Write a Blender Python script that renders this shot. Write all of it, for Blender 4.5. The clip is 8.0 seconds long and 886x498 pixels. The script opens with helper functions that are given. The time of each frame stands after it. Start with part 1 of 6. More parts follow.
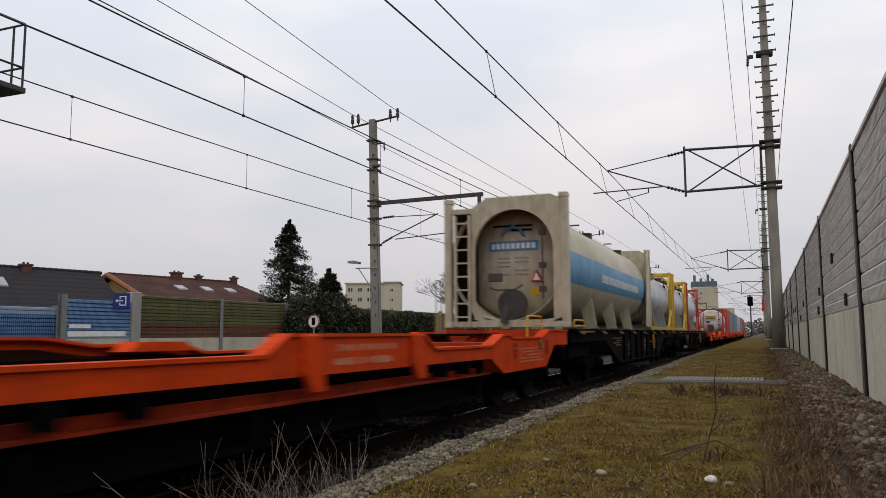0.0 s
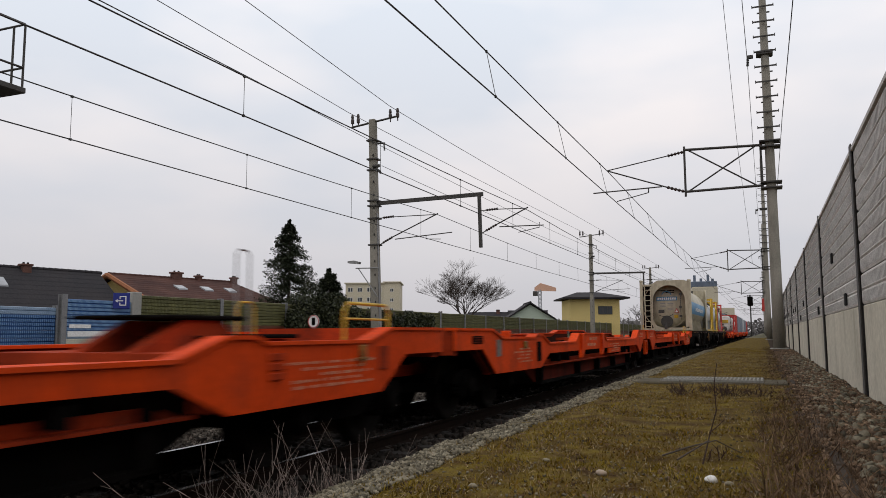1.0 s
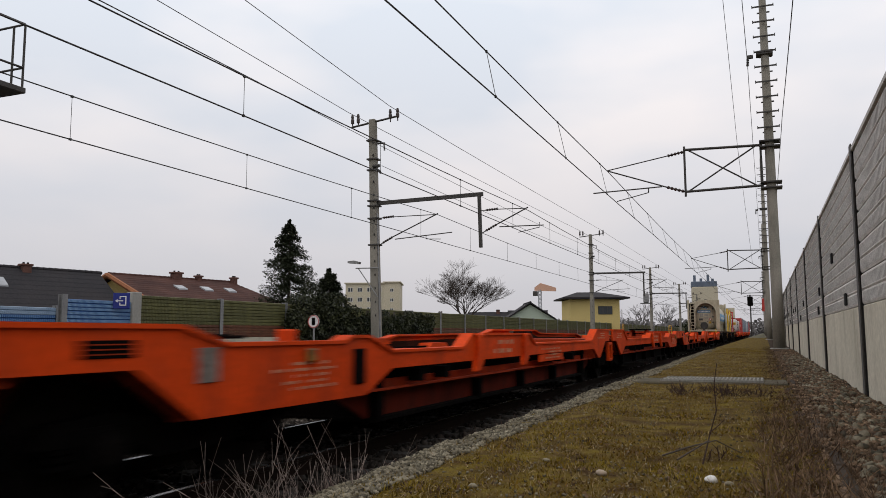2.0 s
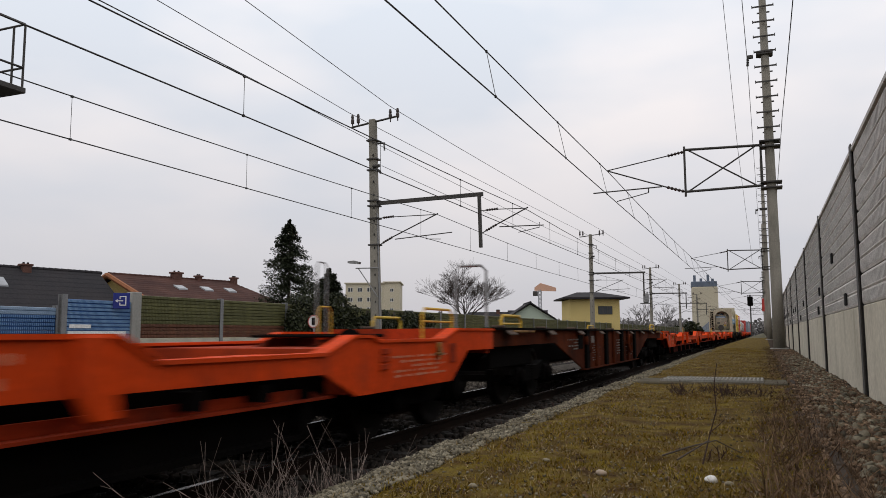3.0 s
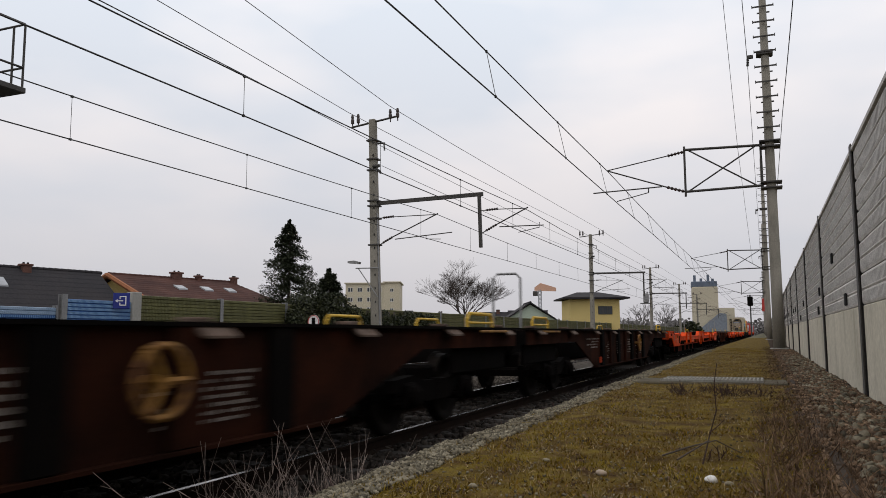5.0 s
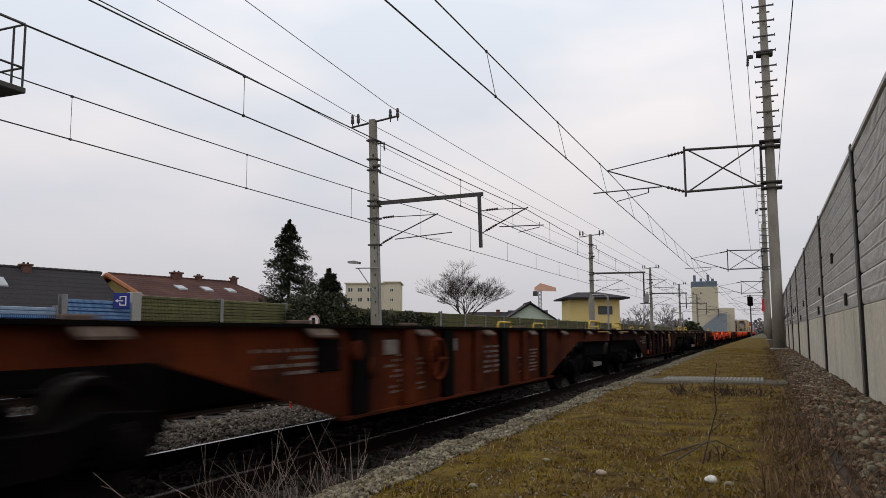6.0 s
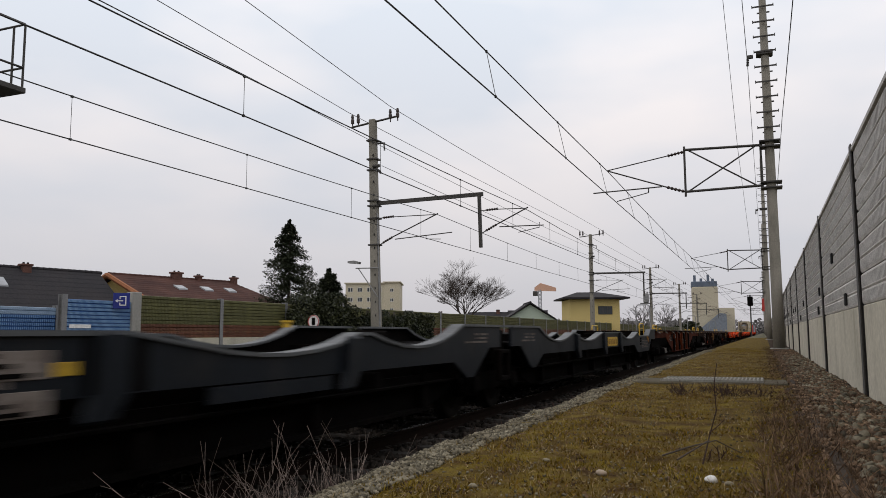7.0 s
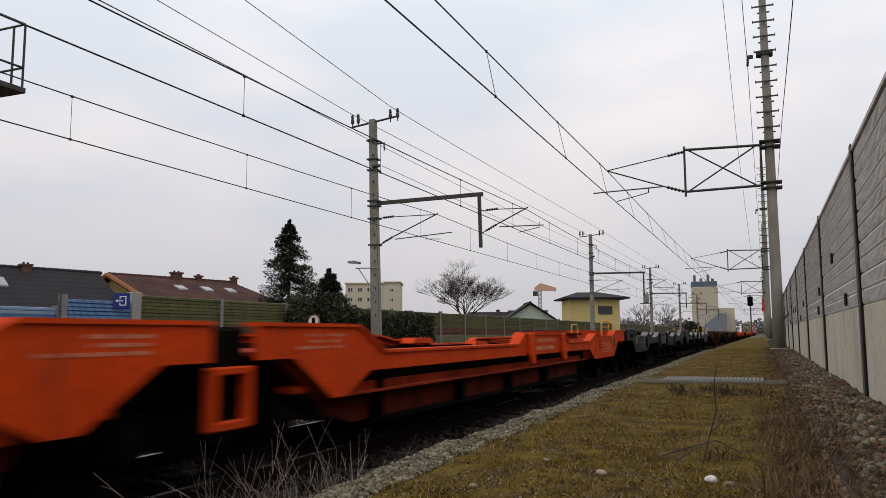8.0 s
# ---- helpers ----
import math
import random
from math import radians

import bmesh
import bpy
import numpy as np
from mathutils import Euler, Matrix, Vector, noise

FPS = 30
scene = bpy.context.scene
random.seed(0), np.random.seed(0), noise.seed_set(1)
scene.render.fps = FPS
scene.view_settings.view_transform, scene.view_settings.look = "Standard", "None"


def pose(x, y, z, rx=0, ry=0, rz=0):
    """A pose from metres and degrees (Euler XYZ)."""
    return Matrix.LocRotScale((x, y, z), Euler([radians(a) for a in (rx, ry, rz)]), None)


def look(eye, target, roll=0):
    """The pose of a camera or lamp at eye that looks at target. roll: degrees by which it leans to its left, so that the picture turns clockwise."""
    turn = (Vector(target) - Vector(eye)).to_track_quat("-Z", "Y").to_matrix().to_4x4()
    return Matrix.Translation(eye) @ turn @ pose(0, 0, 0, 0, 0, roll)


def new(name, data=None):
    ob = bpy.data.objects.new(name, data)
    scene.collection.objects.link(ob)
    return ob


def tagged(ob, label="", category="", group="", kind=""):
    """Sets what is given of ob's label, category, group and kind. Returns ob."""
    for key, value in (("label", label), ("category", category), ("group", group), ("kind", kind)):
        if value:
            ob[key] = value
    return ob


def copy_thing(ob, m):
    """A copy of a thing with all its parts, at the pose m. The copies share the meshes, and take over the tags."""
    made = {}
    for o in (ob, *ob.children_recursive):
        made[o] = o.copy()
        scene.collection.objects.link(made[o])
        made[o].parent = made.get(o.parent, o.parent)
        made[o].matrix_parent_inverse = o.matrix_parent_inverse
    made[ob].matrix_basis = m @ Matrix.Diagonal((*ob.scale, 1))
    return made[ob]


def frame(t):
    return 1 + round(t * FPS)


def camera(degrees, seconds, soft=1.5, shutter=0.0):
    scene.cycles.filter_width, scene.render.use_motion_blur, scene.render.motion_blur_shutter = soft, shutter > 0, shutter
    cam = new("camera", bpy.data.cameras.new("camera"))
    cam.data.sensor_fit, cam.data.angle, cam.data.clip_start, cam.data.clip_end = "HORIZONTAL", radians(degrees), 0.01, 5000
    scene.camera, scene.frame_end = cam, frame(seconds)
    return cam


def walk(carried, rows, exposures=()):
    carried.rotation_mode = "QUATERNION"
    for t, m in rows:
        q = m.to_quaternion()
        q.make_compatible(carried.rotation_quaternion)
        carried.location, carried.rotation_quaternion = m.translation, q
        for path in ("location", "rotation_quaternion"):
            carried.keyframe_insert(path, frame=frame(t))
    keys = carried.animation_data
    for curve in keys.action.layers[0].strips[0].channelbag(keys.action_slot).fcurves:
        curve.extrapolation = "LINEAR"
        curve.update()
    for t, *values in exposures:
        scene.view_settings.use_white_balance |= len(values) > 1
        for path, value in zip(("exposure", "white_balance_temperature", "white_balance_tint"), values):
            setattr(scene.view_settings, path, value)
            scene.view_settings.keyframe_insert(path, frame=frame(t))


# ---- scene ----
# ---- camera ----
cam = camera(59.2, 8.0, soft=0.6, shutter=0.18)
EYE = Vector((0, 0, 1.2))
VIEW = look(EYE, EYE + Vector((-0.37714, 0.91981, 0.10823)), roll=-0.26)
walk(cam, [(0, VIEW), (8, VIEW)], exposures=[(0, 0.0), (8, 0.0)])

# ---- world and sun ----
world = bpy.data.worlds.new("overcast_sky")
scene.world = world
world.use_nodes = True
wn, wl = world.node_tree.nodes, world.node_tree.links
wn.clear()
w_out = wn.new("ShaderNodeOutputWorld")
w_bg = wn.new("ShaderNodeBackground")
w_sky = wn.new("ShaderNodeTexSky")
w_sky.sky_type, w_sky.sun_disc = 'NISHITA', False
w_sky.sun_elevation, w_sky.sun_rotation = radians(38), radians(215)
w_sky.dust_density, w_sky.air_density = 3.0, 1.0
w_co = wn.new("ShaderNodeTexCoord")
w_map = wn.new("ShaderNodeMapping")
w_map.inputs["Scale"].default_value = (1.0, 1.0, 2.6)
w_no = wn.new("ShaderNodeTexNoise")
w_no.inputs["Scale"].default_value, w_no.inputs["Detail"].default_value, w_no.inputs["Roughness"].default_value = 2.1, 4, 0.48
w_ramp = wn.new("ShaderNodeValToRGB")
w_ramp.color_ramp.elements[0].position, w_ramp.color_ramp.elements[0].color = 0.40, (0.83, 0.885, 0.97, 1)
w_ramp.color_ramp.elements[1].position, w_ramp.color_ramp.elements[1].color = 0.62, (1.16, 1.09, 1.075, 1)
w_sep = wn.new("ShaderNodeSeparateXYZ")
w_hor = wn.new("ShaderNodeMapRange")
w_hor.inputs["From Min"].default_value, w_hor.inputs["From Max"].default_value = 0.0, 0.42
w_hor.inputs["To Min"].default_value, w_hor.inputs["To Max"].default_value = 0.0, 1.0
w_haze = wn.new("ShaderNodeMix")
w_haze.data_type = 'RGBA'
w_haze.inputs[6].default_value = (0.60, 0.58, 0.61, 1)
w_mix = wn.new("ShaderNodeMix")
w_mix.data_type = 'RGBA'
w_mix.inputs[0].default_value = 0.94
w_sc = wn.new("ShaderNodeVectorMath")
w_sc.operation = 'SCALE'
w_sc.inputs["Scale"].default_value = 0.1
wl.new(w_co.outputs["Generated"], w_map.inputs["Vector"])
wl.new(w_map.outputs["Vector"], w_no.inputs["Vector"])
wl.new(w_no.outputs["Fac"], w_ramp.inputs["Fac"])
wl.new(w_co.outputs["Generated"], w_sep.inputs["Vector"])
wl.new(w_sep.outputs["Z"], w_hor.inputs["Value"])
wl.new(w_hor.outputs["Result"], w_haze.inputs[0])
wl.new(w_ramp.outputs["Color"], w_haze.inputs[7])
wl.new(w_sky.outputs["Color"], w_sc.inputs[0])
wl.new(w_sc.outputs["Vector"], w_mix.inputs[6])
wl.new(w_haze.outputs[2], w_mix.inputs[7])
wl.new(w_mix.outputs[2], w_bg.inputs["Color"])
w_bg.inputs["Strength"].default_value = 1.0
wl.new(w_bg.outputs["Background"], w_out.inputs["Surface"])
sun = new("sun", bpy.data.lights.new("sun", 'SUN'))
sun.data.energy, sun.data.angle, sun.data.color = 0.35, radians(25), (1.0, 0.93, 0.84)
sun.matrix_world = look((0, 0, 40), (-14, 17, 0))


# ---- materials ----
def mat(name, c1, c2, rough=0.7, metal=0.0, s1=1.5, s2=45.0, bump=0.25, depth=0.004, stretch=(1, 1, 1), dirt=None, dirt_amount=0.5, per_object=0.0, per_island=0.0, spec=0.35):
    m = bpy.data.materials.new(name)
    m.use_nodes = True
    nt = m.node_tree
    n, l = nt.nodes, nt.links
    bsdf = n["Principled BSDF"]
    co = n.new("ShaderNodeTexCoord")
    mp = n.new("ShaderNodeMapping")
    mp.inputs["Scale"].default_value = stretch
    l.new(co.outputs["Object"], mp.inputs["Vector"])
    big = n.new("ShaderNodeTexNoise")
    big.inputs["Scale"].default_value, big.inputs["Detail"].default_value = s1, 5
    fine = n.new("ShaderNodeTexNoise")
    fine.inputs["Scale"].default_value, fine.inputs["Detail"].default_value = s2, 4
    l.new(mp.outputs["Vector"], big.inputs["Vector"])
    l.new(mp.outputs["Vector"], fine.inputs["Vector"])
    r1 = n.new("ShaderNodeMapRange")
    r1.inputs["From Min"].default_value, r1.inputs["From Max"].default_value = 0.32, 0.68
    l.new(big.outputs["Fac"], r1.inputs["Value"])
    mix = n.new("ShaderNodeMix")
    mix.data_type = 'RGBA'
    mix.inputs[6].default_value, mix.inputs[7].default_value = (*c1, 1), (*c2, 1)
    l.new(r1.outputs["Result"], mix.inputs[0])
    r2 = n.new("ShaderNodeMapRange")
    r2.inputs["From Min"].default_value, r2.inputs["From Max"].default_value = 0.3, 0.7
    r2.inputs["To Min"].default_value, r2.inputs["To Max"].default_value = 0.8, 1.2
    l.new(fine.outputs["Fac"], r2.inputs["Value"])
    hsv = n.new("ShaderNodeHueSaturation")
    l.new(mix.outputs[2], hsv.inputs["Color"])
    value = r2.outputs["Result"]
    if per_object or per_island:
        src = n.new("ShaderNodeObjectInfo") if per_object else n.new("ShaderNodeNewGeometry")
        amount = per_object or per_island
        r3 = n.new("ShaderNodeMapRange")
        r3.inputs["To Min"].default_value, r3.inputs["To Max"].default_value = 1 - amount, 1 + amount
        l.new(src.outputs["Random" if per_object else "Random Per Island"], r3.inputs["Value"])
        mul = n.new("ShaderNodeMath")
        mul.operation = 'MULTIPLY'
        l.new(value, mul.inputs[0])
        l.new(r3.outputs["Result"], mul.inputs[1])
        value = mul.outputs["Value"]
    l.new(value, hsv.inputs["Value"])
    colour = hsv.outputs["Color"]
    if dirt:
        dn = n.new("ShaderNodeTexNoise")
        dn.inputs["Scale"].default_value, dn.inputs["Detail"].default_value = s1 * 2.7, 7
        dn.inputs["Roughness"].default_value = 0.65
        l.new(mp.outputs["Vector"], dn.inputs["Vector"])
        dr = n.new("ShaderNodeMapRange")
        dr.inputs["From Min"].default_value, dr.inputs["From Max"].default_value = 0.5, 0.72
        dr.inputs["To Max"].default_value = dirt_amount
        l.new(dn.outputs["Fac"], dr.inputs["Value"])
        dm = n.new("ShaderNodeMix")
        dm.data_type = 'RGBA'
        dm.inputs[7].default_value = (*dirt, 1)
        l.new(dr.outputs["Result"], dm.inputs[0])
        l.new(colour, dm.inputs[6])
        colour = dm.outputs[2]
    l.new(colour, bsdf.inputs["Base Color"])
    rr = n.new("ShaderNodeMapRange")
    rr.inputs["To Min"].default_value, rr.inputs["To Max"].default_value = max(rough - 0.12, 0.05), min(rough + 0.12, 1)
    l.new(big.outputs["Fac"], rr.inputs["Value"])
    l.new(rr.outputs["Result"], bsdf.inputs["Roughness"])
    bsdf.inputs["Metallic"].default_value = metal
    bsdf.inputs["Specular IOR Level"].default_value = spec
    if bump:
        b = n.new("ShaderNodeBump")
        b.inputs["Strength"].default_value, b.inputs["Distance"].default_value = bump, depth
        l.new(fine.outputs["Fac"], b.inputs["Height"])
        l.new(b.outputs["Normal"], bsdf.inputs["Normal"])
    return m


RUST = (0.10, 0.045, 0.022)
M_ORANGE = mat("orange_red_wagon_paint", (0.68, 0.062, 0.007), (0.55, 0.049, 0.006), 0.65, spec=0.06, s1=0.9, s2=30, bump=0.08, dirt=(0.16, 0.035, 0.018), dirt_amount=0.45, stretch=(1, 1, 0.6))
M_ORANGE_DIRTY = mat("dirty_orange_underframe_paint", (0.42, 0.044, 0.010), (0.24, 0.027, 0.008), 0.85, spec=0.1, s1=1.2, dirt=(0.04, 0.02, 0.014), dirt_amount=0.8)
M_DARK = mat("anthracite_wagon_paint", (0.008, 0.011, 0.016), (0.005, 0.007, 0.010), 0.55, spec=0.2, s1=0.8, s2=30, bump=0.08, dirt=(0.03, 0.027, 0.024), dirt_amount=0.4)
M_BROWN = mat("rust_brown_wagon_paint", (0.036, 0.011, 0.0055), (0.012, 0.0055, 0.0038), 0.9, spec=0.03, s1=1.1, dirt=(0.007, 0.0045, 0.0035), dirt_amount=0.8)
M_REDBROWN = mat("red_oxide_wagon_paint", (0.115, 0.024, 0.007), (0.040, 0.010, 0.005), 0.9, spec=0.05, s1=1.0, dirt=(0.02, 0.011, 0.008), dirt_amount=0.8)
M_DARK_RIM = mat("skylit_anthracite_rim", (0.11, 0.115, 0.12), (0.07, 0.075, 0.08), 0.5, s1=2, dirt=(0.05, 0.04, 0.03), dirt_amount=0.5)
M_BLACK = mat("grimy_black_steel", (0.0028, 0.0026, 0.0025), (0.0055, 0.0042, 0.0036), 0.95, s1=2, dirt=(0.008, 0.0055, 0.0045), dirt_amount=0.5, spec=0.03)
M_WHEEL = mat("worn_wheel_steel", (0.008, 0.006, 0.005), (0.015, 0.012, 0.010), 0.8, 0.1, s1=4, spec=0.08)
M_YELLOW = mat("chipped_yellow_paint", (0.62, 0.40, 0.03), (0.50, 0.30, 0.03), 0.55, s1=4, dirt=(0.12, 0.07, 0.02), dirt_amount=0.6)
M_TUB = mat("dull_red_tub_paint", (0.13, 0.015, 0.006), (0.06, 0.009, 0.005), 0.85, s1=1.0, dirt=(0.03, 0.012, 0.008), dirt_amount=0.7, spec=0.08)
M_SPIGOT = mat("worn_brown_spigot_steel", (0.13, 0.095, 0.076), (0.06, 0.042, 0.032), 0.8, s1=5, dirt=RUST, dirt_amount=0.6, spec=0.1)
M_LEVER = mat("rusty_yellow_lever_paint", (0.30, 0.15, 0.02), (0.13, 0.05, 0.015), 0.7, s1=6, dirt=RUST, dirt_amount=0.8)
M_STENCIL = mat("worn_white_stencil", (0.25, 0.215, 0.19), (0.11, 0.085, 0.07), 0.8, s1=12)
M_STENCIL_O = mat("faded_stencil_on_orange", (0.62, 0.30, 0.17), (0.50, 0.16, 0.08), 0.8, s1=9)
M_TANK = mat("off_white_tank_paint", (0.45, 0.405, 0.295), (0.37, 0.325, 0.23), 0.45, s1=0.5, s2=6, bump=0.05, dirt=(0.27, 0.215, 0.135), dirt_amount=0.22, stretch=(1, 1, 0.5))
M_TANK_WHITE = mat("white_tank_paint", (0.66, 0.64, 0.60), (0.52, 0.50, 0.46), 0.45, s1=0.9, dirt=(0.28, 0.24, 0.2), dirt_amount=0.4)
M_TANK_GREY = mat("silver_grey_cladding", (0.40, 0.42, 0.44), (0.33, 0.34, 0.36), 0.35, 0.4, s1=1.2)
M_BLUE = mat("sky_blue_band_paint", (0.045, 0.22, 0.40), (0.035, 0.18, 0.34), 0.45, s1=1.5, dirt=(0.2, 0.22, 0.25), dirt_amount=0.3)
M_RED = mat("red_frame_paint", (0.45, 0.04, 0.03), (0.33, 0.03, 0.025), 0.5, s1=2)
M_SIGN_BLUE = mat("blue_enamel_sign", (0.012, 0.025, 0.20), (0.012, 0.022, 0.17), 0.35, s1=2, bump=0.02)
M_WHITE = mat("white_paint", (0.78, 0.77, 0.75), (0.68, 0.67, 0.65), 0.5, s1=5)
M_BOXGREY = mat("grey_blue_container_paint", (0.20, 0.23, 0.27), (0.15, 0.17, 0.20), 0.6, s1=1)
M_CONCRETE = mat("weathered_grey_concrete", (0.33, 0.32, 0.29), (0.24, 0.235, 0.215), 0.9, s1=0.8, s2=60, bump=0.4, dirt=(0.12, 0.115, 0.095), dirt_amount=0.55, stretch=(1, 1, 0.35))
M_PLINTH = mat("pale_beige_concrete_panel", (0.50, 0.465, 0.375), (0.41, 0.385, 0.31), 0.9, s1=0.7, s2=50, bump=0.3, dirt=(0.2, 0.2, 0.16), dirt_amount=0.45, stretch=(1, 1, 0.4))
M_PLINTH_R = mat("grey_beige_concrete_panel", (0.54, 0.505, 0.41), (0.45, 0.42, 0.335), 0.9, s1=0.7, s2=50, bump=0.3, dirt=(0.17, 0.155, 0.11), dirt_amount=0.5, stretch=(1, 1, 0.4))
M_POST = mat("galvanised_grey_steel", (0.20, 0.20, 0.20), (0.27, 0.27, 0.27), 0.5, 0.5, s1=3)
M_POST_DARK = mat("dark_weathered_steel", (0.045, 0.043, 0.04), (0.07, 0.065, 0.06), 0.65, 0.3, s1=3)
M_CASSETTE = mat("grey_aluminium_cassette", (0.60, 0.585, 0.555), (0.51, 0.495, 0.465), 0.65, 0.0, s1=1.3, spec=0.2, dirt=(0.20, 0.19, 0.17), dirt_amount=0.5, per_object=0.12)
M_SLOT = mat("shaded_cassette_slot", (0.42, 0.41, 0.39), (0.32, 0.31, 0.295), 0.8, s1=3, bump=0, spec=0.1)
M_GREEN = mat("olive_green_cassette", (0.125, 0.12, 0.042), (0.085, 0.084, 0.032), 0.6, s1=1.2, dirt=(0.05, 0.05, 0.03), dirt_amount=0.5, per_object=0.15)
M_MAROON = mat("red_brown_cassette", (0.15, 0.058, 0.030), (0.10, 0.042, 0.024), 0.6, s1=1.2, dirt=(0.06, 0.035, 0.025), dirt_amount=0.5, per_object=0.15)
M_BLUEFENCE = mat("mid_blue_cassette", (0.040, 0.12, 0.32), (0.028, 0.085, 0.24), 0.5, s1=1.2, dirt=(0.08, 0.13, 0.23), dirt_amount=0.4, per_object=0.2)
M_BLUERIB = mat("light_blue_perforated_rib", (0.19, 0.31, 0.47), (0.13, 0.24, 0.40), 0.5, s1=1.2)
M_PALEBLUE = mat("pale_blue_cassette", (0.28, 0.36, 0.46), (0.22, 0.30, 0.40), 0.5, s1=1.2)
M_WIRE = mat("tarnished_copper_wire", (0.035, 0.035, 0.035), (0.05, 0.048, 0.045), 0.6, 0.4, bump=0)
M_INSUL = mat("brown_glazed_insulator", (0.03, 0.022, 0.02), (0.045, 0.03, 0.026), 0.25, bump=0)
M_RAIL_TOP = mat("polished_rail_head", (0.50, 0.50, 0.51), (0.42, 0.42, 0.43), 0.25, 0.9, s1=2, bump=0.03)
M_RAIL = mat("rusty_rail_web", (0.013, 0.009, 0.0065), (0.020, 0.012, 0.009), 0.9, spec=0.05, s1=3)
M_SLEEPER = mat("stained_concrete_sleeper", (0.030, 0.026, 0.022), (0.018, 0.015, 0.013), 0.9, s1=2, s2=70, bump=0.4, per_object=0.15)
M_SLEEPER_PALE = mat("mossy_stained_slab_concrete", (0.115, 0.100, 0.070), (0.070, 0.060, 0.041), 0.95, s1=3, s2=60, bump=0.5, dirt=(0.07, 0.06, 0.03), dirt_amount=0.7, spec=0.1)
M_BALLAST = mat("grey_brown_ballast", (0.085, 0.075, 0.062), (0.05, 0.043, 0.035), 0.95, spec=0.1, s1=3, s2=28, bump=1.0, depth=0.03)
# bed and stones near the train: its shade is put into these dark colours
M_SHADED_BED = mat("shaded_dark_track_bed", (0.011, 0.009, 0.007), (0.006, 0.005, 0.004), 0.95, spec=0.03, s1=3, s2=28, bump=1.0, depth=0.03)
M_SHADED_STONE = mat("shaded_ballast_stone", (0.045, 0.038, 0.032), (0.016, 0.013, 0.011), 0.9, s1=6, s2=60, per_island=0.6, spec=0.1)
M_BSTONE = mat("ballast_stone", (0.15, 0.130, 0.108), (0.055, 0.046, 0.037), 0.9, s1=6, s2=60, per_island=0.6, spec=0.15)
M_GRAVEL = mat("pale_gravel_stone", (0.20, 0.178, 0.128), (0.10, 0.085, 0.058), 0.9, s1=6, s2=60, per_island=0.65, spec=0.15)
M_WALLSTONE = mat("brown_wall_gravel", (0.22, 0.150, 0.096), (0.050, 0.031, 0.019), 0.9, s1=6, s2=60, per_island=0.65, spec=0.15)
M_TURF = mat("mossy_winter_turf", (0.165, 0.117, 0.012), (0.055, 0.029, 0.009), 0.95, s1=5.0, s2=55, bump=1.0, depth=0.03, dirt=(0.110, 0.060, 0.020), dirt_amount=0.8, spec=0.1)
M_GROUND = mat("distant_field_ground", (0.085, 0.085, 0.04), (0.07, 0.06, 0.035), 0.95, s1=0.05, s2=3)
M_BLADE = mat("short_olive_grass", (0.20, 0.142, 0.014), (0.120, 0.064, 0.012), 0.85, spec=0.15, s1=2, per_island=0.45)
M_STALK = mat("dry_pale_weed_stalk", (0.34, 0.285, 0.22), (0.22, 0.17, 0.125), 0.85, s1=6, per_island=0.35)
M_WEED = mat("grey_violet_dead_stalk", (0.27, 0.215, 0.185), (0.15, 0.115, 0.098), 0.85, s1=6, per_island=0.4)
M_INNER = mat("grimy_shaded_inner_wall", (0.050, 0.013, 0.007), (0.020, 0.008, 0.005), 0.9, s1=1.2, dirt=(0.012, 0.008, 0.006), dirt_amount=0.8, spec=0.05)
M_EDGE = mat("muddy_concrete_edging", (0.075, 0.058, 0.045), (0.042, 0.033, 0.026), 0.95, s1=3, s2=50, bump=0.4, spec=0.1)
M_STRAW = mat("pale_dry_straw", (0.34, 0.265, 0.14), (0.22, 0.16, 0.08), 0.85, s1=6, per_island=0.5, spec=0.15)
M_BRAMBLE = mat("dark_reddish_bramble", (0.058, 0.031, 0.024), (0.032, 0.019, 0.015), 0.85, s1=6, per_island=0.35)
M_LITTER = mat("dead_leaf_litter", (0.20, 0.128, 0.074), (0.075, 0.043, 0.024), 0.9, s1=5, per_island=0.6)
M_DIRT = mat("leaf_strewn_dirt", (0.050, 0.031, 0.019), (0.026, 0.017, 0.011), 0.95, spec=0.1, s1=2, s2=40, bump=0.9, depth=0.02)
M_BARK = mat("grey_brown_bark", (0.085, 0.07, 0.06), (0.06, 0.048, 0.042), 0.9, s1=5, s2=50, bump=0.5)
M_TWIG = mat("pale_grey_bark", (0.085, 0.068, 0.060), (0.055, 0.043, 0.038), 0.9, s1=2)
M_NEEDLE = mat("dark_conifer_needles", (0.015, 0.022, 0.009), (0.028, 0.034, 0.013), 0.8, s1=1.2, per_island=0.45)
M_IVY = mat("dark_ivy_leaf", (0.009, 0.014, 0.004), (0.034, 0.038, 0.011), 0.6, s1=1.2, per_island=0.5)
M_ROOF_DARK = mat("dark_slate_roof", (0.024, 0.023, 0.026), (0.034, 0.031, 0.033), 0.8, spec=0.15, s1=0.6, s2=9, bump=0.4, depth=0.03)
M_ROOF_BROWN = mat("brown_clay_tile_roof", (0.080, 0.036, 0.028), (0.050, 0.024, 0.020), 0.85, spec=0.15, s1=0.7, s2=9, bump=0.5, depth=0.03)
M_TILE_EDGE = mat("orange_brown_verge_tile", (0.30, 0.12, 0.05), (0.24, 0.09, 0.04), 0.8, s1=3)
M_RENDER_Y = mat("yellow_lime_render", (0.60, 0.47, 0.19), (0.54, 0.42, 0.17), 0.9, s1=0.3, s2=12, bump=0.1)
M_RENDER_C = mat("cream_render", (0.50, 0.45, 0.34), (0.44, 0.395, 0.30), 0.9, s1=0.1, s2=4, bump=0.05)
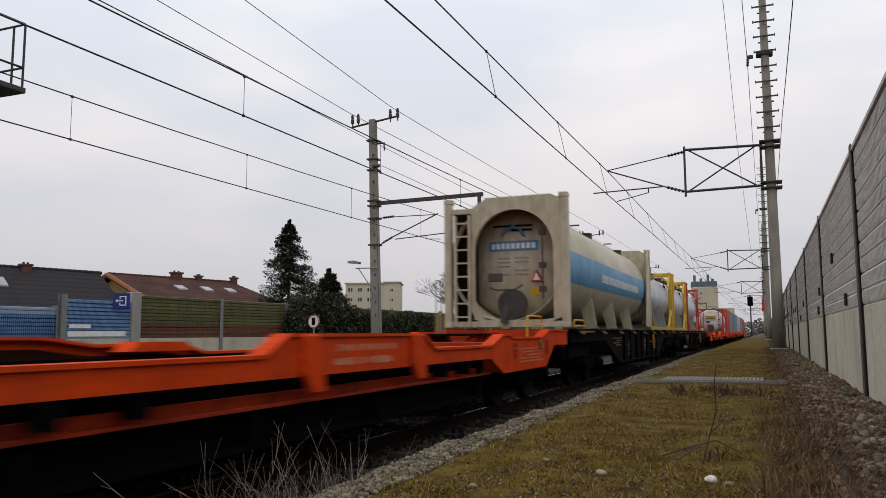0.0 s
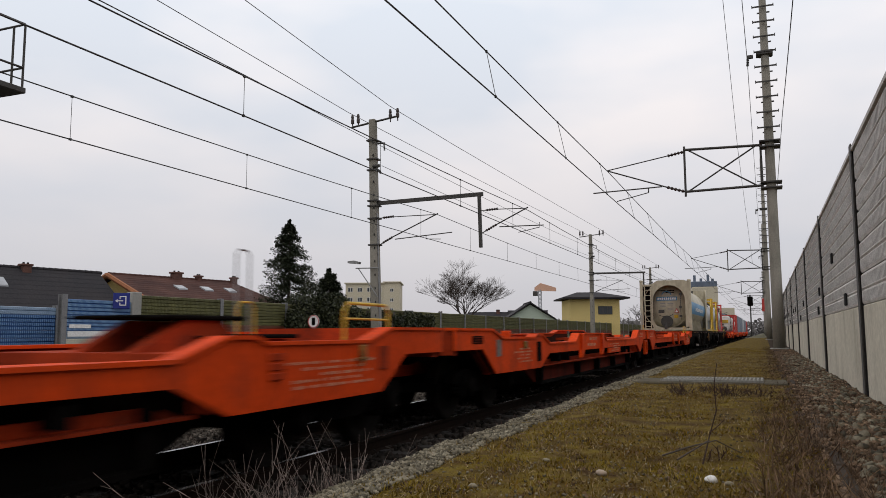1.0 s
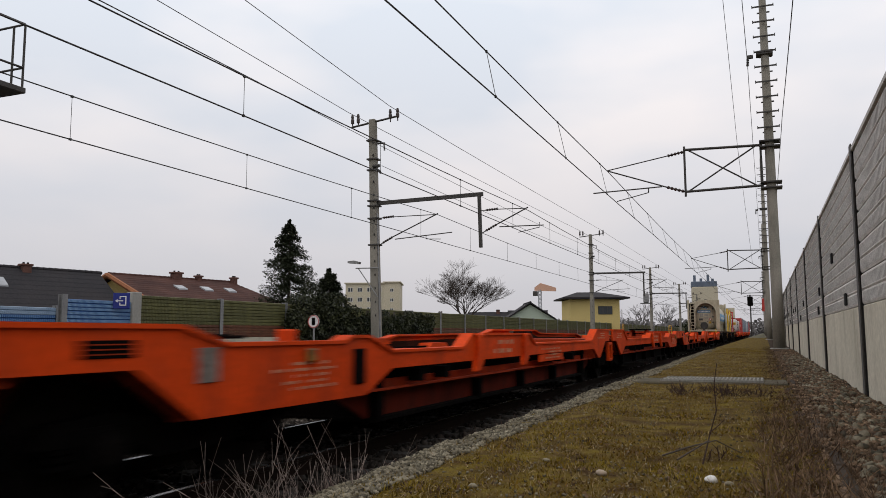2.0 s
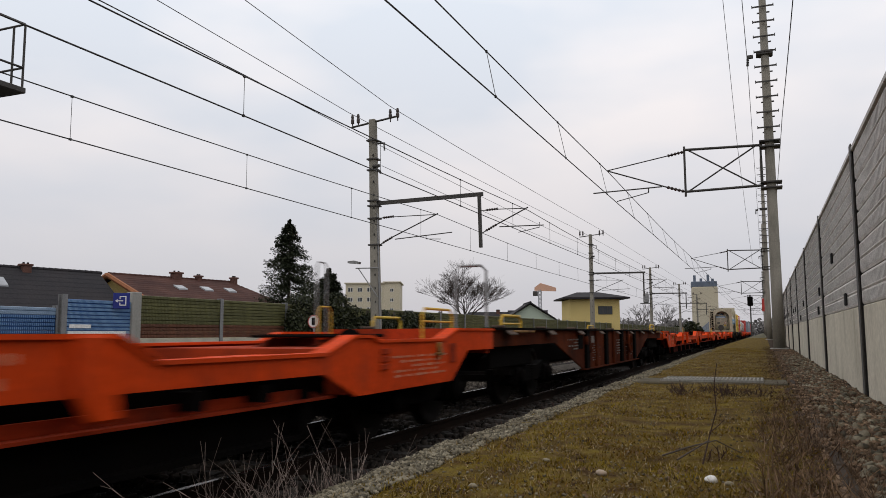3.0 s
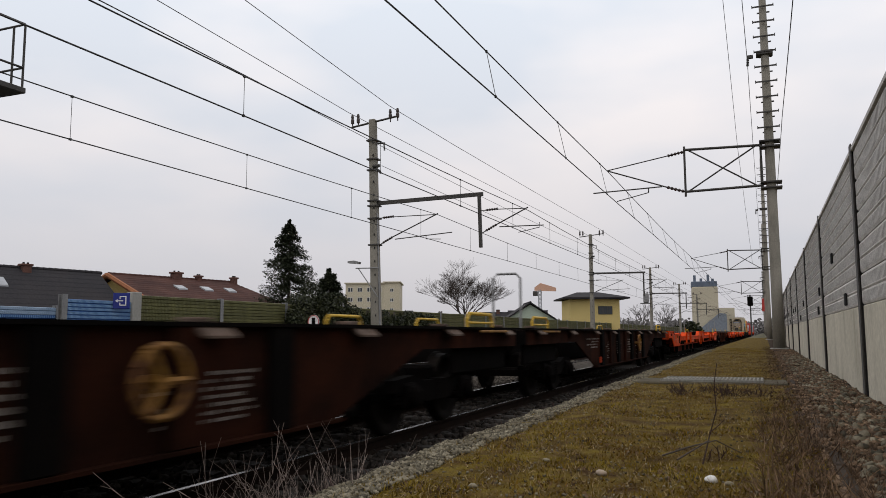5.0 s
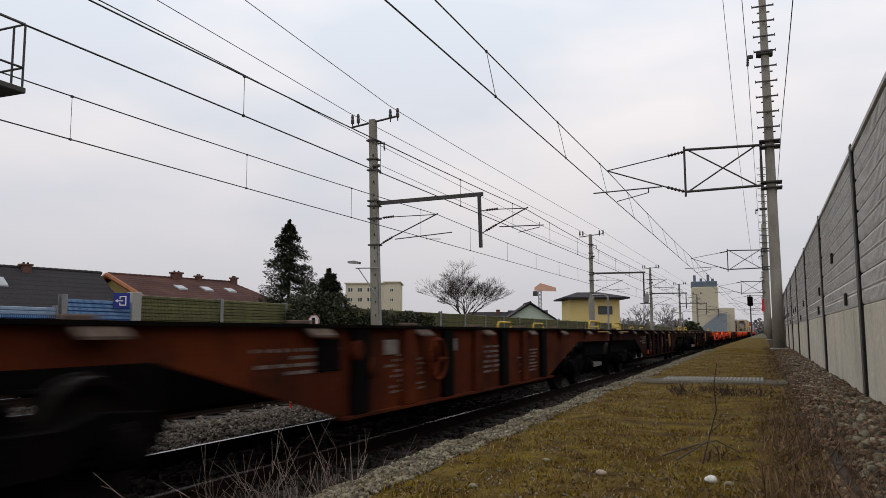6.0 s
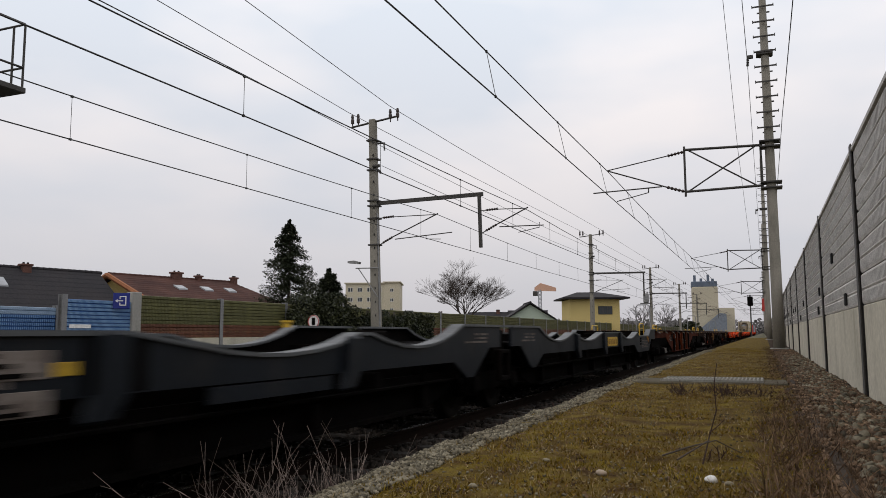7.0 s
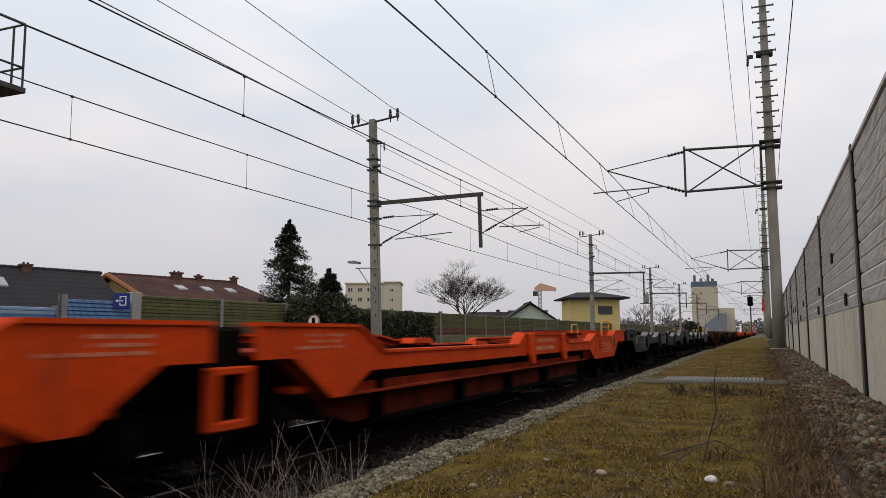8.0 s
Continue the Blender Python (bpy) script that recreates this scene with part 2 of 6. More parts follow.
M_RENDER_G = mat("pale_green_render", (0.40, 0.46, 0.38), (0.35, 0.41, 0.34), 0.9, s1=0.3, s2=12, bump=0.1)
M_MAST = mat("grey_mast_concrete", (0.27, 0.25, 0.21), (0.18, 0.168, 0.14), 0.9, s1=0.8, s2=60, bump=0.4, dirt=(0.09, 0.085, 0.07), dirt_amount=0.55, stretch=(1, 1, 0.35))
M_CHIMNEY = mat("red_brown_chimney_brick", (0.13, 0.06, 0.045), (0.09, 0.045, 0.036), 0.9, s1=3, s2=16)
M_GLASS = mat("dark_window_glass", (0.03, 0.035, 0.04), (0.05, 0.055, 0.06), 0.12, s1=1, bump=0)
M_CRANE = mat("orange_white_crane_steel", (0.62, 0.36, 0.25), (0.55, 0.33, 0.24), 0.6, s1=0.3)
M_SILO_TOP = mat("blue_grey_plant_steel", (0.12, 0.15, 0.20), (0.09, 0.11, 0.15), 0.6, s1=0.3)
M_HAZE_TREE = mat("far_bare_twigs", (0.20, 0.19, 0.185), (0.16, 0.15, 0.145), 0.95, s1=0.3, per_island=0.25)
M_BLACK_HOLE = mat("black_rubber", (0.012, 0.012, 0.012), (0.018, 0.018, 0.018), 0.9, bump=0)


# ---- mesh helpers ----
def finish(name, bm, material, smooth=False):
    me = bpy.data.meshes.new(name)
    bmesh.ops.recalc_face_normals(bm, faces=bm.faces)
    bm.to_mesh(me)
    bm.free()
    for mt in (material if isinstance(material, (list, tuple)) else [material]):
        me.materials.append(mt)
    if smooth:
        me.polygons.foreach_set("use_smooth", [True] * len(me.polygons))
    return me


def part(name, bm, material, parent, label="", smooth=False):
    ob = new(name, finish(name, bm, material, smooth))
    ob.parent = parent
    return tagged(ob, label)


def shared(name, me, parent, m=None, label=""):
    ob = new(name, me)
    ob.parent = parent
    if m is not None:
        ob.matrix_basis = m
    return tagged(ob, label)


def thing(name, m, label, category, group="", kind=""):
    ob = new(name)
    ob.empty_display_size = 0.3
    ob.matrix_basis = m
    return tagged(ob, label, category, group, kind)


def single(name, bm, material, label, category="", group="", kind="", m=None, smooth=False):
    ob = new(name, finish(name, bm, material, smooth))
    if m is not None:
        ob.matrix_basis = m
    return tagged(ob, label, category, group, kind)


def B():
    return bmesh.new()


def box(bm, x0, x1, y0, y1, z0, z1, bevel=0.0):
    v = [bm.verts.new((x, y, z)) for x in (x0, x1) for y in (y0, y1) for z in (z0, z1)]
    f = [bm.faces.new([v[i] for i in q]) for q in ((0, 1, 3, 2), (4, 6, 7, 5), (0, 4, 5, 1), (2, 3, 7, 6), (0, 2, 6, 4), (1, 5, 7, 3))]
    if bevel:
        bmesh.ops.bevel(bm, geom=list({e for q in f for e in q.edges}), offset=bevel, segments=1, affect='EDGES')
    return bm


def prism(bm, pts, a0, a1, axis="x"):
    """A polygon extruded along one axis: pts are (y, z) for x, (x, z) for y, (x, y) for z."""
    def at(p, a):
        return {"x": (a, p[0], p[1]), "y": (p[0], a, p[1]), "z": (p[0], p[1], a)}[axis]
    lo = [bm.verts.new(at(p, a0)) for p in pts]
    hi = [bm.verts.new(at(p, a1)) for p in pts]
    n = len(pts)
    for i in range(n):
        bm.faces.new((lo[i], lo[(i + 1) % n], hi[(i + 1) % n], hi[i]))
    caps = [bm.faces.new(lo[::-1]), bm.faces.new(hi)]
    bmesh.ops.triangulate(bm, faces=caps, ngon_method='EAR_CLIP')
    return bm


def along(pts, y):
    for (a, za), (b, zb) in zip(pts, pts[1:]):
        if a <= y <= b:
            return za + (zb - za) * (y - a) / (b - a) if b > a else za
    return pts[-1][1] if y > pts[-1][0] else pts[0][1]


def plate(bm, top, low, x0, x1, u):
    """An upright plate between an upper and a lower edge line, both given as rising (y, z)."""
    ys = sorted({p[0] for p in top} | {p[0] for p in low})
    lo = [[bm.verts.new((x, u(y), along(low, y))) for y in ys] for x in (x0, x1)]
    hi = [[bm.verts.new((x, u(y), along(top, y))) for y in ys] for x in (x0, x1)]
    for i in range(len(ys) - 1):
        for q in ((lo[0], hi[0]), (lo[1], hi[1]), (lo[0], lo[1]), (hi[0], hi[1])):
            bm.faces.new((q[0][i], q[0][i + 1], q[1][i + 1], q[1][i]))
    for i in (0, -1):
        bm.faces.new((lo[0][i], lo[1][i], hi[1][i], hi[0][i]))
    return bm


def tube(bm, pts, r, n=6, r_end=None):
    pts = [Vector(p) for p in pts]
    rings = []
    for i, p in enumerate(pts):
        d = (pts[min(i + 1, len(pts) - 1)] - pts[max(i - 1, 0)]).normalized()
        a = d.cross(Vector((0, 0, 1)) if abs(d.z) < 0.9 else Vector((1, 0, 0))).normalized()
        b = d.cross(a)
        rr = r if r_end is None else r + (r_end - r) * i / (len(pts) - 1)
        rings.append([bm.verts.new(p + rr * (math.cos(2 * math.pi * k / n) * a + math.sin(2 * math.pi * k / n) * b)) for k in range(n)])
    for u, w in zip(rings, rings[1:]):
        for k in range(n):
            bm.faces.new((u[k], u[(k + 1) % n], w[(k + 1) % n], w[k]))
    bm.faces.new(rings[0][::-1])
    bm.faces.new(rings[-1])
    return bm


def lathe(bm, prof, axis="y", centre=(0, 0, 0), n=24):
    """Rings (radius, along) turned about an axis."""
    c = Vector(centre)
    rings = []
    for r, a in prof:
        ring = []
        for k in range(n):
            u, w = r * math.cos(2 * math.pi * k / n), r * math.sin(2 * math.pi * k / n)
            ring.append(bm.verts.new(c + Vector({"x": (a, u, w), "y": (u, a, w), "z": (u, w, a)}[axis])))
        rings.append(ring)
    for p, q in zip(rings, rings[1:]):
        for k in range(n):
            bm.faces.new((p[k], p[(k + 1) % n], q[(k + 1) % n], q[k]))
    bm.faces.new(rings[0][::-1])
    bm.faces.new(rings[-1])
    return bm


def wall_strip(bm, rows):
    """Quads between successive rows of points of equal length."""
    vs = [[bm.verts.new(p) for p in row] for row in rows]
    for a, b in zip(vs, vs[1:]):
        for i in range(len(a) - 1):
            bm.faces.new((a[i], a[i + 1], b[i + 1], b[i]))
    return bm


def scatter_mesh(name, material, template_v, template_f, place, turn, size):
    """One mesh of many copies of small templates; place n x 3, turn n x 3 x 3, size n x 3."""
    n, k = len(place), len(template_v)
    v = np.einsum("nij,nkj->nki", turn, template_v[None] * size[:, None, :]) + place[:, None, :]
    f = (template_f[None] + (np.arange(n) * k)[:, None, None]).reshape(-1, template_f.shape[1])
    me = bpy.data.meshes.new(name)
    w = f.shape[1]
    me.vertices.add(n * k)
    me.vertices.foreach_set("co", v.reshape(-1).astype(np.float32))
    me.loops.add(f.size)
    me.loops.foreach_set("vertex_index", f.reshape(-1).astype(np.int32))
    me.polygons.add(len(f))
    me.polygons.foreach_set("loop_start", np.arange(0, f.size, w, dtype=np.int32))
    me.materials.append(material)
    me.update(calc_edges=True)
    me.validate()
    return me


def random_turns(rng, n, tilt=math.pi):
    a, b, c = rng.uniform(0, 2 * math.pi, n), rng.uniform(-tilt, tilt, n), rng.uniform(-tilt, tilt, n)
    def rot(axis, t):
        m = np.zeros((n, 3, 3))
        i, j = [(1, 2), (2, 0), (0, 1)][axis]
        m[:, axis, axis] = 1
        m[:, i, i], m[:, j, j], m[:, i, j], m[:, j, i] = np.cos(t), np.cos(t), -np.sin(t), np.sin(t)
        return m
    return rot(2, a) @ rot(0, b) @ rot(1, c)


STONE_V = np.array([(-.5, -.4, -.3), (.45, -.5, -.35), (.5, .4, -.3), (-.4, .5, -.35), (-.35, -.3, .35), (.3, -.35, .3), (.38, .3, .4), (-.3, .33, .28)])
STONE_F = np.array([(0, 3, 2, 1), (4, 5, 6, 7), (0, 1, 5, 4), (1, 2, 6, 5), (2, 3, 7, 6), (3, 0, 4, 7)])


# ---- ground and tracks ----
TRACKS = (-5.05, -9.75, -14.25)


def ground_z(x, y):
    prof = ((-900, 0.0), (-19.6, 0.0), (-17.2, -0.12), (-16, -0.2), (-12.2, -0.2), (-12, -0.13), (-11.8, -0.2), (-8.0, -0.2), (-7.4, -0.05), (-6.8, -0.2),
            (-3.45, -0.2), (-3.0, -0.42), (-2.45, -0.40), (-1.95, 0.30), (-1.7, 0.565), (-1.45, 0.60), (0.9, 0.60), (60, 0.6), (900, 0.0))
    for (a, za), (b, zb) in zip(prof, prof[1:]):
        if x <= b:
            z = za + (zb - za) * (x - a) / (b - a)
            break
    if -3.2 < x < 0.9 and 0 < y < 60:
        z += 0.035 * noise.noise(Vector((x * 1.3, y * 0.9, 3))) + 0.02 * noise.noise(Vector((x * 4.1, y * 3.7, 9)))
    elif -17 < x <= -3.2 and -5 < y < 60:
        z += 0.03 * noise.noise(Vector((x * 3, y * 3, 5)))
    return z


def edge_shift(y):
    return -0.012 * max(y - 3, 0) * (1 if y < 25 else 25 / y) + 0.06 * noise.noise(Vector((y * 0.8, 1, 7)))


xs = [-900, -400, -150, -60, -30, -22, -19.6, -18.4, -17.2, -16, -14, -12.2, -12, -11.8, -10, -8, -7.7, -7.4, -7.1, -6.8]
xs += [-6.8 + 0.42 * i for i in range(1, 9)] + [-3.2 + 0.14 * i for i in range(0, 30)] + [1.4, 4, 15, 60, 200, 900]
ys = [-300, -60, -20, -8, -3] + [0.3 * i for i in range(0, 70)] + [21 + 1.5 * i for i in range(0, 26)] + [62, 75, 95, 130, 180, 260, 400, 700, 1500]
bm = B()
rows = []
for y in ys:
    row = []
    for x in xs:
        sx = x + (edge_shift(y) if -3.0 < x < -1.0 else 0)
        row.append((sx, y, ground_z(x, y)))
    rows.append(row)
wall_strip(bm, rows)
for f in bm.faces:
    c = f.calc_center_median()
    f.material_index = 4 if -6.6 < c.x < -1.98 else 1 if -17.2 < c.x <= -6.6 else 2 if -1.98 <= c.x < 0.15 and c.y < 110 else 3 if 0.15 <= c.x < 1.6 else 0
    f.smooth = True
ground = single("ground", bm, [M_GROUND, M_BALLAST, M_TURF, M_DIRT, M_SHADED_BED], "trackside ground of turf, dirt and ballast", "ground", kind="structure")


def rail_profile(x):
    return [(x - 0.07, -0.17), (x + 0.07, -0.17), (x + 0.07, -0.158), (x + 0.012, -0.14), (x + 0.012, -0.045), (x + 0.036, -0.035), (x + 0.036, -0.004), (x - 0.036, -0.004), (x - 0.036, -0.035), (x - 0.012, -0.045), (x - 0.012, -0.14), (x - 0.07, -0.158)]


bm = B()
box(bm, -1.3, 1.3, -0.13, 0.13, -0.30, -0.172, 0.03)
for sx in (-1, 1):
    box(bm, sx * 0.75 - 0.14, sx * 0.75 + 0.14, -0.09, 0.09, -0.18, -0.155)
sleeper_mesh = finish("sleeper", bm, M_SLEEPER)
for k, tx in enumerate(TRACKS):
    tr = thing("track_%d" % (k + 1), pose(tx, 0, 0), "railway track with worn shiny rails on concrete sleepers", "railway track", kind="structure")
    for sx in (-0.753, 0.753):
        r = part("rail", prism(B(), rail_profile(sx), -80, 900, "y"), M_RAIL, tr)
        part("rail_head", box(B(), sx - 0.027, sx + 0.027, -80, 900, -0.0035, 0.0), M_RAIL_TOP, r, "polished running surface")
    if k == 0:
        for i in range(90):
            shared("sleeper", sleeper_mesh, tr, pose(0, -4 + 0.62 * i, 0))
    bm = B()
    for i in range(90 if k == 0 else 0, 260):
        y = -4 + 0.62 * i
        box(bm, -1.3, 1.3, y - 0.13, y + 0.13, -0.30, -0.172)
    tagged(part("far_sleepers", bm, M_SLEEPER, tr), kind="stuff")


# ---- right noise wall ----
BAY = 5.02
FENCE_X, FENCE_Y0 = 0.915, 8.35
wall_r = thing("noise_wall_right", pose(0, 0, 0), "grey aluminium noise wall on beige concrete plinths", "noise barrier", kind="structure")
bm = B()
for sx in (-0.08, 0.07):
    box(bm, sx, sx + 0.012, -0.07, 0.07, 0.45, 3.0)
box(bm, -0.07, 0.07, -0.006, 0.006, 0.45, 3.0)
post_mesh = finish("post", bm, M_POST_DARK)
# one cassette: three folds with thin raised ribs
bm = B()
CASS_H = 0.296
prism(bm, [(-0.045, 0.0), (-0.055, 0.02), (-0.055, 0.122), (-0.038, 0.135), (-0.055, 0.148), (-0.055, 0.27), (-0.040, CASS_H - 0.008), (0.05, CASS_H - 0.008), (0.05, 0.0)], 0.075, BAY - 0.075, "y")
cassette_mesh = finish("cassette", bm, M_CASSETTE)
# slots are thin strips on the face, with their inner shade as darker colour
slots = []
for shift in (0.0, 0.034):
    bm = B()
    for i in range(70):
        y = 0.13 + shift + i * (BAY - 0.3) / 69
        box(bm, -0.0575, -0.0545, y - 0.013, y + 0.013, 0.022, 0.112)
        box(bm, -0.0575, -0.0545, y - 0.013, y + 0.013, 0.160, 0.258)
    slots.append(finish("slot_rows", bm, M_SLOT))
bm = B()
box(bm, -0.05, 0.05, 0.072, BAY - 0.072, 0.30, 1.452, 0.012)
plinth_mesh = finish("plinth_panel", bm, M_PLINTH_R)
bm = B()
box(bm, -0.085, -0.058, -0.06, 0.06, -0.07, 0.07, 0.01)
hatch_mesh = finish("drain_flap", bm, M_BLACK_HOLE)
bm = B()
prism(bm, [(-0.075, 0.0), (-0.075, 0.035), (0.06, 0.035), (0.06, 0.0)], 0.0, BAY, "y")
cap_mesh = finish("top_rail", bm, M_CASSETTE)
rng = random.Random(4)
for i in range(-3, 26):
    y0 = FENCE_Y0 + i * BAY
    shared("post", post_mesh, wall_r, pose(FENCE_X, y0, 0, rz=0))
    shared("plinth_panel", plinth_mesh, wall_r, pose(FENCE_X, y0, 0))
    for j in range(5):
        c = shared("cassette", cassette_mesh, wall_r, pose(FENCE_X, y0, 1.457 + j * CASS_H))
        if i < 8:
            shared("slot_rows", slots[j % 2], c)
    shared("top_rail", cap_mesh, wall_r, pose(FENCE_X, y0, 1.457 + 5 * CASS_H - 0.008))
    if i >= 0:
        for _ in range(2):
            shared("drain_flap", hatch_mesh, wall_r, pose(FENCE_X, y0 + rng.uniform(0.6, 3.8), 1.56 + CASS_H * rng.choice((0, 1, 1, 2))))
bm = B()
box(bm, FENCE_X - 0.05, FENCE_X + 0.05, FENCE_Y0 + 26 * BAY, 420, 0.3, 1.45)
box(bm, FENCE_X - 0.055, FENCE_X + 0.05, FENCE_Y0 + 26 * BAY, 420, 1.45, 2.93)
part("far_run", bm, M_CASSETTE, wall_r)

# ---- left noise wall ----
LX, LBAY = -19.0, 4.32
wall_l = thing("noise_wall_left", pose(0, 0, 0), "olive and brown noise wall with blue end bays", "noise barrier", kind="structure")
bm = B()
for sx in (-0.09, 0.08):
    box(bm, sx, sx + 0.012, -0.09, 0.09, -0.2, 2.56)
box(bm, -0.08, 0.08, -0.006, 0.006, -0.2, 2.56)
lpost_mesh = finish("post", bm, M_POST)
lcass = {}
for key, mt in (("green", M_GREEN), ("maroon", M_MAROON), ("blue", M_BLUEFENCE), ("pale", M_PALEBLUE), ("blue_short", M_BLUEFENCE), ("pale_short", M_PALEBLUE)):
    bm = B()
    ln = 2.85 if "short" in key else LBAY
    prism(bm, [(0.045, 0.0), (0.055, 0.02), (0.055, 0.10), (0.02, 0.12), (0.055, 0.14), (0.055, 0.22), (0.03, 0.232), (-0.05, 0.232), (-0.05, 0.0)], 0.08, ln - 0.08, "y")
    flat = len(bm.faces)
    for i in range(60):
        y = 0.14 + i * (ln - 0.28) / 59
        box(bm, 0.0545, 0.064, y - 0.012, y + 0.012, 0.02, 0.1)
        box(bm, 0.0545, 0.064, y - 0.012, y + 0.012, 0.14, 0.22)
    bm.faces.ensure_lookup_table()
    for f in bm.faces[flat:]:
        f.material_index = 1
    lcass[key] = finish("cassette", bm, [mt, M_BLUERIB if "blue" in key else mt])
bm = B()
box(bm, -0.06, 0.06, 0.08, LBAY - 0.08, -0.3, 1.10, 0.012)
lplinth = finish("plinth_panel", bm, M_PLINTH)
bm = B()
box(bm, -0.06, 0.06, 0.08, LBAY - 0.08, -0.3, 1.10, 0.012)
lplinth_green = finish("plinth_panel", bm, M_GREEN)
for i in range(0, 44):
    y0 = 19.8 + i * LBAY
    shared("post", lpost_mesh, wall_l, pose(LX, y0, 0))
    shared("plinth_panel", lplinth if i < 3 else lplinth_green, wall_l, pose(LX, y0, 0))
    for j in range(6):
        shared("cassette", lcass["maroon" if j < 2 else "green"], wall_l, pose(LX, y0, 1.105 + j * 0.235))
# blue bays nearer the station, the farther set stands back
shared("post", lpost_mesh, wall_l, pose(LX, 16.95, -0.15))
bm = B()
box(bm, -0.06, 0.06, 0.08, 2.77, -0.3, 1.10, 0.012)
shared("plinth_panel", finish("plinth_panel", bm, M_PLINTH), wall_l, pose(LX, 16.95, 0))
for j in range(5):
    shared("cassette", lcass["pale_short" if j == 0 else "blue_short"], wall_l, pose(LX, 16.95, 1.105 + j * 0.235))
for y0 in (13.75, 9.4, 5.05, 0.7):
    shared("post", lpost_mesh, wall_l, pose(LX - 1.5, y0 + LBAY, -0.42))
    shared("plinth_panel", lplinth, wall_l, pose(LX - 1.5, y0, -0.44))
    for j in range(6):
        shared("cassette", lcass["pale" if j == 5 else "blue"], wall_l, pose(LX - 1.5, y0, 0.66 + j * 0.235))
bm = B()
box(bm, -0.14, 0.14, -0.2, 0.2, -0.2, 2.6, 0.02)
shared("end_pillar", finish("end_pillar", bm, M_CONCRETE), wall_l, pose(LX, 19.75, 0))
bm = B()
box(bm, LX + 0.066, LX + 0.08, 17.1, 19.35, 1.17, 1.33)
part("pale_patch", bm, M_WHITE, wall_l, "white overpainted patch")
part("pale_patch", box(B(), LX + 0.066, LX + 0.08, 17.15, 17.95, 1.42, 1.53), M_WHITE, wall_l, "white overpainted patch")
bm = B()
gr = random.Random(12)
for k in range(9):
    y = 17.3 + k * 0.22
    h = gr.uniform(0.06, 0.16)
    box(bm, LX + 0.061, LX + 0.066, y, y + 0.03, 0.80, 0.80 + h)
    box(bm, LX + 0.061, LX + 0.066, y + 0.03, y + 0.13, 0.80 + h * gr.uniform(0.2, 0.8), 0.83 + h * 0.8)
part("scrawl", bm, M_POST_DARK, wall_l, "dark unreadable scrawl on the plinth")
# exit sign
ex = thing("exit_sign", pose(LX + 0.3, 18.9, 2.30, rz=-48), "blue square exit sign with white arrow on the wall", "sign")
part("fixing", box(B(), -0.3, 0.0, -0.02, 0.02, -0.03, 0.03), M_POST, ex)
part("panel", box(B(), 0, 0.03, -0.245, 0.245, -0.27, 0.23, 0.01), M_SIGN_BLUE, ex)
bm = B()
for a, b, c, d in ((-0.055, 0.145, 0.10, 0.13), (-0.055, 0.145, -0.17, -0.14), (0.115, 0.145, -0.17, 0.13), (-0.055, -0.028, 0.04, 0.13), (-0.055, -0.028, -0.17, -0.08), (-0.13, 0.05, -0.034, -0.006)):
    box(bm, 0.031, 0.037, a, b, c, d)
prism(bm, [(-0.18, -0.02), (-0.11, 0.03), (-0.11, -0.07)], 0.031, 0.037, "x")
part("arrow", bm, M_WHITE, ex, "white exit arrow")


# ---- catenary masts ----
def insulator(bm, p, q, r=0.045):
    p, q = Vector(p), Vector(q)
    pts = [p.lerp(q, i / 10) for i in range(11)]
    for i in range(10):
        tube(bm, [pts[i], pts[i + 1]], r * (1.0 if i % 2 else 0.55), 8)


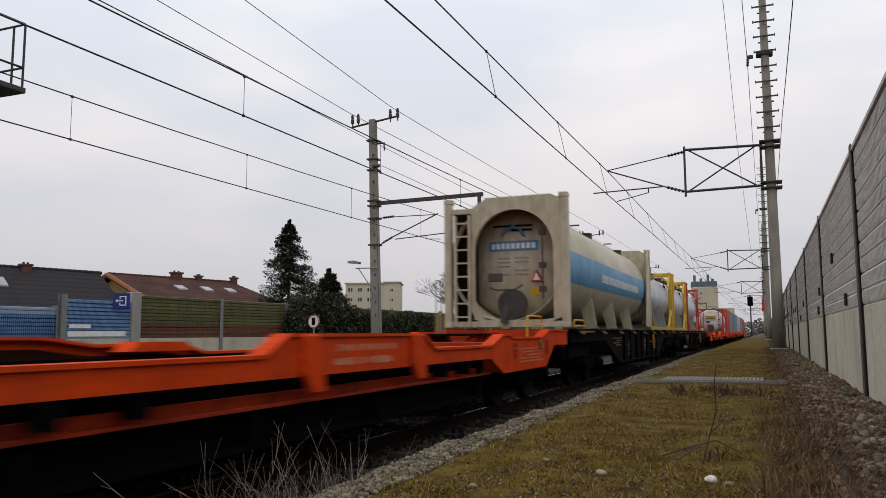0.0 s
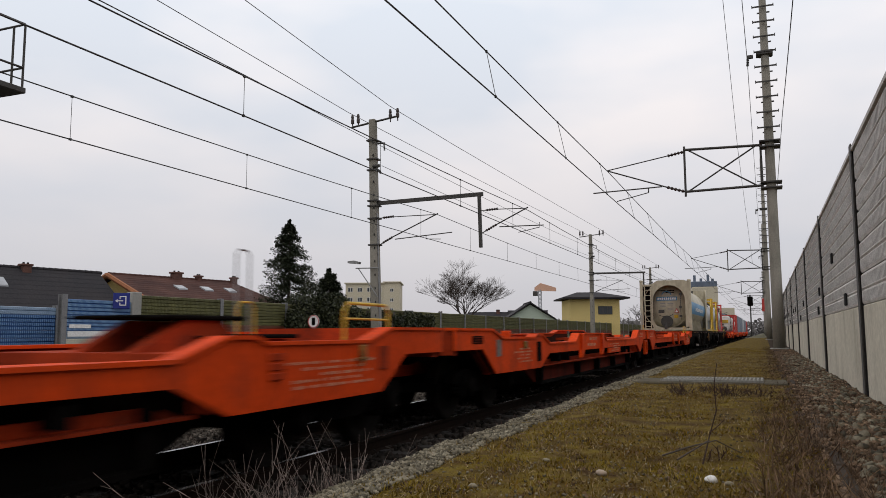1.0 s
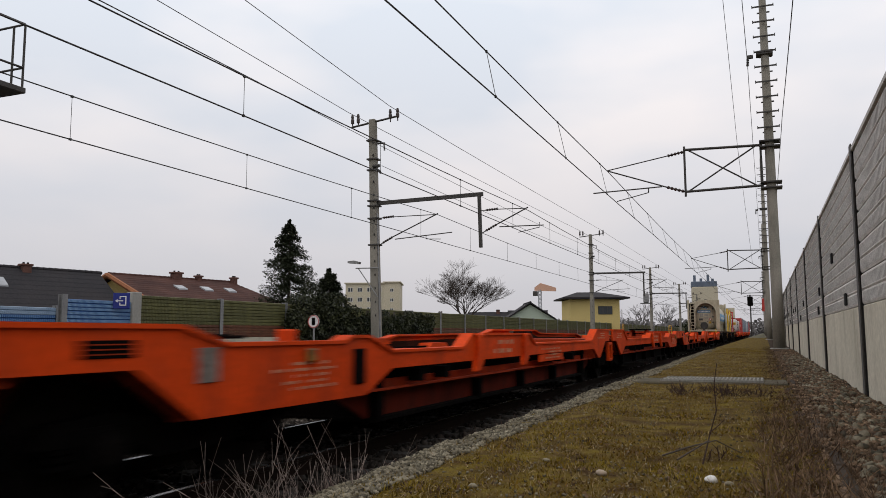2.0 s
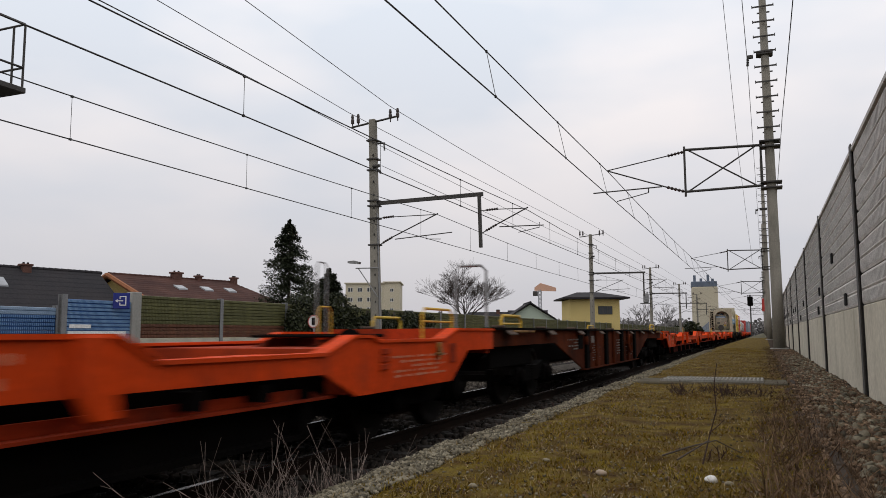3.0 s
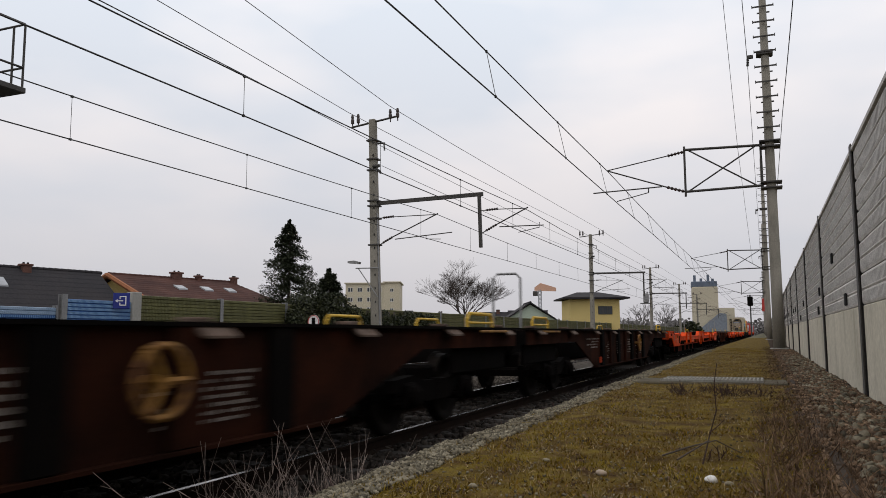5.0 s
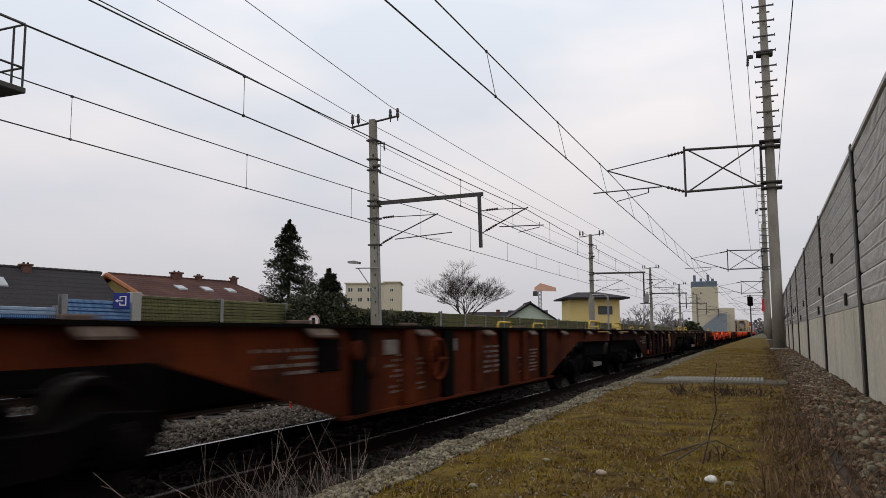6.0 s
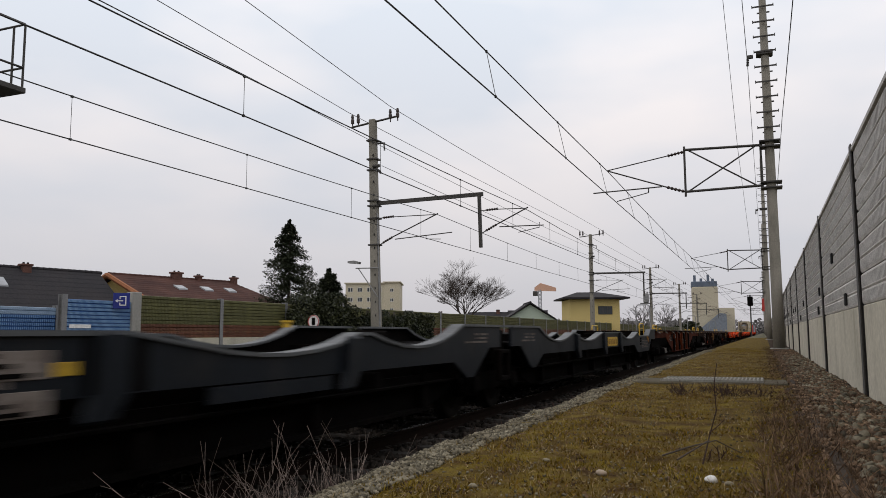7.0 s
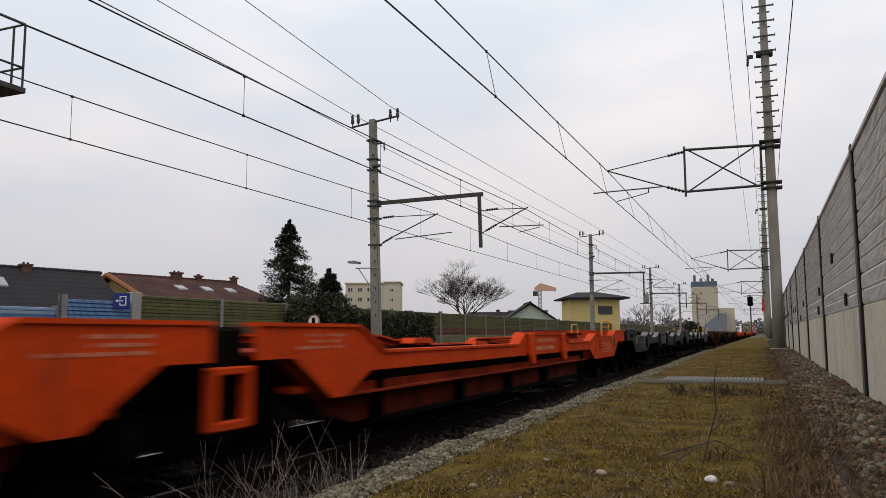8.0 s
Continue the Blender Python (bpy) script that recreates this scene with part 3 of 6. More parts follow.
def right_mast(m):
    t = thing("catenary_mast", m, "tall round concrete catenary mast with crossbars and truss bracket", "catenary mast", "right-hand catenary masts")
    part("pole", lathe(B(), [(0.20, 0.0), (0.19, 2), (0.155, 8), (0.11, 15.0)], "z", n=14), M_MAST, t, smooth=True)
    part("footing", lathe(B(), [(0.32, -0.5), (0.32, 0.03), (0.28, 0.06)], "z", n=16), M_CONCRETE, t)
    for i in range(12):
        z = 7.92 + 0.565 * i
        bm = B()
        box(bm, -0.37, 0.37, -0.22, -0.18, z, z + 0.05)
        box(bm, -0.2, 0.24, 0.18, 0.22, z - 0.09, z - 0.045)
        for sx in (-0.36, 0.36):
            box(bm, sx - 0.015, sx + 0.015, -0.225, -0.175, z - 0.015, z + 0.085)
        part("crossbar", bm, M_POST_DARK, t)
    bm = B()
    box(bm, -0.30, 0.27, -0.2, 0.2, 10.66, 10.82, 0.02)
    box(bm, -0.62, -0.4, -0.05, 0.05, 10.62, 10.74)
    insulator(bm, (-0.58, 0, 10.66), (-0.6, 0, 10.35), 0.05)
    part("feeder_bracket", bm, M_POST_DARK, t, "dark steel feeder bracket")
    for z in (7.25, 7.45, 5.75, 5.95):
        part("clamp", box(B(), -0.34, 0.36, -0.27, 0.27, z - 0.03, z + 0.03, 0.01), M_POST_DARK, t)
    for nm, p, q, rr in (("upper_chord", (-0.25, 0, 7.35), (-2.95, 0, 7.42), 0.05), ("lower_chord", (-0.25, 0, 5.87), (-2.95, 0, 5.83), 0.05), ("outer_upright", (-2.95, 0, 5.65), (-2.95, 0, 7.55), 0.045), ("inner_upright", (-0.30, 0, 5.8), (-0.30, 0, 7.4), 0.045), ("cross_brace", (-0.45, 0, 7.35), (-2.85, 0, 5.83), 0.03), ("cross_brace", (-0.45, 0, 5.87), (-2.85, 0, 7.42), 0.03)):
        part(nm, tube(B(), [p, q], rr), M_POST_DARK, t)
    bm = B()
    insulator(bm, (-2.95, 0, 7.36), (-3.55, 0, 7.25), 0.06)
    part("insulator", bm, M_INSUL, t)
    bm = B()
    insulator(bm, (-2.95, 0, 5.83), (-3.6, 0, 6.05), 0.06)
    part("insulator", bm, M_INSUL, t)
    bm = B()
    tube(bm, [(-3.5, 0, 7.26), (-5.85, 0, 6.87)], 0.022)
    tube(bm, [(-3.55, 0, 6.03), (-5.85, 0, 6.87)], 0.028)
    tube(bm, [(-3.8, 0, 6.09), (-6.4, 0, 6.02)], 0.026)
    tube(bm, [(-4.3, 0, 6.06), (-4.3, 0, 5.9)], 0.025)
    tube(bm, [(-4.3, 0, 5.9), (-5.5, 0, 5.64)], 0.018)
    part("cantilever", bm, M_POST_DARK, t, "thin tubular cantilever arm")
    return t


rm = right_mast(pose(0.45, 30, 0.6))
for y, x in ((69, 0.34), (112, 0.28), (156, 0.2), (200, 0.1), (245, 0.0)):
    copy_thing(rm, pose(x, y, 0.6))


def left_mast(m):
    t = thing("catenary_mast", m, "square concrete catenary mast with long steel bracket arm", "catenary mast", "left-hand catenary masts")
    bm = B()
    lo, hi = 0.22, 0.165
    v = [bm.verts.new((sx * r, sy * r, z)) for r, z in ((lo, 0), (hi, 12.0)) for sx, sy in ((-1, -1), (1, -1), (1, 1), (-1, 1))]
    for i in range(4):
        bm.faces.new((v[i], v[(i + 1) % 4], v[4 + (i + 1) % 4], v[4 + i]))
    bm.faces.new(v[:4]); bm.faces.new(v[4:])
    bmesh.ops.bevel(bm, geom=list(bm.edges), offset=0.035, segments=1, affect='EDGES')
    part("pole", bm, M_MAST, t)
    part("footing", box(B(), -0.5, 0.5, -0.5, 0.5, -0.5, 0.08, 0.03), M_CONCRETE, t)
    for i in range(14):
        z = 2.2 + i * 0.66
        part("climbing_slot", box(B(), 0.06, 0.11, -0.228, -0.16, z - 0.05, z + 0.05), M_BLACK_HOLE, t)
    part("cable_pipe", tube(B(), [(0.25, -0.1, 0), (0.22, -0.1, 7.2)], 0.045, 8), M_POST, t)
    bm = B()
    tube(bm, [(-1.2, 0, 11.75), (1.42, 0, 12.0)], 0.05)
    part("crossarm", bm, M_POST_DARK, t)
    for x in (-1.15, -0.82, 0.98, 1.38):
        part("line_insulator", lathe(B(), [(0.03, 11.75), (0.03, 11.9), (0.085, 11.95), (0.09, 12.1), (0.06, 12.2), (0.085, 12.25), (0.05, 12.4)], "z", (x, 0, 0), 10), M_INSUL, t)
    for z in (10.9, 9.95, 9.4, 7.85, 7.6, 6.97, 5.66):
        part("clamp", box(B(), -0.26, 0.28, -0.26, 0.26, z - 0.035, z + 0.035), M_POST_DARK, t)
    bm = B()
    tube(bm, [(0.15, 0, 10.75), (0.65, 0, 10.72)], 0.04)
    insulator(bm, (0.6, 0, 10.7), (0.62, 0, 10.35))
    tube(bm, [(0.1, -0.25, 9.55), (0.45, -0.25, 9.55)], 0.09, 8)
    part("stub_bracket", bm, M_POST_DARK, t)
    bm = B()
    prism(bm, [(0.15, 7.63), (0.15, 7.82), (5.7, 7.75), (5.7, 7.57)], -0.06, 0.06, "y")
    part("bracket_arm", bm, M_POST_DARK, t, "long dark steel bracket beam")
    bm = B()
    box(bm, 5.44, 5.58, -0.07, 0.07, 5.15, 7.74)
    part("drop_post", bm, M_POST_DARK, t)
    for x0, zt, zb, xe in ((0.2, 6.98, 5.62, 3.3), (5.55, 6.88, 5.80, 7.75)):
        bm = B()
        insulator(bm, (x0 + 0.25, 0, zt), (x0 + 0.85, 0, zt + 0.02), 0.06)
        part("insulator", bm, M_INSUL, t)
        bm = B()
        insulator(bm, (x0 + 0.2, 0, zb + 0.1), (x0 + 0.75, 0, zb + 0.36), 0.06)
        part("insulator", bm, M_INSUL, t)
        bm = B()
        tube(bm, [(x0, 0, zt), (x0 + 0.3, 0, zt)], 0.02)
        tube(bm, [(x0, 0, zb), (x0 + 0.25, 0, zb + 0.12)], 0.025)
        tube(bm, [(x0 + 0.8, 0, zt), (xe, 0, zt - 0.08)], 0.022)
        tube(bm, [(x0 + 0.7, 0, zb + 0.34), (xe + 0.1, 0, zt - 0.04)], 0.03)
        tube(bm, [(x0 + 0.9, 0, zb + 0.25), (xe + 0.8, 0, zb + 0.16 if x0 > 1 else zb + 0.36)], 0.026)
        tube(bm, [(xe + 0.6, 0, zb + 0.3), (xe + 0.6, 0, zb + 0.08), (xe - 0.4, 0, zb - 0.08)] if x0 > 1 else [(xe - 0.55, 0, zb + 0.3), (xe - 0.55, 0, zb + 0.14), (xe + 0.2, 0, zb + 0.08)], 0.018)
        part("cantilever", bm, M_POST_DARK, t)
    return t


lm = left_mast(pose(-17.42, 34, -0.1, ry=-1.4))
for y, x in ((84, -17.1), (131, -17.0), (178, -17.0), (226, -17.0)):
    copy_thing(lm, pose(x, y, -0.1))
# transformer hung on the third mast
tf = thing("pole_transformer", pose(-17.75, 130.7, 0), "grey round transformer on a small bracket platform", "transformer")
part("tank", lathe(B(), [(0.38, 6.1), (0.45, 6.2), (0.45, 7.5), (0.36, 7.65)], "z", n=16), M_POST, tf)
part("platform", box(B(), -0.9, 0.75, -0.4, 0.4, 5.95, 6.08, 0.02), M_POST_DARK, tf)
for x in (-0.2, 0.2):
    part("bushing", lathe(B(), [(0.08, 7.6), (0.1, 7.75), (0.05, 7.95)], "z", (x, 0, 0), 8), M_INSUL, tf)
# platform lamp on the near mast
la = thing("platform_lamp", pose(-17.5, 34, 0), "small grey floodlight on an arm fixed to the mast", "lamp")
bm = B()
tube(bm, [(0.3, -0.3, 4.4), (-0.95, -0.3, 4.42)], 0.03)
tube(bm, [(0.25, -0.3, 3.0), (-0.2, -0.3, 3.6), (-0.8, -0.3, 4.4)], 0.025)
part("arm", bm, M_POST, la)
part("head", prism(B(), [(-1.35, 4.68), (-0.75, 4.62), (-0.72, 4.72), (-1.0, 4.80), (-1.35, 4.78)], -0.42, -0.18, "y"), M_POST, la)


# ---- overhead wires ----
def wire(name, pts, r, label):
    return single(name, tube(B(), pts, r, 5), M_WIRE, label, "overhead wire", "overhead wires")


def catenary(x, zc, zm, sag, supports, stag, first, lean, pitch=6.2):
    def height(y):
        for y0, y1 in zip(supports, supports[1:]):
            if y0 <= y <= y1:
                u = (y - y0) / (y1 - y0)
                return zm - 4 * sag * u * (1 - u)
        return zm
    pts = []
    for y0, y1 in zip(supports, supports[1:]):
        pts += [(x + stag, y0 + (y1 - y0) * i / 8, height(y0 + (y1 - y0) * i / 8)) for i in range(8)]
    wire("messenger_wire", pts, 0.016, "thin dark messenger wire above the track")
    wire("contact_wire", [(x, y, zc) for y in (supports[0], supports[-1])], 0.016, "straight dark contact wire above the track")
    for k in range(-2, 16):
        y = first + pitch * k
        bm = B()
        tube(bm, [(x + stag, y, height(y)), (x, y + lean, zc)], 0.008, 4)
        for q in ((x + stag, y, height(y)), (x, y + lean, zc)):
            box(bm, q[0] - 0.02, q[0] + 0.02, q[1] - 0.03, q[1] + 0.03, q[2] - 0.025, q[2] + 0.025)
        single("dropper_wire", bm, M_WIRE, "short thin dropper between contact and messenger wire", "overhead wire", "dropper wires")


catenary(-5.05, 6.19, 7.42, 0.10, [-50, -10, 30, 69, 112, 156, 200, 245, 700], -0.3, 15.6, -0.3, 6.35)
catenary(-9.7, 5.67, 6.76, 0.26, [-62, -14, 34, 84, 131, 178, 226, 700], 0.0, 12.9, 0.0)
catenary(-14.2, 5.57, 6.86, 0.31, [-62, -14, 34, 84, 131, 178, 226, 700], 0.0, 12.65, 0.0, 6.45)


def feeder(x, z, sag, supports, label="thin feeder wire between mast tops"):
    pts = []
    for y0, y1 in zip(supports, supports[1:]):
        pts += [(x, y0 + (y1 - y0) * i / 8, z - 4 * sag * (i / 8) * (1 - i / 8)) for i in range(8)]
    wire("feeder_wire", pts, 0.013, label)


LS = [-62, -14, 34, 84, 131, 178, 226, 700]
RS = [-50, -10, 30, 69, 112, 156, 200, 245, 700]
for fx, f2, z_near, z_mast in ((-19.15, -18.35, 13.9, 12.45), (-16.75, -16.1, 15.3, 12.47)):
    pts = [(fx, -14, z_near), (fx, 34, z_mast)]
    for y0, y1 in zip(LS[2:], LS[3:]):
        pts += [(fx + (f2 - fx) * (i / 6 if y0 < 50 else 1), y0 + (y1 - y0) * i / 6, 12.42 - 0.2 * (i / 6) * (1 - i / 6)) for i in range(1, 7)]
    wire("feeder_wire", pts, 0.016, "thin feeder wire between mast tops")
wire("feeder_wire", [(-9.9, 3.0, 6.65), (-11.5, 10.7, 7.58), (-13, 17.4, 8.34), (-16.88, 34, 10.3)], 0.014, "thin feeder wire rising to the mast")
feeder(-16.88, 10.3, 0.15, LS[2:])
feeder(-17.2, 9.5, 0.12, LS[2:])
wire("feeder_wire", [(-0.42, -10, 11.6), (-0.15, 30, 10.95), (-0.1, 69, 10.6), (-0.1, 300, 10.6)], 0.012, "thin feeder wire held by the mast bracket")
feeder(0.92, 8.9, 0.3, RS)
wire("anchor_wire", [(-0.75, -8, 14.4), (-0.73, 10, 12.9), (-0.72, 24, 11.1), (-0.73, 35, 9.1), (-0.7, 69, 6.9)], 0.009, "thin wire running down to its anchor")


# ---- the train ----
SPEED, TRACK_X = 29.13, -5.05
MOVERS = []


def rolling(name, front, label, category, group):
    t = thing(name, pose(TRACK_X, front, 0), label, category, group)
    MOVERS.append((t, front, 0.0))
    return t


def wheel_mesh():
    bm = B()
    lathe(bm, [(0.10, -0.11), (0.12, -0.07), (0.16, -0.05), (0.34, -0.035), (0.40, -0.065), (0.455, -0.065), (0.465, 0.045), (0.49, 0.05), (0.49, 0.075), (0.40, 0.075), (0.34, 0.02), (0.14, 0.03)], "x", n=28)
    return finish("wheel", bm, M_WHEEL)


def bogie_frame_mesh():
    bm = B()
    for sx in (-1, 1):
        x0, x1 = sorted((sx * 0.93, sx * 1.07))
        prism(bm, [(-1.35, 0.52), (-1.30, 0.66), (-0.75, 0.70), (-0.4, 0.62), (0.4, 0.62), (0.75, 0.70), (1.30, 0.66), (1.35, 0.52), (0.65, 0.50), (0.42, 0.36), (-0.42, 0.36), (-0.65, 0.50)], x0, x1, "x")
        for y in (-0.9, 0.9):
            box(bm, sx * 1.0 - 0.12, sx * 1.0 + 0.12, y - 0.17, y + 0.17, 0.31, 0.62, 0.03)
            lathe(bm, [(0.13, 0.0), (0.13, 0.09), (0.07, 0.12)], "x", (sx * 1.1 if sx > 0 else -1.2, y, 0.46), 12)
            for dy in (-0.26, 0.26):
                for k in range(4):
                    lathe(bm, [(0.075, 0.38 + k * 0.05), (0.075, 0.41 + k * 0.05)], "z", (sx * 1.0, y + dy, 0), 10)
        for k in range(5):
            lathe(bm, [(0.09, 0.40 + k * 0.05), (0.09, 0.43 + k * 0.05)], "z", (sx * 1.0, 0, 0), 10)
    box(bm, -0.95, 0.95, -0.22, 0.22, 0.42, 0.80, 0.04)
    for y in (-0.9, 0.9):
        tube(bm, [(-0.9, y, 0.46), (0.9, y, 0.46)], 0.085, 10)
    for y in (-1.42, 1.42, -0.4, 0.4):
        box(bm, -0.9, 0.9, y - 0.04, y + 0.04, 0.40, 0.52)
        for sx in (-0.75, 0.75):
            box(bm, sx - 0.05, sx + 0.05, y - 0.06, y + 0.06, 0.28, 0.60)
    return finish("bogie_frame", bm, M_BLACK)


WHEEL, BOGIE = wheel_mesh(), bogie_frame_mesh()


def bogie(t, y):
    b = shared("bogie", BOGIE, t, pose(0, y, 0), "black spring-suspended two-axle bogie")
    for sx in (-1, 1):
        for dy in (-0.9, 0.9):
            shared("wheel", WHEEL, b, pose(sx * 0.755, dy, 0.463, rz=0 if sx < 0 else 180))


def buffers(t, y, d):
    """Buffers, draw hook and hose at an end; d is the way out of the wagon."""
    for sx in (-0.875, 0.875):
        bm = B()
        lathe(bm, [(0.11, 0), (0.11, d * 0.28), (0.085, d * 0.28), (0.085, d * 0.5), (0.20, d * 0.5), (0.235, d * 0.52), (0.235, d * 0.55), (0.15, d * 0.57)], "y", (sx, y, 1.05), 18)
        part("buffer", bm, M_BLACK, t, "greasy round buffer")
    bm = B()
    box(bm, -0.06, 0.06, y - 0.05, y + 0.05, 0.94, 1.12)
    tube(bm, [(0, y, 1.04), (0, y + d * 0.25, 1.02), (0, y + d * 0.42, 0.92), (0, y + d * 0.60, 0.78)], 0.04)
    part("screw_coupling", bm, M_BLACK, t)
    bm = B()
    tube(bm, [(0.3, y, 0.95), (0.3, y + d * 0.2, 0.75), (0.28, y + d * 0.4, 0.55), (0.24, y + d * 0.55, 0.62)], 0.025)
    part("brake_hose", bm, M_BLACK_HOLE, t)


def hoop(t, x, y, z, w, h, material=None, along="y", r=0.03):
    bm = B()
    k = min(0.08, w * 0.2)
    pts = [(-w / 2, 0), (-w / 2, h - k), (-w / 2 + k, h), (w / 2 - k, h), (w / 2, h - k), (w / 2, 0)]
    tube(bm, [(x, y + a, z + b) if along == "y" else (x + a, y, z + b) for a, b in pts], r, 8)
    part("grab_rail", bm, material or M_YELLOW, t, "yellow tubular grab rail" if not material else "grey tubular rail")


def stencils(t, sx, specs, material):
    """Rows of short bars for markings that cannot be read: (y0, y1, z0, z1, rows)."""
    rng = random.Random(len(specs) * 7 + int(abs(specs[0][0]) * 10))
    for y0, y1, z0, z1, n in specs:
        bm = B()
        h = (z1 - z0) / n
        for i in range(n):
            y = y0 + rng.uniform(0, 0.2) * (y1 - y0)
            end = y1 - rng.uniform(0, 0.45) * (y1 - y0)
            while y < end:
                w = rng.uniform(0.02, 0.055)
                a, b = sorted((sx, sx + (0.004 if sx > 0 else -0.004)))
                k = rng.uniform(0.22, 0.32)
                box(bm, a, b, -(y + w), -y, z0 + i * h + k * h, z0 + i * h + (1 - k) * h)
                y += w + (rng.uniform(0.012, 0.03) if rng.random() < 0.8 else 0.09)
        tagged(part("stencil_marking", bm, material, t, "rows of faded stencilled marking"), kind="stuff")



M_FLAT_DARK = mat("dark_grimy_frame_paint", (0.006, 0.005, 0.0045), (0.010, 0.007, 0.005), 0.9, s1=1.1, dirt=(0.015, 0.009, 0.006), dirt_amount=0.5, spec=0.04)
LEN_HALF = 17.64
ORANGE_TOP = [(0, 1.255), (1.45, 1.255), (1.95, 1.125), (3.7, 1.125), (3.85, 1.175), (4.2, 1.175), (4.75, 1.015), (6.85, 1.015), (7.2, 1.19), (10.0, 1.19), (10.35, 1.02), (15.15, 1.02), (15.72, 1.28), (17.36, 1.28)]
# the girder on the other side is worn lower, with a shorter hump
FAR_TOP = [(0, 1.22), (1.6, 1.22), (2.0, 1.10), (5.2, 1.09), (5.6, 0.985), (7.9, 0.985), (8.3, 1.09), (9.6, 1.09), (10.2, 1.17), (15.15, 1.2), (15.72, 1.29), (17.36, 1.29)]


def scoop(y0, z0, y1, z1, y2, z2, n=7):
    """A sagging arc through three points."""
    out = []
    for i in range(1, n):
        u = i / n
        y = y0 + (y2 - y0) * u
        l0 = (y - y1) * (y - y2) / ((y0 - y1) * (y0 - y2))
        l1 = (y - y0) * (y - y2) / ((y1 - y0) * (y1 - y2))
        l2 = (y - y0) * (y - y1) / ((y2 - y0) * (y2 - y1))
        out.append((y, z0 * l0 + z1 * l1 + z2 * l2))
    return out


DARK_TOP = ([(0, 1.31), (1.3, 1.31), (1.75, 1.10), (3.9, 1.10), (4.25, 1.22)] + scoop(4.3, 1.22, 6.0, 1.03, 7.3, 1.20) + [(7.3, 1.21), (9.9, 1.21)]
            + scoop(10.1, 1.21, 11.5, 1.03, 12.85, 1.17) + [(12.9, 1.2), (13.15, 1.2)] + scoop(13.2, 1.2, 14.0, 1.06, 15.75, 1.3) + [(15.75, 1.31), (17.36, 1.31)])
LOWER = [(17.36, 1.0), (16.85, 1.0), (16.2, 0.62), (15.95, 0.62), (15.45, 0.838), (4.75, 0.838), (4.15, 0.60), (3.95, 0.60), (1.65, 0.61), (1.05, 0.98), (0, 0.98)]


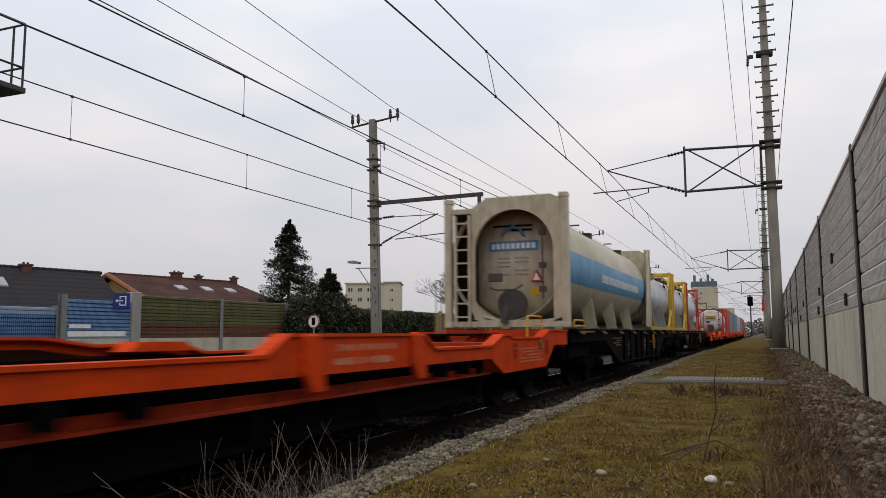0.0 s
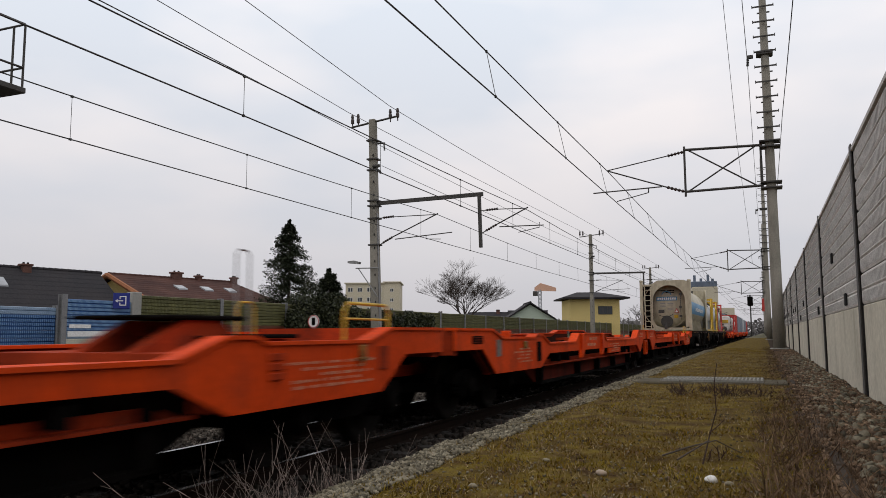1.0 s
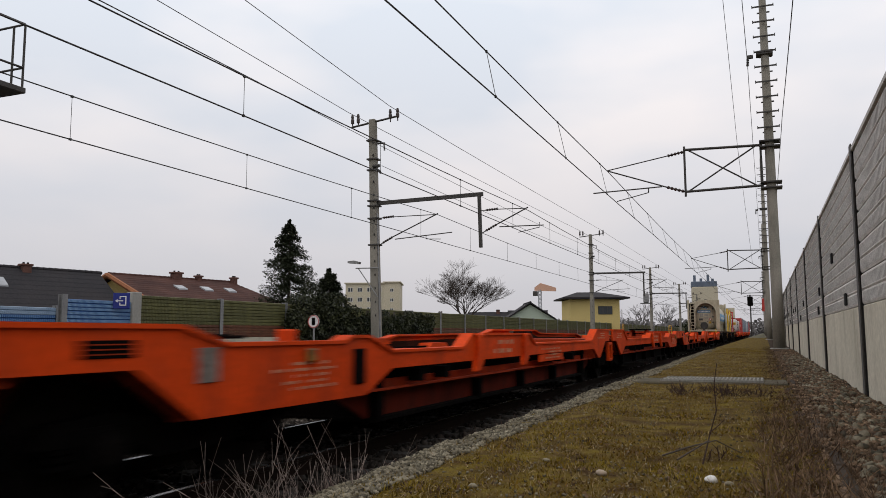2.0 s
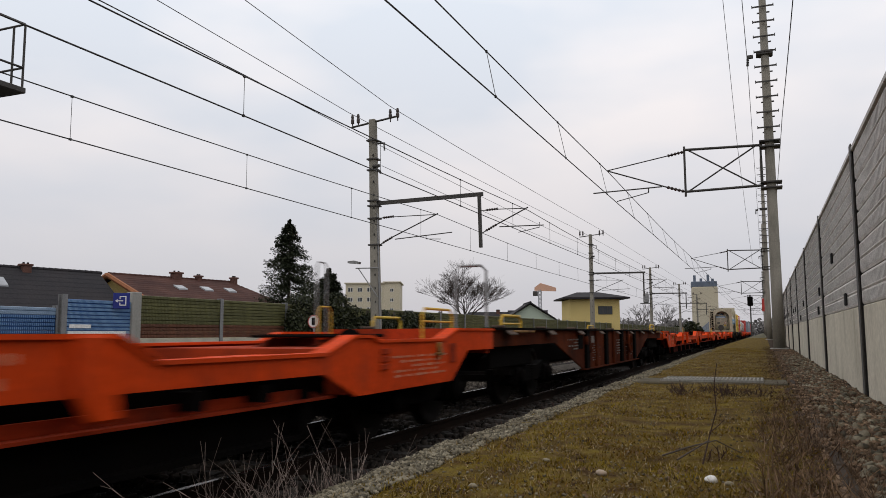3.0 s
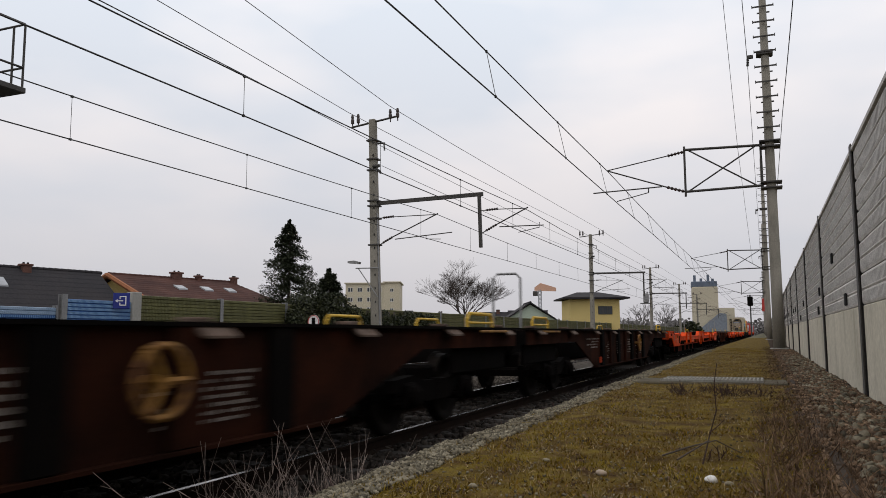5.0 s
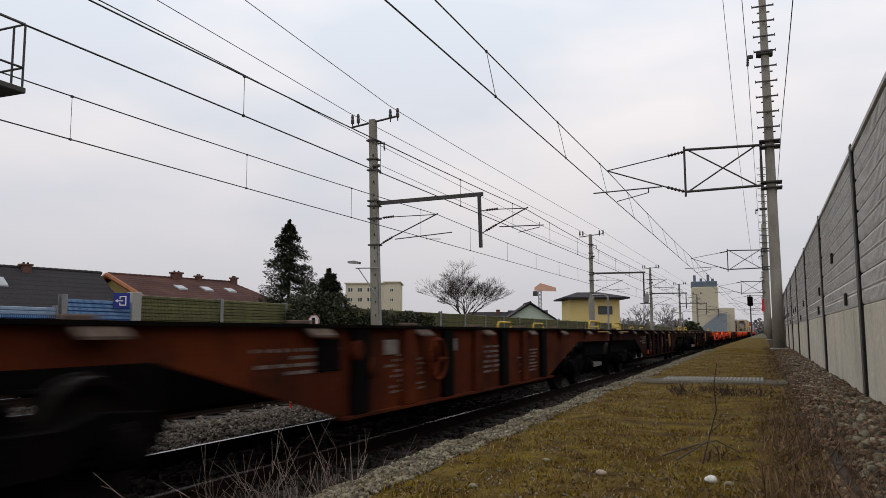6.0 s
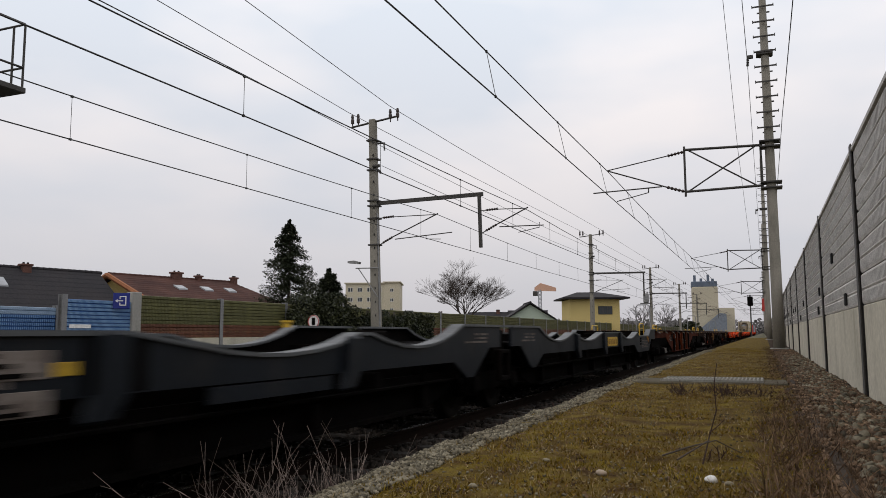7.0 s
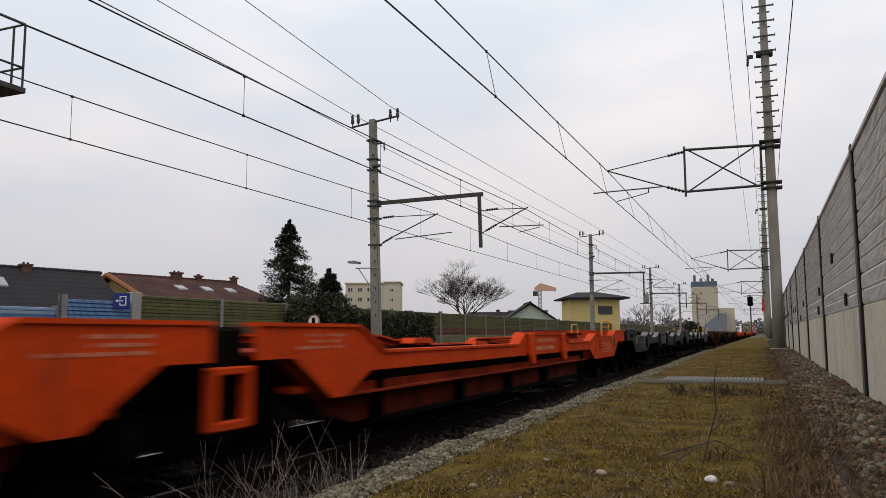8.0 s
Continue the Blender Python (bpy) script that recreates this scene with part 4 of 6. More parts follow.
def pocket_wagon(front, top, paint, dirty, stencil, label, dark=False, clean=False):
    t = rolling("pocket_wagon", front, label, "freight wagon", "empty pocket wagons of the train")
    for half in (0, 1):
        def u(d, h=half):
            return -d if h == 0 else -(2 * LEN_HALF - d)
        for sx in (-1, 1):
            xo, xi = sx * 1.35, sx * 1.31
            rim = top if sx > 0 or dark else FAR_TOP
            bm = B()
            plate(bm, rim, LOWER[::-1], min(xo, xi), max(xo, xi), u)
            if half == 1:
                box(bm, min(xo, xi), max(xo, xi), min(u(10.7), u(12.4)), max(u(10.7), u(12.4)), 0.70, 0.824)
            g = part("side_girder", bm, paint, t)
            # folded lip along the upper edge
            bm = B()
            for (a, za), (b, zb) in zip(rim, rim[1:]):
                x0, x1 = sorted((sx * 1.375, sx * 1.20))
                prism(bm, [(u(a), za - 0.012), (u(a), za + 0.02), (u(b), zb + 0.02), (u(b), zb - 0.012)], x0, x1, "x")
            # the dark wagon's rim is paler: sky light on its top put into colour
            part("top_flange", bm, M_DARK_RIM if dark else paint, g)
            # added dark lining of the pocket: grime and interior shade in one colour
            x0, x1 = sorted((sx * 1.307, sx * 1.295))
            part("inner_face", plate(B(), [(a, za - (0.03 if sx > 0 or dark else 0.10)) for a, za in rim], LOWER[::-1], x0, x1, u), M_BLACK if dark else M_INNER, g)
            # recessed lower web and its outer flange
            bm = B()
            x0, x1 = sorted((sx * 1.15, sx * 1.11))
            prism(bm, [(u(4.75), 0.708), (u(15.5), 0.708), (u(15.75), 0.625), (u(4.45), 0.625)], x0, x1, "x")
            part("lower_web", bm, dirty, g)
            # added black sheet that stands in for the shadow below the girder
            x0, x1 = sorted((sx * 1.05, sx * 1.02))
            part("web_gap_shade", prism(B(), [(u(4.2), 0.98), (u(15.8), 0.98), (u(15.8), 0.58), (u(4.2), 0.58)], x0, x1, "x"), M_BLACK, g)
            bm = B()
            x0, x1 = sorted((sx * 1.25, sx * 1.15))
            box(bm, min(sx * 1.24, sx * 1.06), max(sx * 1.24, sx * 1.06), min(u(4.4), u(15.8)), max(u(4.4), u(15.8)), 0.60, 0.623)
            box(bm, x0, x1, min(u(1.6), u(3.98)), max(u(1.6), u(3.98)), 0.598, 0.622)
            prism(bm, [(u(16.2), 0.60), (u(16.2), 0.64), (u(16.87), 1.02), (u(16.93), 0.99)], x0, x1, "x")
            prism(bm, [(u(1.62), 0.60), (u(1.02), 0.97), (u(1.06), 1.01), (u(1.68), 0.63)], x0, x1, "x")
            part("bottom_flange", bm, dirty, g)
            # tub below the flange
            bm = B()
            x0, x1 = sorted((sx * 1.07, sx * 1.03))
            prism(bm, [(u(3.9), 0.61), (u(16.1), 0.61), (u(15.95), 0.45), (u(15.3), 0.30), (u(4.7), 0.30)], x0, x1, "x")
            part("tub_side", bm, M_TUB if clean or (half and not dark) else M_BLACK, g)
            for py in (7.45, 9.75, 12.75) if dark else (7.45, 9.7):
                bm = B()
                x0, x1 = sorted((sx * 1.345, sx * 1.415))
                zt = along(rim, py) + 0.015
                prism(bm, [(u(py - 0.12), zt), (u(py + 0.12), zt), (u(py + 0.12), 0.86), (u(py + 0.0), 0.68), (u(py - 0.24), 0.68), (u(py - 0.12), 0.86)], x0, x1, "x")
                bmesh.ops.bevel(bm, geom=list(bm.edges), offset=0.02, segments=1, affect='EDGES')
                part("stake_pocket", bm, paint, g)
            for py in () if clean else (5.6, 6.4, 11.6, 12.3, 13.4):
                x0, x1 = sorted((sx * 1.14, sx * 1.33))
                part("lashing_bracket", box(B(), x0, x1, u(py) - 0.05, u(py) + 0.05, 0.66, 0.80), M_BLACK, g)
        part("pocket_floor", box(B(), -1.18, 1.18, min(u(4.7), u(15.1)), max(u(4.7), u(15.1)), 0.27, 0.31), M_BLACK, t)
        for py in (4.8, 8.0, 10.2, 12.4, 14.9):
            part("cross_beam", box(B(), -1.2, 1.2, u(py) - 0.06, u(py) + 0.06, 0.31, 0.56 if py not in (4.8, 14.9) else 0.95), M_BLACK, t)
        part("buffer_beam", box(B(), -1.3, 1.3, min(u(0.06), u(0.16)), max(u(0.06), u(0.16)), 0.92, 1.28), dirty, t)
        part("end_deck", box(B(), -1.3, 1.3, min(u(0.17), u(4.15)), max(u(0.17), u(4.15)), 1.03, 1.06), dirty, t)
        part("inner_deck", box(B(), -1.3, 1.3, min(u(15.8), u(17.3)), max(u(15.8), u(17.3)), 1.03, 1.06), dirty, t)
        part("centre_sill", box(B(), -0.4, 0.4, min(u(0.2), u(4.15)), max(u(0.2), u(4.15)), 0.62, 1.03), dirty, t)
        for py in (4.2, 15.75):
            part("bulkhead", box(B(), -1.3, 1.3, u(py) - 0.04, u(py) + 0.04, 0.62, 1.06), dirty, t)
        # low saddle plate for trailer kingpins on its painted legs
        bm = B()
        for sx in (-0.42, 0.42):
            prism(bm, [(u(1.9), 1.06), (u(2.1), 1.16), (u(3.0), 1.16), (u(3.3), 1.06)], sx - 0.05, sx + 0.05, "x")
        trestle = part("saddle_trestle", bm, dirty, t)
        bm = B()
        box(bm, -0.6, 0.6, min(u(2.05), u(3.0)), max(u(2.05), u(3.0)), 1.165, 1.205, 0.012)
        box(bm, -0.5, -0.1, min(u(3.0), u(3.35)), max(u(3.0), u(3.35)), 1.165, 1.195, 0.01)
        box(bm, 0.1, 0.5, min(u(3.0), u(3.35)), max(u(3.0), u(3.35)), 1.165, 1.195, 0.01)
        part("kingpin_plate", bm, M_BLACK, trestle, "greasy black kingpin plate")
        for sx in (-1, 1):
            for py, zz in ((5.6, 0.98), (8.9, 1.08), (11.6, 0.98)):
                bm = B()
                x0, x1 = sorted((sx * 1.22, sx * 0.95))
                prism(bm, [(u(py - 0.5), zz - 0.05), (u(py - 0.35), zz + 0.05), (u(py + 0.35), zz + 0.05), (u(py + 0.5), zz - 0.05)], x0, x1, "x")
                part("folding_support", bm, paint, t)
        if half == 0:
            hoop(t, 1.1, u(1.5), 1.10, 1.0, 0.42, r=0.017)
            part("grab_rail", tube(B(), [(1.1, u(1.02), 1.36), (1.1, u(1.98), 1.36)], 0.014), M_YELLOW, t, "yellow tubular grab rail")
            if clean:
                hoop(t, 0.17, u(1.05), 1.06, 0.75, 0.38, r=0.015)
            elif not dark:
                hoop(t, -1.2, u(0.6), 1.20, 0.28, 1.10, M_POST, r=0.013)
                hoop(t, -1.14, u(0.6), 1.20, 0.36, 0.42, r=0.013)
            bm = B()
            box(bm, 1.352, 1.39, u(2.1) - 0.05, u(2.1) + 0.05, 0.98, 1.10, 0.015)
            box(bm, 1.352, 1.40, u(2.1) - 0.09, u(2.1) + 0.09, 0.95, 0.98, 0.008)
            tube(bm, [(1.38, u(2.1), 1.08), (1.42, u(2.14), 1.0), (1.42, u(2.2), 0.90)], 0.012, 6)
            part("brake_lever_box", bm, M_LEVER, t, "rusty yellow brake changeover lever")
            bm = B()
            for zz in (0.86, 0.94, 1.02):
                box(bm, 1.351, 1.372, u(3.55) - 0.09, u(3.55) + 0.09, zz - 0.03, zz + 0.03, 0.006)
            part("document_clip", bm, dirty, t, "small ribbed document clips")
            bm = B()
            box(bm, 1.351, 1.362, u(1.62) - 0.10, u(1.62) + 0.10, 0.84, 1.08, 0.004)
            part("data_plate", bm, dirty, t, "grimy rectangular data plate")
        else:
            part("data_plate", box(B(), 1.351, 1.362, u(1.75) - 0.11, u(1.75) + 0.11, 0.86, 1.11, 0.004), M_STENCIL, t, "pale rectangular data plate")
            vent = part("end_grille", box(B(), 1.351, 1.36, u(0.82) - 0.22, u(0.82) + 0.22, 1.06, 1.17, 0.004), M_BLACK, t, "dark slotted grille")
            for k in range(3):
                part("grille_bar", box(B(), 1.361, 1.366, u(0.82) - 0.2, u(0.82) + 0.2, 1.08 + 0.03 * k, 1.088 + 0.03 * k), dirty, vent)
            part("upright_stub", box(B(), 0.9, 1.05, u(3.3) - 0.06, u(3.3) + 0.06, 1.06, 1.25, 0.015), paint, t)
            part("brake_lever_box", box(B(), 1.352, 1.40, u(3.1) - 0.07, u(3.1) + 0.07, 0.96, 1.08, 0.015), M_LEVER, t, "rusty yellow brake changeover lever")
            part("document_board", box(B(), 1.351, 1.37, u(4.0) - 0.12, u(4.0) + 0.12, 0.72, 1.06, 0.01), M_BLACK, t, "black ribbed document board")
        bogie(t, u(1.95))
        buffers(t, u(0.02), 1 if half == 0 else -1)
        stencils(t, 1.351, [(-(max(u(1.8), u(3.6)) if half else max(u(1.8), u(3.5))), -(min(u(2.4), u(3.6))), 0.72, 0.98, 5), (-max(u(7.8), u(9.3)), -min(u(7.8), u(9.3)), 0.88, 1.14, 2), (-max(u(15.9), u(16.9)), -min(u(15.9), u(16.9)), 1.06, 1.22, 3)], stencil)
        if half and not dark:
            stencils(t, 1.351, [(-u(10.8), -u(12.3), 0.73, 0.95, 4)] if u(10.8) > u(12.3) else [(-u(12.3), -u(10.8), 0.73, 0.95, 4)], stencil)
    # articulation: pale-framed housing over the shared bogie
    c = -LEN_HALF
    for sx in (-1, 1):
        x0, x1 = sorted((sx * 1.25, sx * 1.34))
        bm = B()
        box(bm, x0, x1, c - 0.25, c - 0.17, 0.49, 0.96, 0.015)
        box(bm, x0, x1, c + 0.17, c + 0.25, 0.49, 0.96, 0.015)
        box(bm, x0, x1, c - 0.17, c + 0.17, 0.49, 0.56, 0.01)
        box(bm, x0, x1, c - 0.17, c + 0.17, 0.90, 0.96, 0.01)
        part("articulation_frame", bm, paint if not dark else M_BLACK, t)
    bm = B()
    for sx in (-1.02, 1.02):
        box(bm, sx - 0.2, sx + 0.2, c - 0.29, c + 0.29, 0.80, 1.26, 0.03)
    box(bm, -1.0, 1.0, c - 0.9, c + 0.9, 0.72, 1.0)
    part("articulation_joint", bm, M_BLACK, t)
    bogie(t, c)
    if not dark:
        for sx in (-1, 1):
            for dy in (-1.2, 1.2):
                x0, x1 = sorted((sx * 0.98, sx * 1.2))
                part("spring_cap", box(B(), x0, x1, c + dy - 0.16, c + dy + 0.16, 0.67, 0.74, 0.015), paint, t)
    if dark:
        bm = B()
        box(bm, 1.351, 1.362, -9.2, -7.85, 0.87, 1.10, 0.004)
        yp = part("yellow_panel", bm, M_YELLOW, t, "bright yellow marking panel")
        for k in range(5):
            part("panel_bar", box(B(), 1.3625, 1.366, -9.12 + k * 0.26, -9.0 + k * 0.26, 0.92, 1.05), M_LEVER, yp)
        back = -2 * LEN_HALF
        for y0, y1, z0, z1, n in ((8.3, 9.3, 0.96, 1.12, 3), (8.3, 9.3, 0.76, 0.90, 3)):
            board = part("label_board", box(B(), 1.351, 1.36, back + y0, back + y1, z0, z1, 0.003), M_STENCIL, t, "worn pale label board")
            bm = B()
            for k in range(n):
                box(bm, 1.361, 1.365, back + y0 + 0.05, back + y1 - 0.12 * (k + 1), z0 + (k + 0.25) * (z1 - z0) / n, z0 + (k + 0.75) * (z1 - z0) / n)
            part("label_bars", bm, M_BLACK, board)
        part("yellow_patch", box(B(), 1.351, 1.362, back + 9.34, back + 9.47, 0.97, 1.05, 0.003), M_YELLOW, t, "small yellow patch")
        part("black_panel", box(B(), 1.351, 1.358, back + 9.55, back + 10.05, 0.85, 1.19, 0.003), M_BLACK, t, "black recessed panel")
        for y in (-19.8,):
            part("yellow_knob", lathe(B(), [(0.06, 1.3), (0.06, 1.36), (0.08, 1.37), (0.08, 1.40)], "z", (-1.2, y, 0), 12), M_YELLOW, t)
    return t


def flat_wagon(front, paint, label, length=20.75, wheel_y=8.5, tall=False):
    t = rolling("container_flat_wagon", front, label, "freight wagon", "container flat wagons of the train")
    L = length
    belly = 6.45 if paint is M_REDBROWN else 6.0
    for sx in (-1, 1):
        x0, x1 = sorted((sx * 1.28, sx * 1.25))
        bm = B()
        plate(bm, [(0.25, 1.26), (L - 0.25, 1.26)], [(0.25, 1.0), (4.0, 1.02), (belly, 0.42), (L - belly, 0.42), (L - 4.0, 1.02), (L - 0.25, 1.0)], x0, x1, lambda y: -y)
        g = part("side_sill", bm, paint, t)
        bm = B()
        x0, x1 = sorted((sx * 1.36, sx * 1.12))
        box(bm, x0, x1, -(L - 0.2), -0.2, 1.262, 1.292)
        part("top_flange", bm, M_BLACK, g)
        bm = B()
        x0, x1 = sorted((sx * 1.36, sx * 1.20))
        box(bm, x0, x1, -(L - belly), -belly, 0.39, 0.418)
        part("bottom_flange", bm, paint, g)
        for k in range(7):
            y = -7.0 - k * (L - 13.8) / 6
            bm = B()
            x0, x1 = sorted((sx * 1.282, sx * 1.345))
            box(bm, x0, x1, y - 0.16, y + 0.16, 0.42, 1.26, 0.01)
            part("side_rib", bm, M_BLACK if k % 2 == 0 else paint, g)
        for y in (-0.9, -3.2, -5.6, -7.9, -10.2, -12.5, -14.8, -17.3, -L + 0.9):
            bm = B()
            x0, x1 = sorted((sx * 1.30, sx * 1.42))
            a = 1.295
            prism(bm, [(x0 if sx > 0 else x1, a), (x1 if sx > 0 else x0, a - 0.10), (x1 if sx > 0 else x0, a - 0.12), (x0 if sx > 0 else x1, a - 0.05)], y - 0.19, y + 0.19, "y")
            box(bm, sx * 1.16 - 0.09, sx * 1.16 + 0.09, y - 0.09, y + 0.09, 1.29, 1.33, 0.01)
            part("container_spigot_plate", bm, M_SPIGOT, t, "worn brown container spigot plate")
    part("centre_sill", box(B(), -0.2, 0.2, -(L - 0.3), -0.3, 0.8, 1.24), M_BLACK, t)
    for y in (-0.3, -2.3, -4.6, -7.3, -10, -12.6, -15.2, -17.4, -L + 0.3):
        part("cross_member", box(B(), -1.27, 1.27, y - 0.1, y + 0.1, 1.02, 1.258), M_BLACK, t)
    # added black box: hides the far girder and supplies the underframe shade
    part("underframe_shade_box", box(B(), -0.75, 0.75, -(L - 4.7), -4.7, 0.58, 1.02, 0.04), M_BLACK, t, "added black box standing in for the shade under the frame")
    part("brake_distributor", box(B(), -0.9, -0.3, -9.2, -7.6, 0.5, 0.95, 0.05), M_BLACK, t)
    part("air_tank", lathe(B(), [(0.2, -11.6), (0.24, -11.5), (0.24, -10.2), (0.2, -10.1)], "y", (0.7, 0, 0.72), 14), M_BLACK, t)
    part("brake_rod", tube(B(), [(0.3, -3, 0.8), (0.3, -17, 0.8)], 0.03), M_BLACK, t)
    bm = B()
    for k in range(16):
        a0, a1 = 2 * math.pi * k / 16, 2 * math.pi * (k + 1) / 16
        tube(bm, [(1.42, -wheel_y + 0.24 * math.cos(a0), 0.90 + 0.24 * math.sin(a0)), (1.42, -wheel_y + 0.24 * math.cos(a1), 0.90 + 0.24 * math.sin(a1))], 0.026)
    for k in range(3):
        a0 = 2 * math.pi * k / 3
        tube(bm, [(1.42, -wheel_y, 0.90), (1.42, -wheel_y + 0.26 * math.cos(a0), 0.90 + 0.26 * math.sin(a0))], 0.028)
    tube(bm, [(1.25, -wheel_y, 0.9), (1.45, -wheel_y, 0.9)], 0.05)
    part("handbrake_wheel", bm, M_LEVER if paint is not M_REDBROWN else paint, t, "spoked handbrake wheel")
    if paint is M_BROWN:
        part("brake_panel", box(B(), 1.37, 1.40, -14.7, -14.5, 0.50, 0.64, 0.01), M_ORANGE_DIRTY, t, "small orange brake panel")
        part("vent_panel", box(B(), 1.282, 1.30, -11.9, -11.2, 0.62, 1.05, 0.01), M_BLACK, t, "dark slatted panel")
        for k in range(6):
            part("panel_slat", box(B(), 1.30, 1.308, -11.85, -11.25, 0.66 + k * 0.062, 0.68 + k * 0.062), M_STENCIL, t)
    if paint is M_REDBROWN:
        part("vent_panel", box(B(), 1.282, 1.30, -14.75, -14.3, 0.86, 1.16, 0.01), M_BLACK, t, "dark square panel")
        for y, z in ((-14.05, 1.04), (-13.72, 0.86)):
            part("valve_cover", lathe(B(), [(0.11, 1.25), (0.11, 1.34), (0.09, 1.36), (0.05, 1.37)], "x", (0, y, z), 16), paint, t, "round valve cover")
        for y in (-9.3, -11.4, -13.2):
            part("data_plate", box(B(), 1.282, 1.29, y - 0.16, y + 0.16, 0.98, 1.14, 0.004), M_STENCIL, t, "pale rectangular data plate")
    for y in (-1.6, -L + 1.6):
        hoop(t, 1.15, y, 1.29, 1.1, 0.2, r=0.025)
        hoop(t, -1.15, y, 1.29, 1.1, 0.2, r=0.025)
        part("grab_rail", tube(B(), [(1.15, y - 0.54, 1.36), (1.15, y + 0.54, 1.36)], 0.02), M_YELLOW, t, "yellow tubular grab rail")
        for sx in (-1, 1):
            x0, x1 = sorted((sx * 1.10, sx * 1.16))
            part("end_apron", box(B(), x0, x1, y - 1.15, y + 1.15, 0.66, 1.02, 0.02), M_BLACK, t)
        part("step_bar", box(B(), 1.362, 1.385, y - 0.6, y + 0.6, 1.215, 1.25, 0.008), M_LEVER, t, "yellow shunter's step bar")
    if tall:
        hoop(t, 0.9, -L + 0.35, 1.29, 0.5, 0.95, M_POST, along="x", r=0.022)
    stencils(t, 1.284, [(7.3, 8.5, 0.55, 0.95, 7), (9.3, 10.6, 0.62, 1.05, 6), (12.3, 13.4, 0.55, 1.0, 8), (14.2, 15.9, 0.84, 1.10, 4)], M_STENCIL)
    bogie(t, -3.05)
    bogie(t, -(L - 3.05))
    buffers(t, -0.3, 1)
    buffers(t, -(L - 0.3), -1)
    return t


# the empty wagons, from the loaded ones back
ORANGE_LABEL = "orange-red articulated pocket wagon, empty and road-grimed"
w = pocket_wagon(15.6, ORANGE_TOP, M_ORANGE, M_ORANGE_DIRTY, M_STENCIL_O, ORANGE_LABEL)
pocket_wagon(-210.5, ORANGE_TOP, M_ORANGE, M_ORANGE_DIRTY, M_STENCIL_O, "bright orange-red articulated pocket wagon, empty, fairly clean", clean=True)
for s in (-20.15, -76.45):
    c = copy_thing(w, pose(TRACK_X, s, 0))
    MOVERS.append((c, s, 0.0))
    if s == -20.15:
        bm = B()
        for sx in (-0.3, 0.3):
            prism(bm, [(-2.7, 1.05), (-2.95, 1.33), (-3.5, 1.33), (-4.1, 1.05)], sx - 0.05, sx + 0.05, "x")
        up = part("raised_trestle", bm, M_ORANGE_DIRTY, c)
        bm = B()
        box(bm, -0.42, 0.42, -3.75, -2.7, 1.335, 1.375, 0.012)
        box(bm, -0.35, -0.08, -4.1, -3.75, 1.335, 1.365, 0.01)
        box(bm, 0.08, 0.35, -4.1, -3.75, 1.335, 1.365, 0.01)
        part("kingpin_plate", bm, M_BLACK, up, "greasy black kingpin plate")
pocket_wagon(-174.7, DARK_TOP, M_DARK, M_BLACK, M_STENCIL, "anthracite articulated pocket wagon with scooped sides, empty", dark=True)
flat_wagon(-55.75, M_REDBROWN, "red-oxide empty container flat wagon with yellow grab rails", tall=True)
fa = flat_wagon(-112.2, M_BROWN, "rust-brown empty container flat wagon with yellow grab rails", tall=True)
MOVERS.append((copy_thing(fa, pose(TRACK_X, -133.1, 0)), -133.1, 0.0))
fd = flat_wagon(-153.9, M_REDBROWN, "red-oxide empty container flat wagon with pale stencils", wheel_y=12.2, tall=True)


# ---- loaded front part of the train ----
def end_frame(bm, y, x0, x1, z0, z1, arch_r, cx, cz, d=0.09, arch=False):
    """End plate with a round opening, made of a ring of quads between the opening and the rectangle."""
    n = 40
    inner, outer = [], []
    for k in range(n):
        a = 2 * math.pi * k / n
        ux, uz = math.cos(a), math.sin(a)
        if arch and uz < 0:
            q = max(abs(ux), abs(uz))
            inner.append((cx + arch_r * ux / q, cz + (cz - z0 - 0.05) * uz / q))
        else:
            inner.append((cx + arch_r * ux, cz + arch_r * uz))
        sc = min(((x1 - cx) / ux if ux > 1e-6 else 1e9), ((x0 - cx) / ux if ux < -1e-6 else 1e9), ((z1 - cz) / uz if uz > 1e-6 else 1e9), ((z0 - cz) / uz if uz < -1e-6 else 1e9))
        ox, oz = cx + sc * ux, cz + sc * uz
        if arch:
            # the top beam steps down beside the ladder
            oz = min(oz, z1 - 0.22 * min(max((-0.52 - ox) / 0.2, 0), 1))
        outer.append((ox, oz))
    keep = range(n)
    for yy in (y, y + d):
        vi = [bm.verts.new((p[0], yy, p[1])) for p in inner]
        vo = [bm.verts.new((p[0], yy, p[1])) for p in outer]
        for k in keep:
            bm.faces.new((vi[k], vi[(k + 1) % n], vo[(k + 1) % n], vo[k]))
    rim = [bm.verts.new((p[0], y, p[1])) for p in inner], [bm.verts.new((p[0], y + d, p[1])) for p in inner]
    for k in keep:
        bm.faces.new((rim[0][k], rim[0][(k + 1) % n], rim[1][(k + 1) % n], rim[1][k]))
    return bm


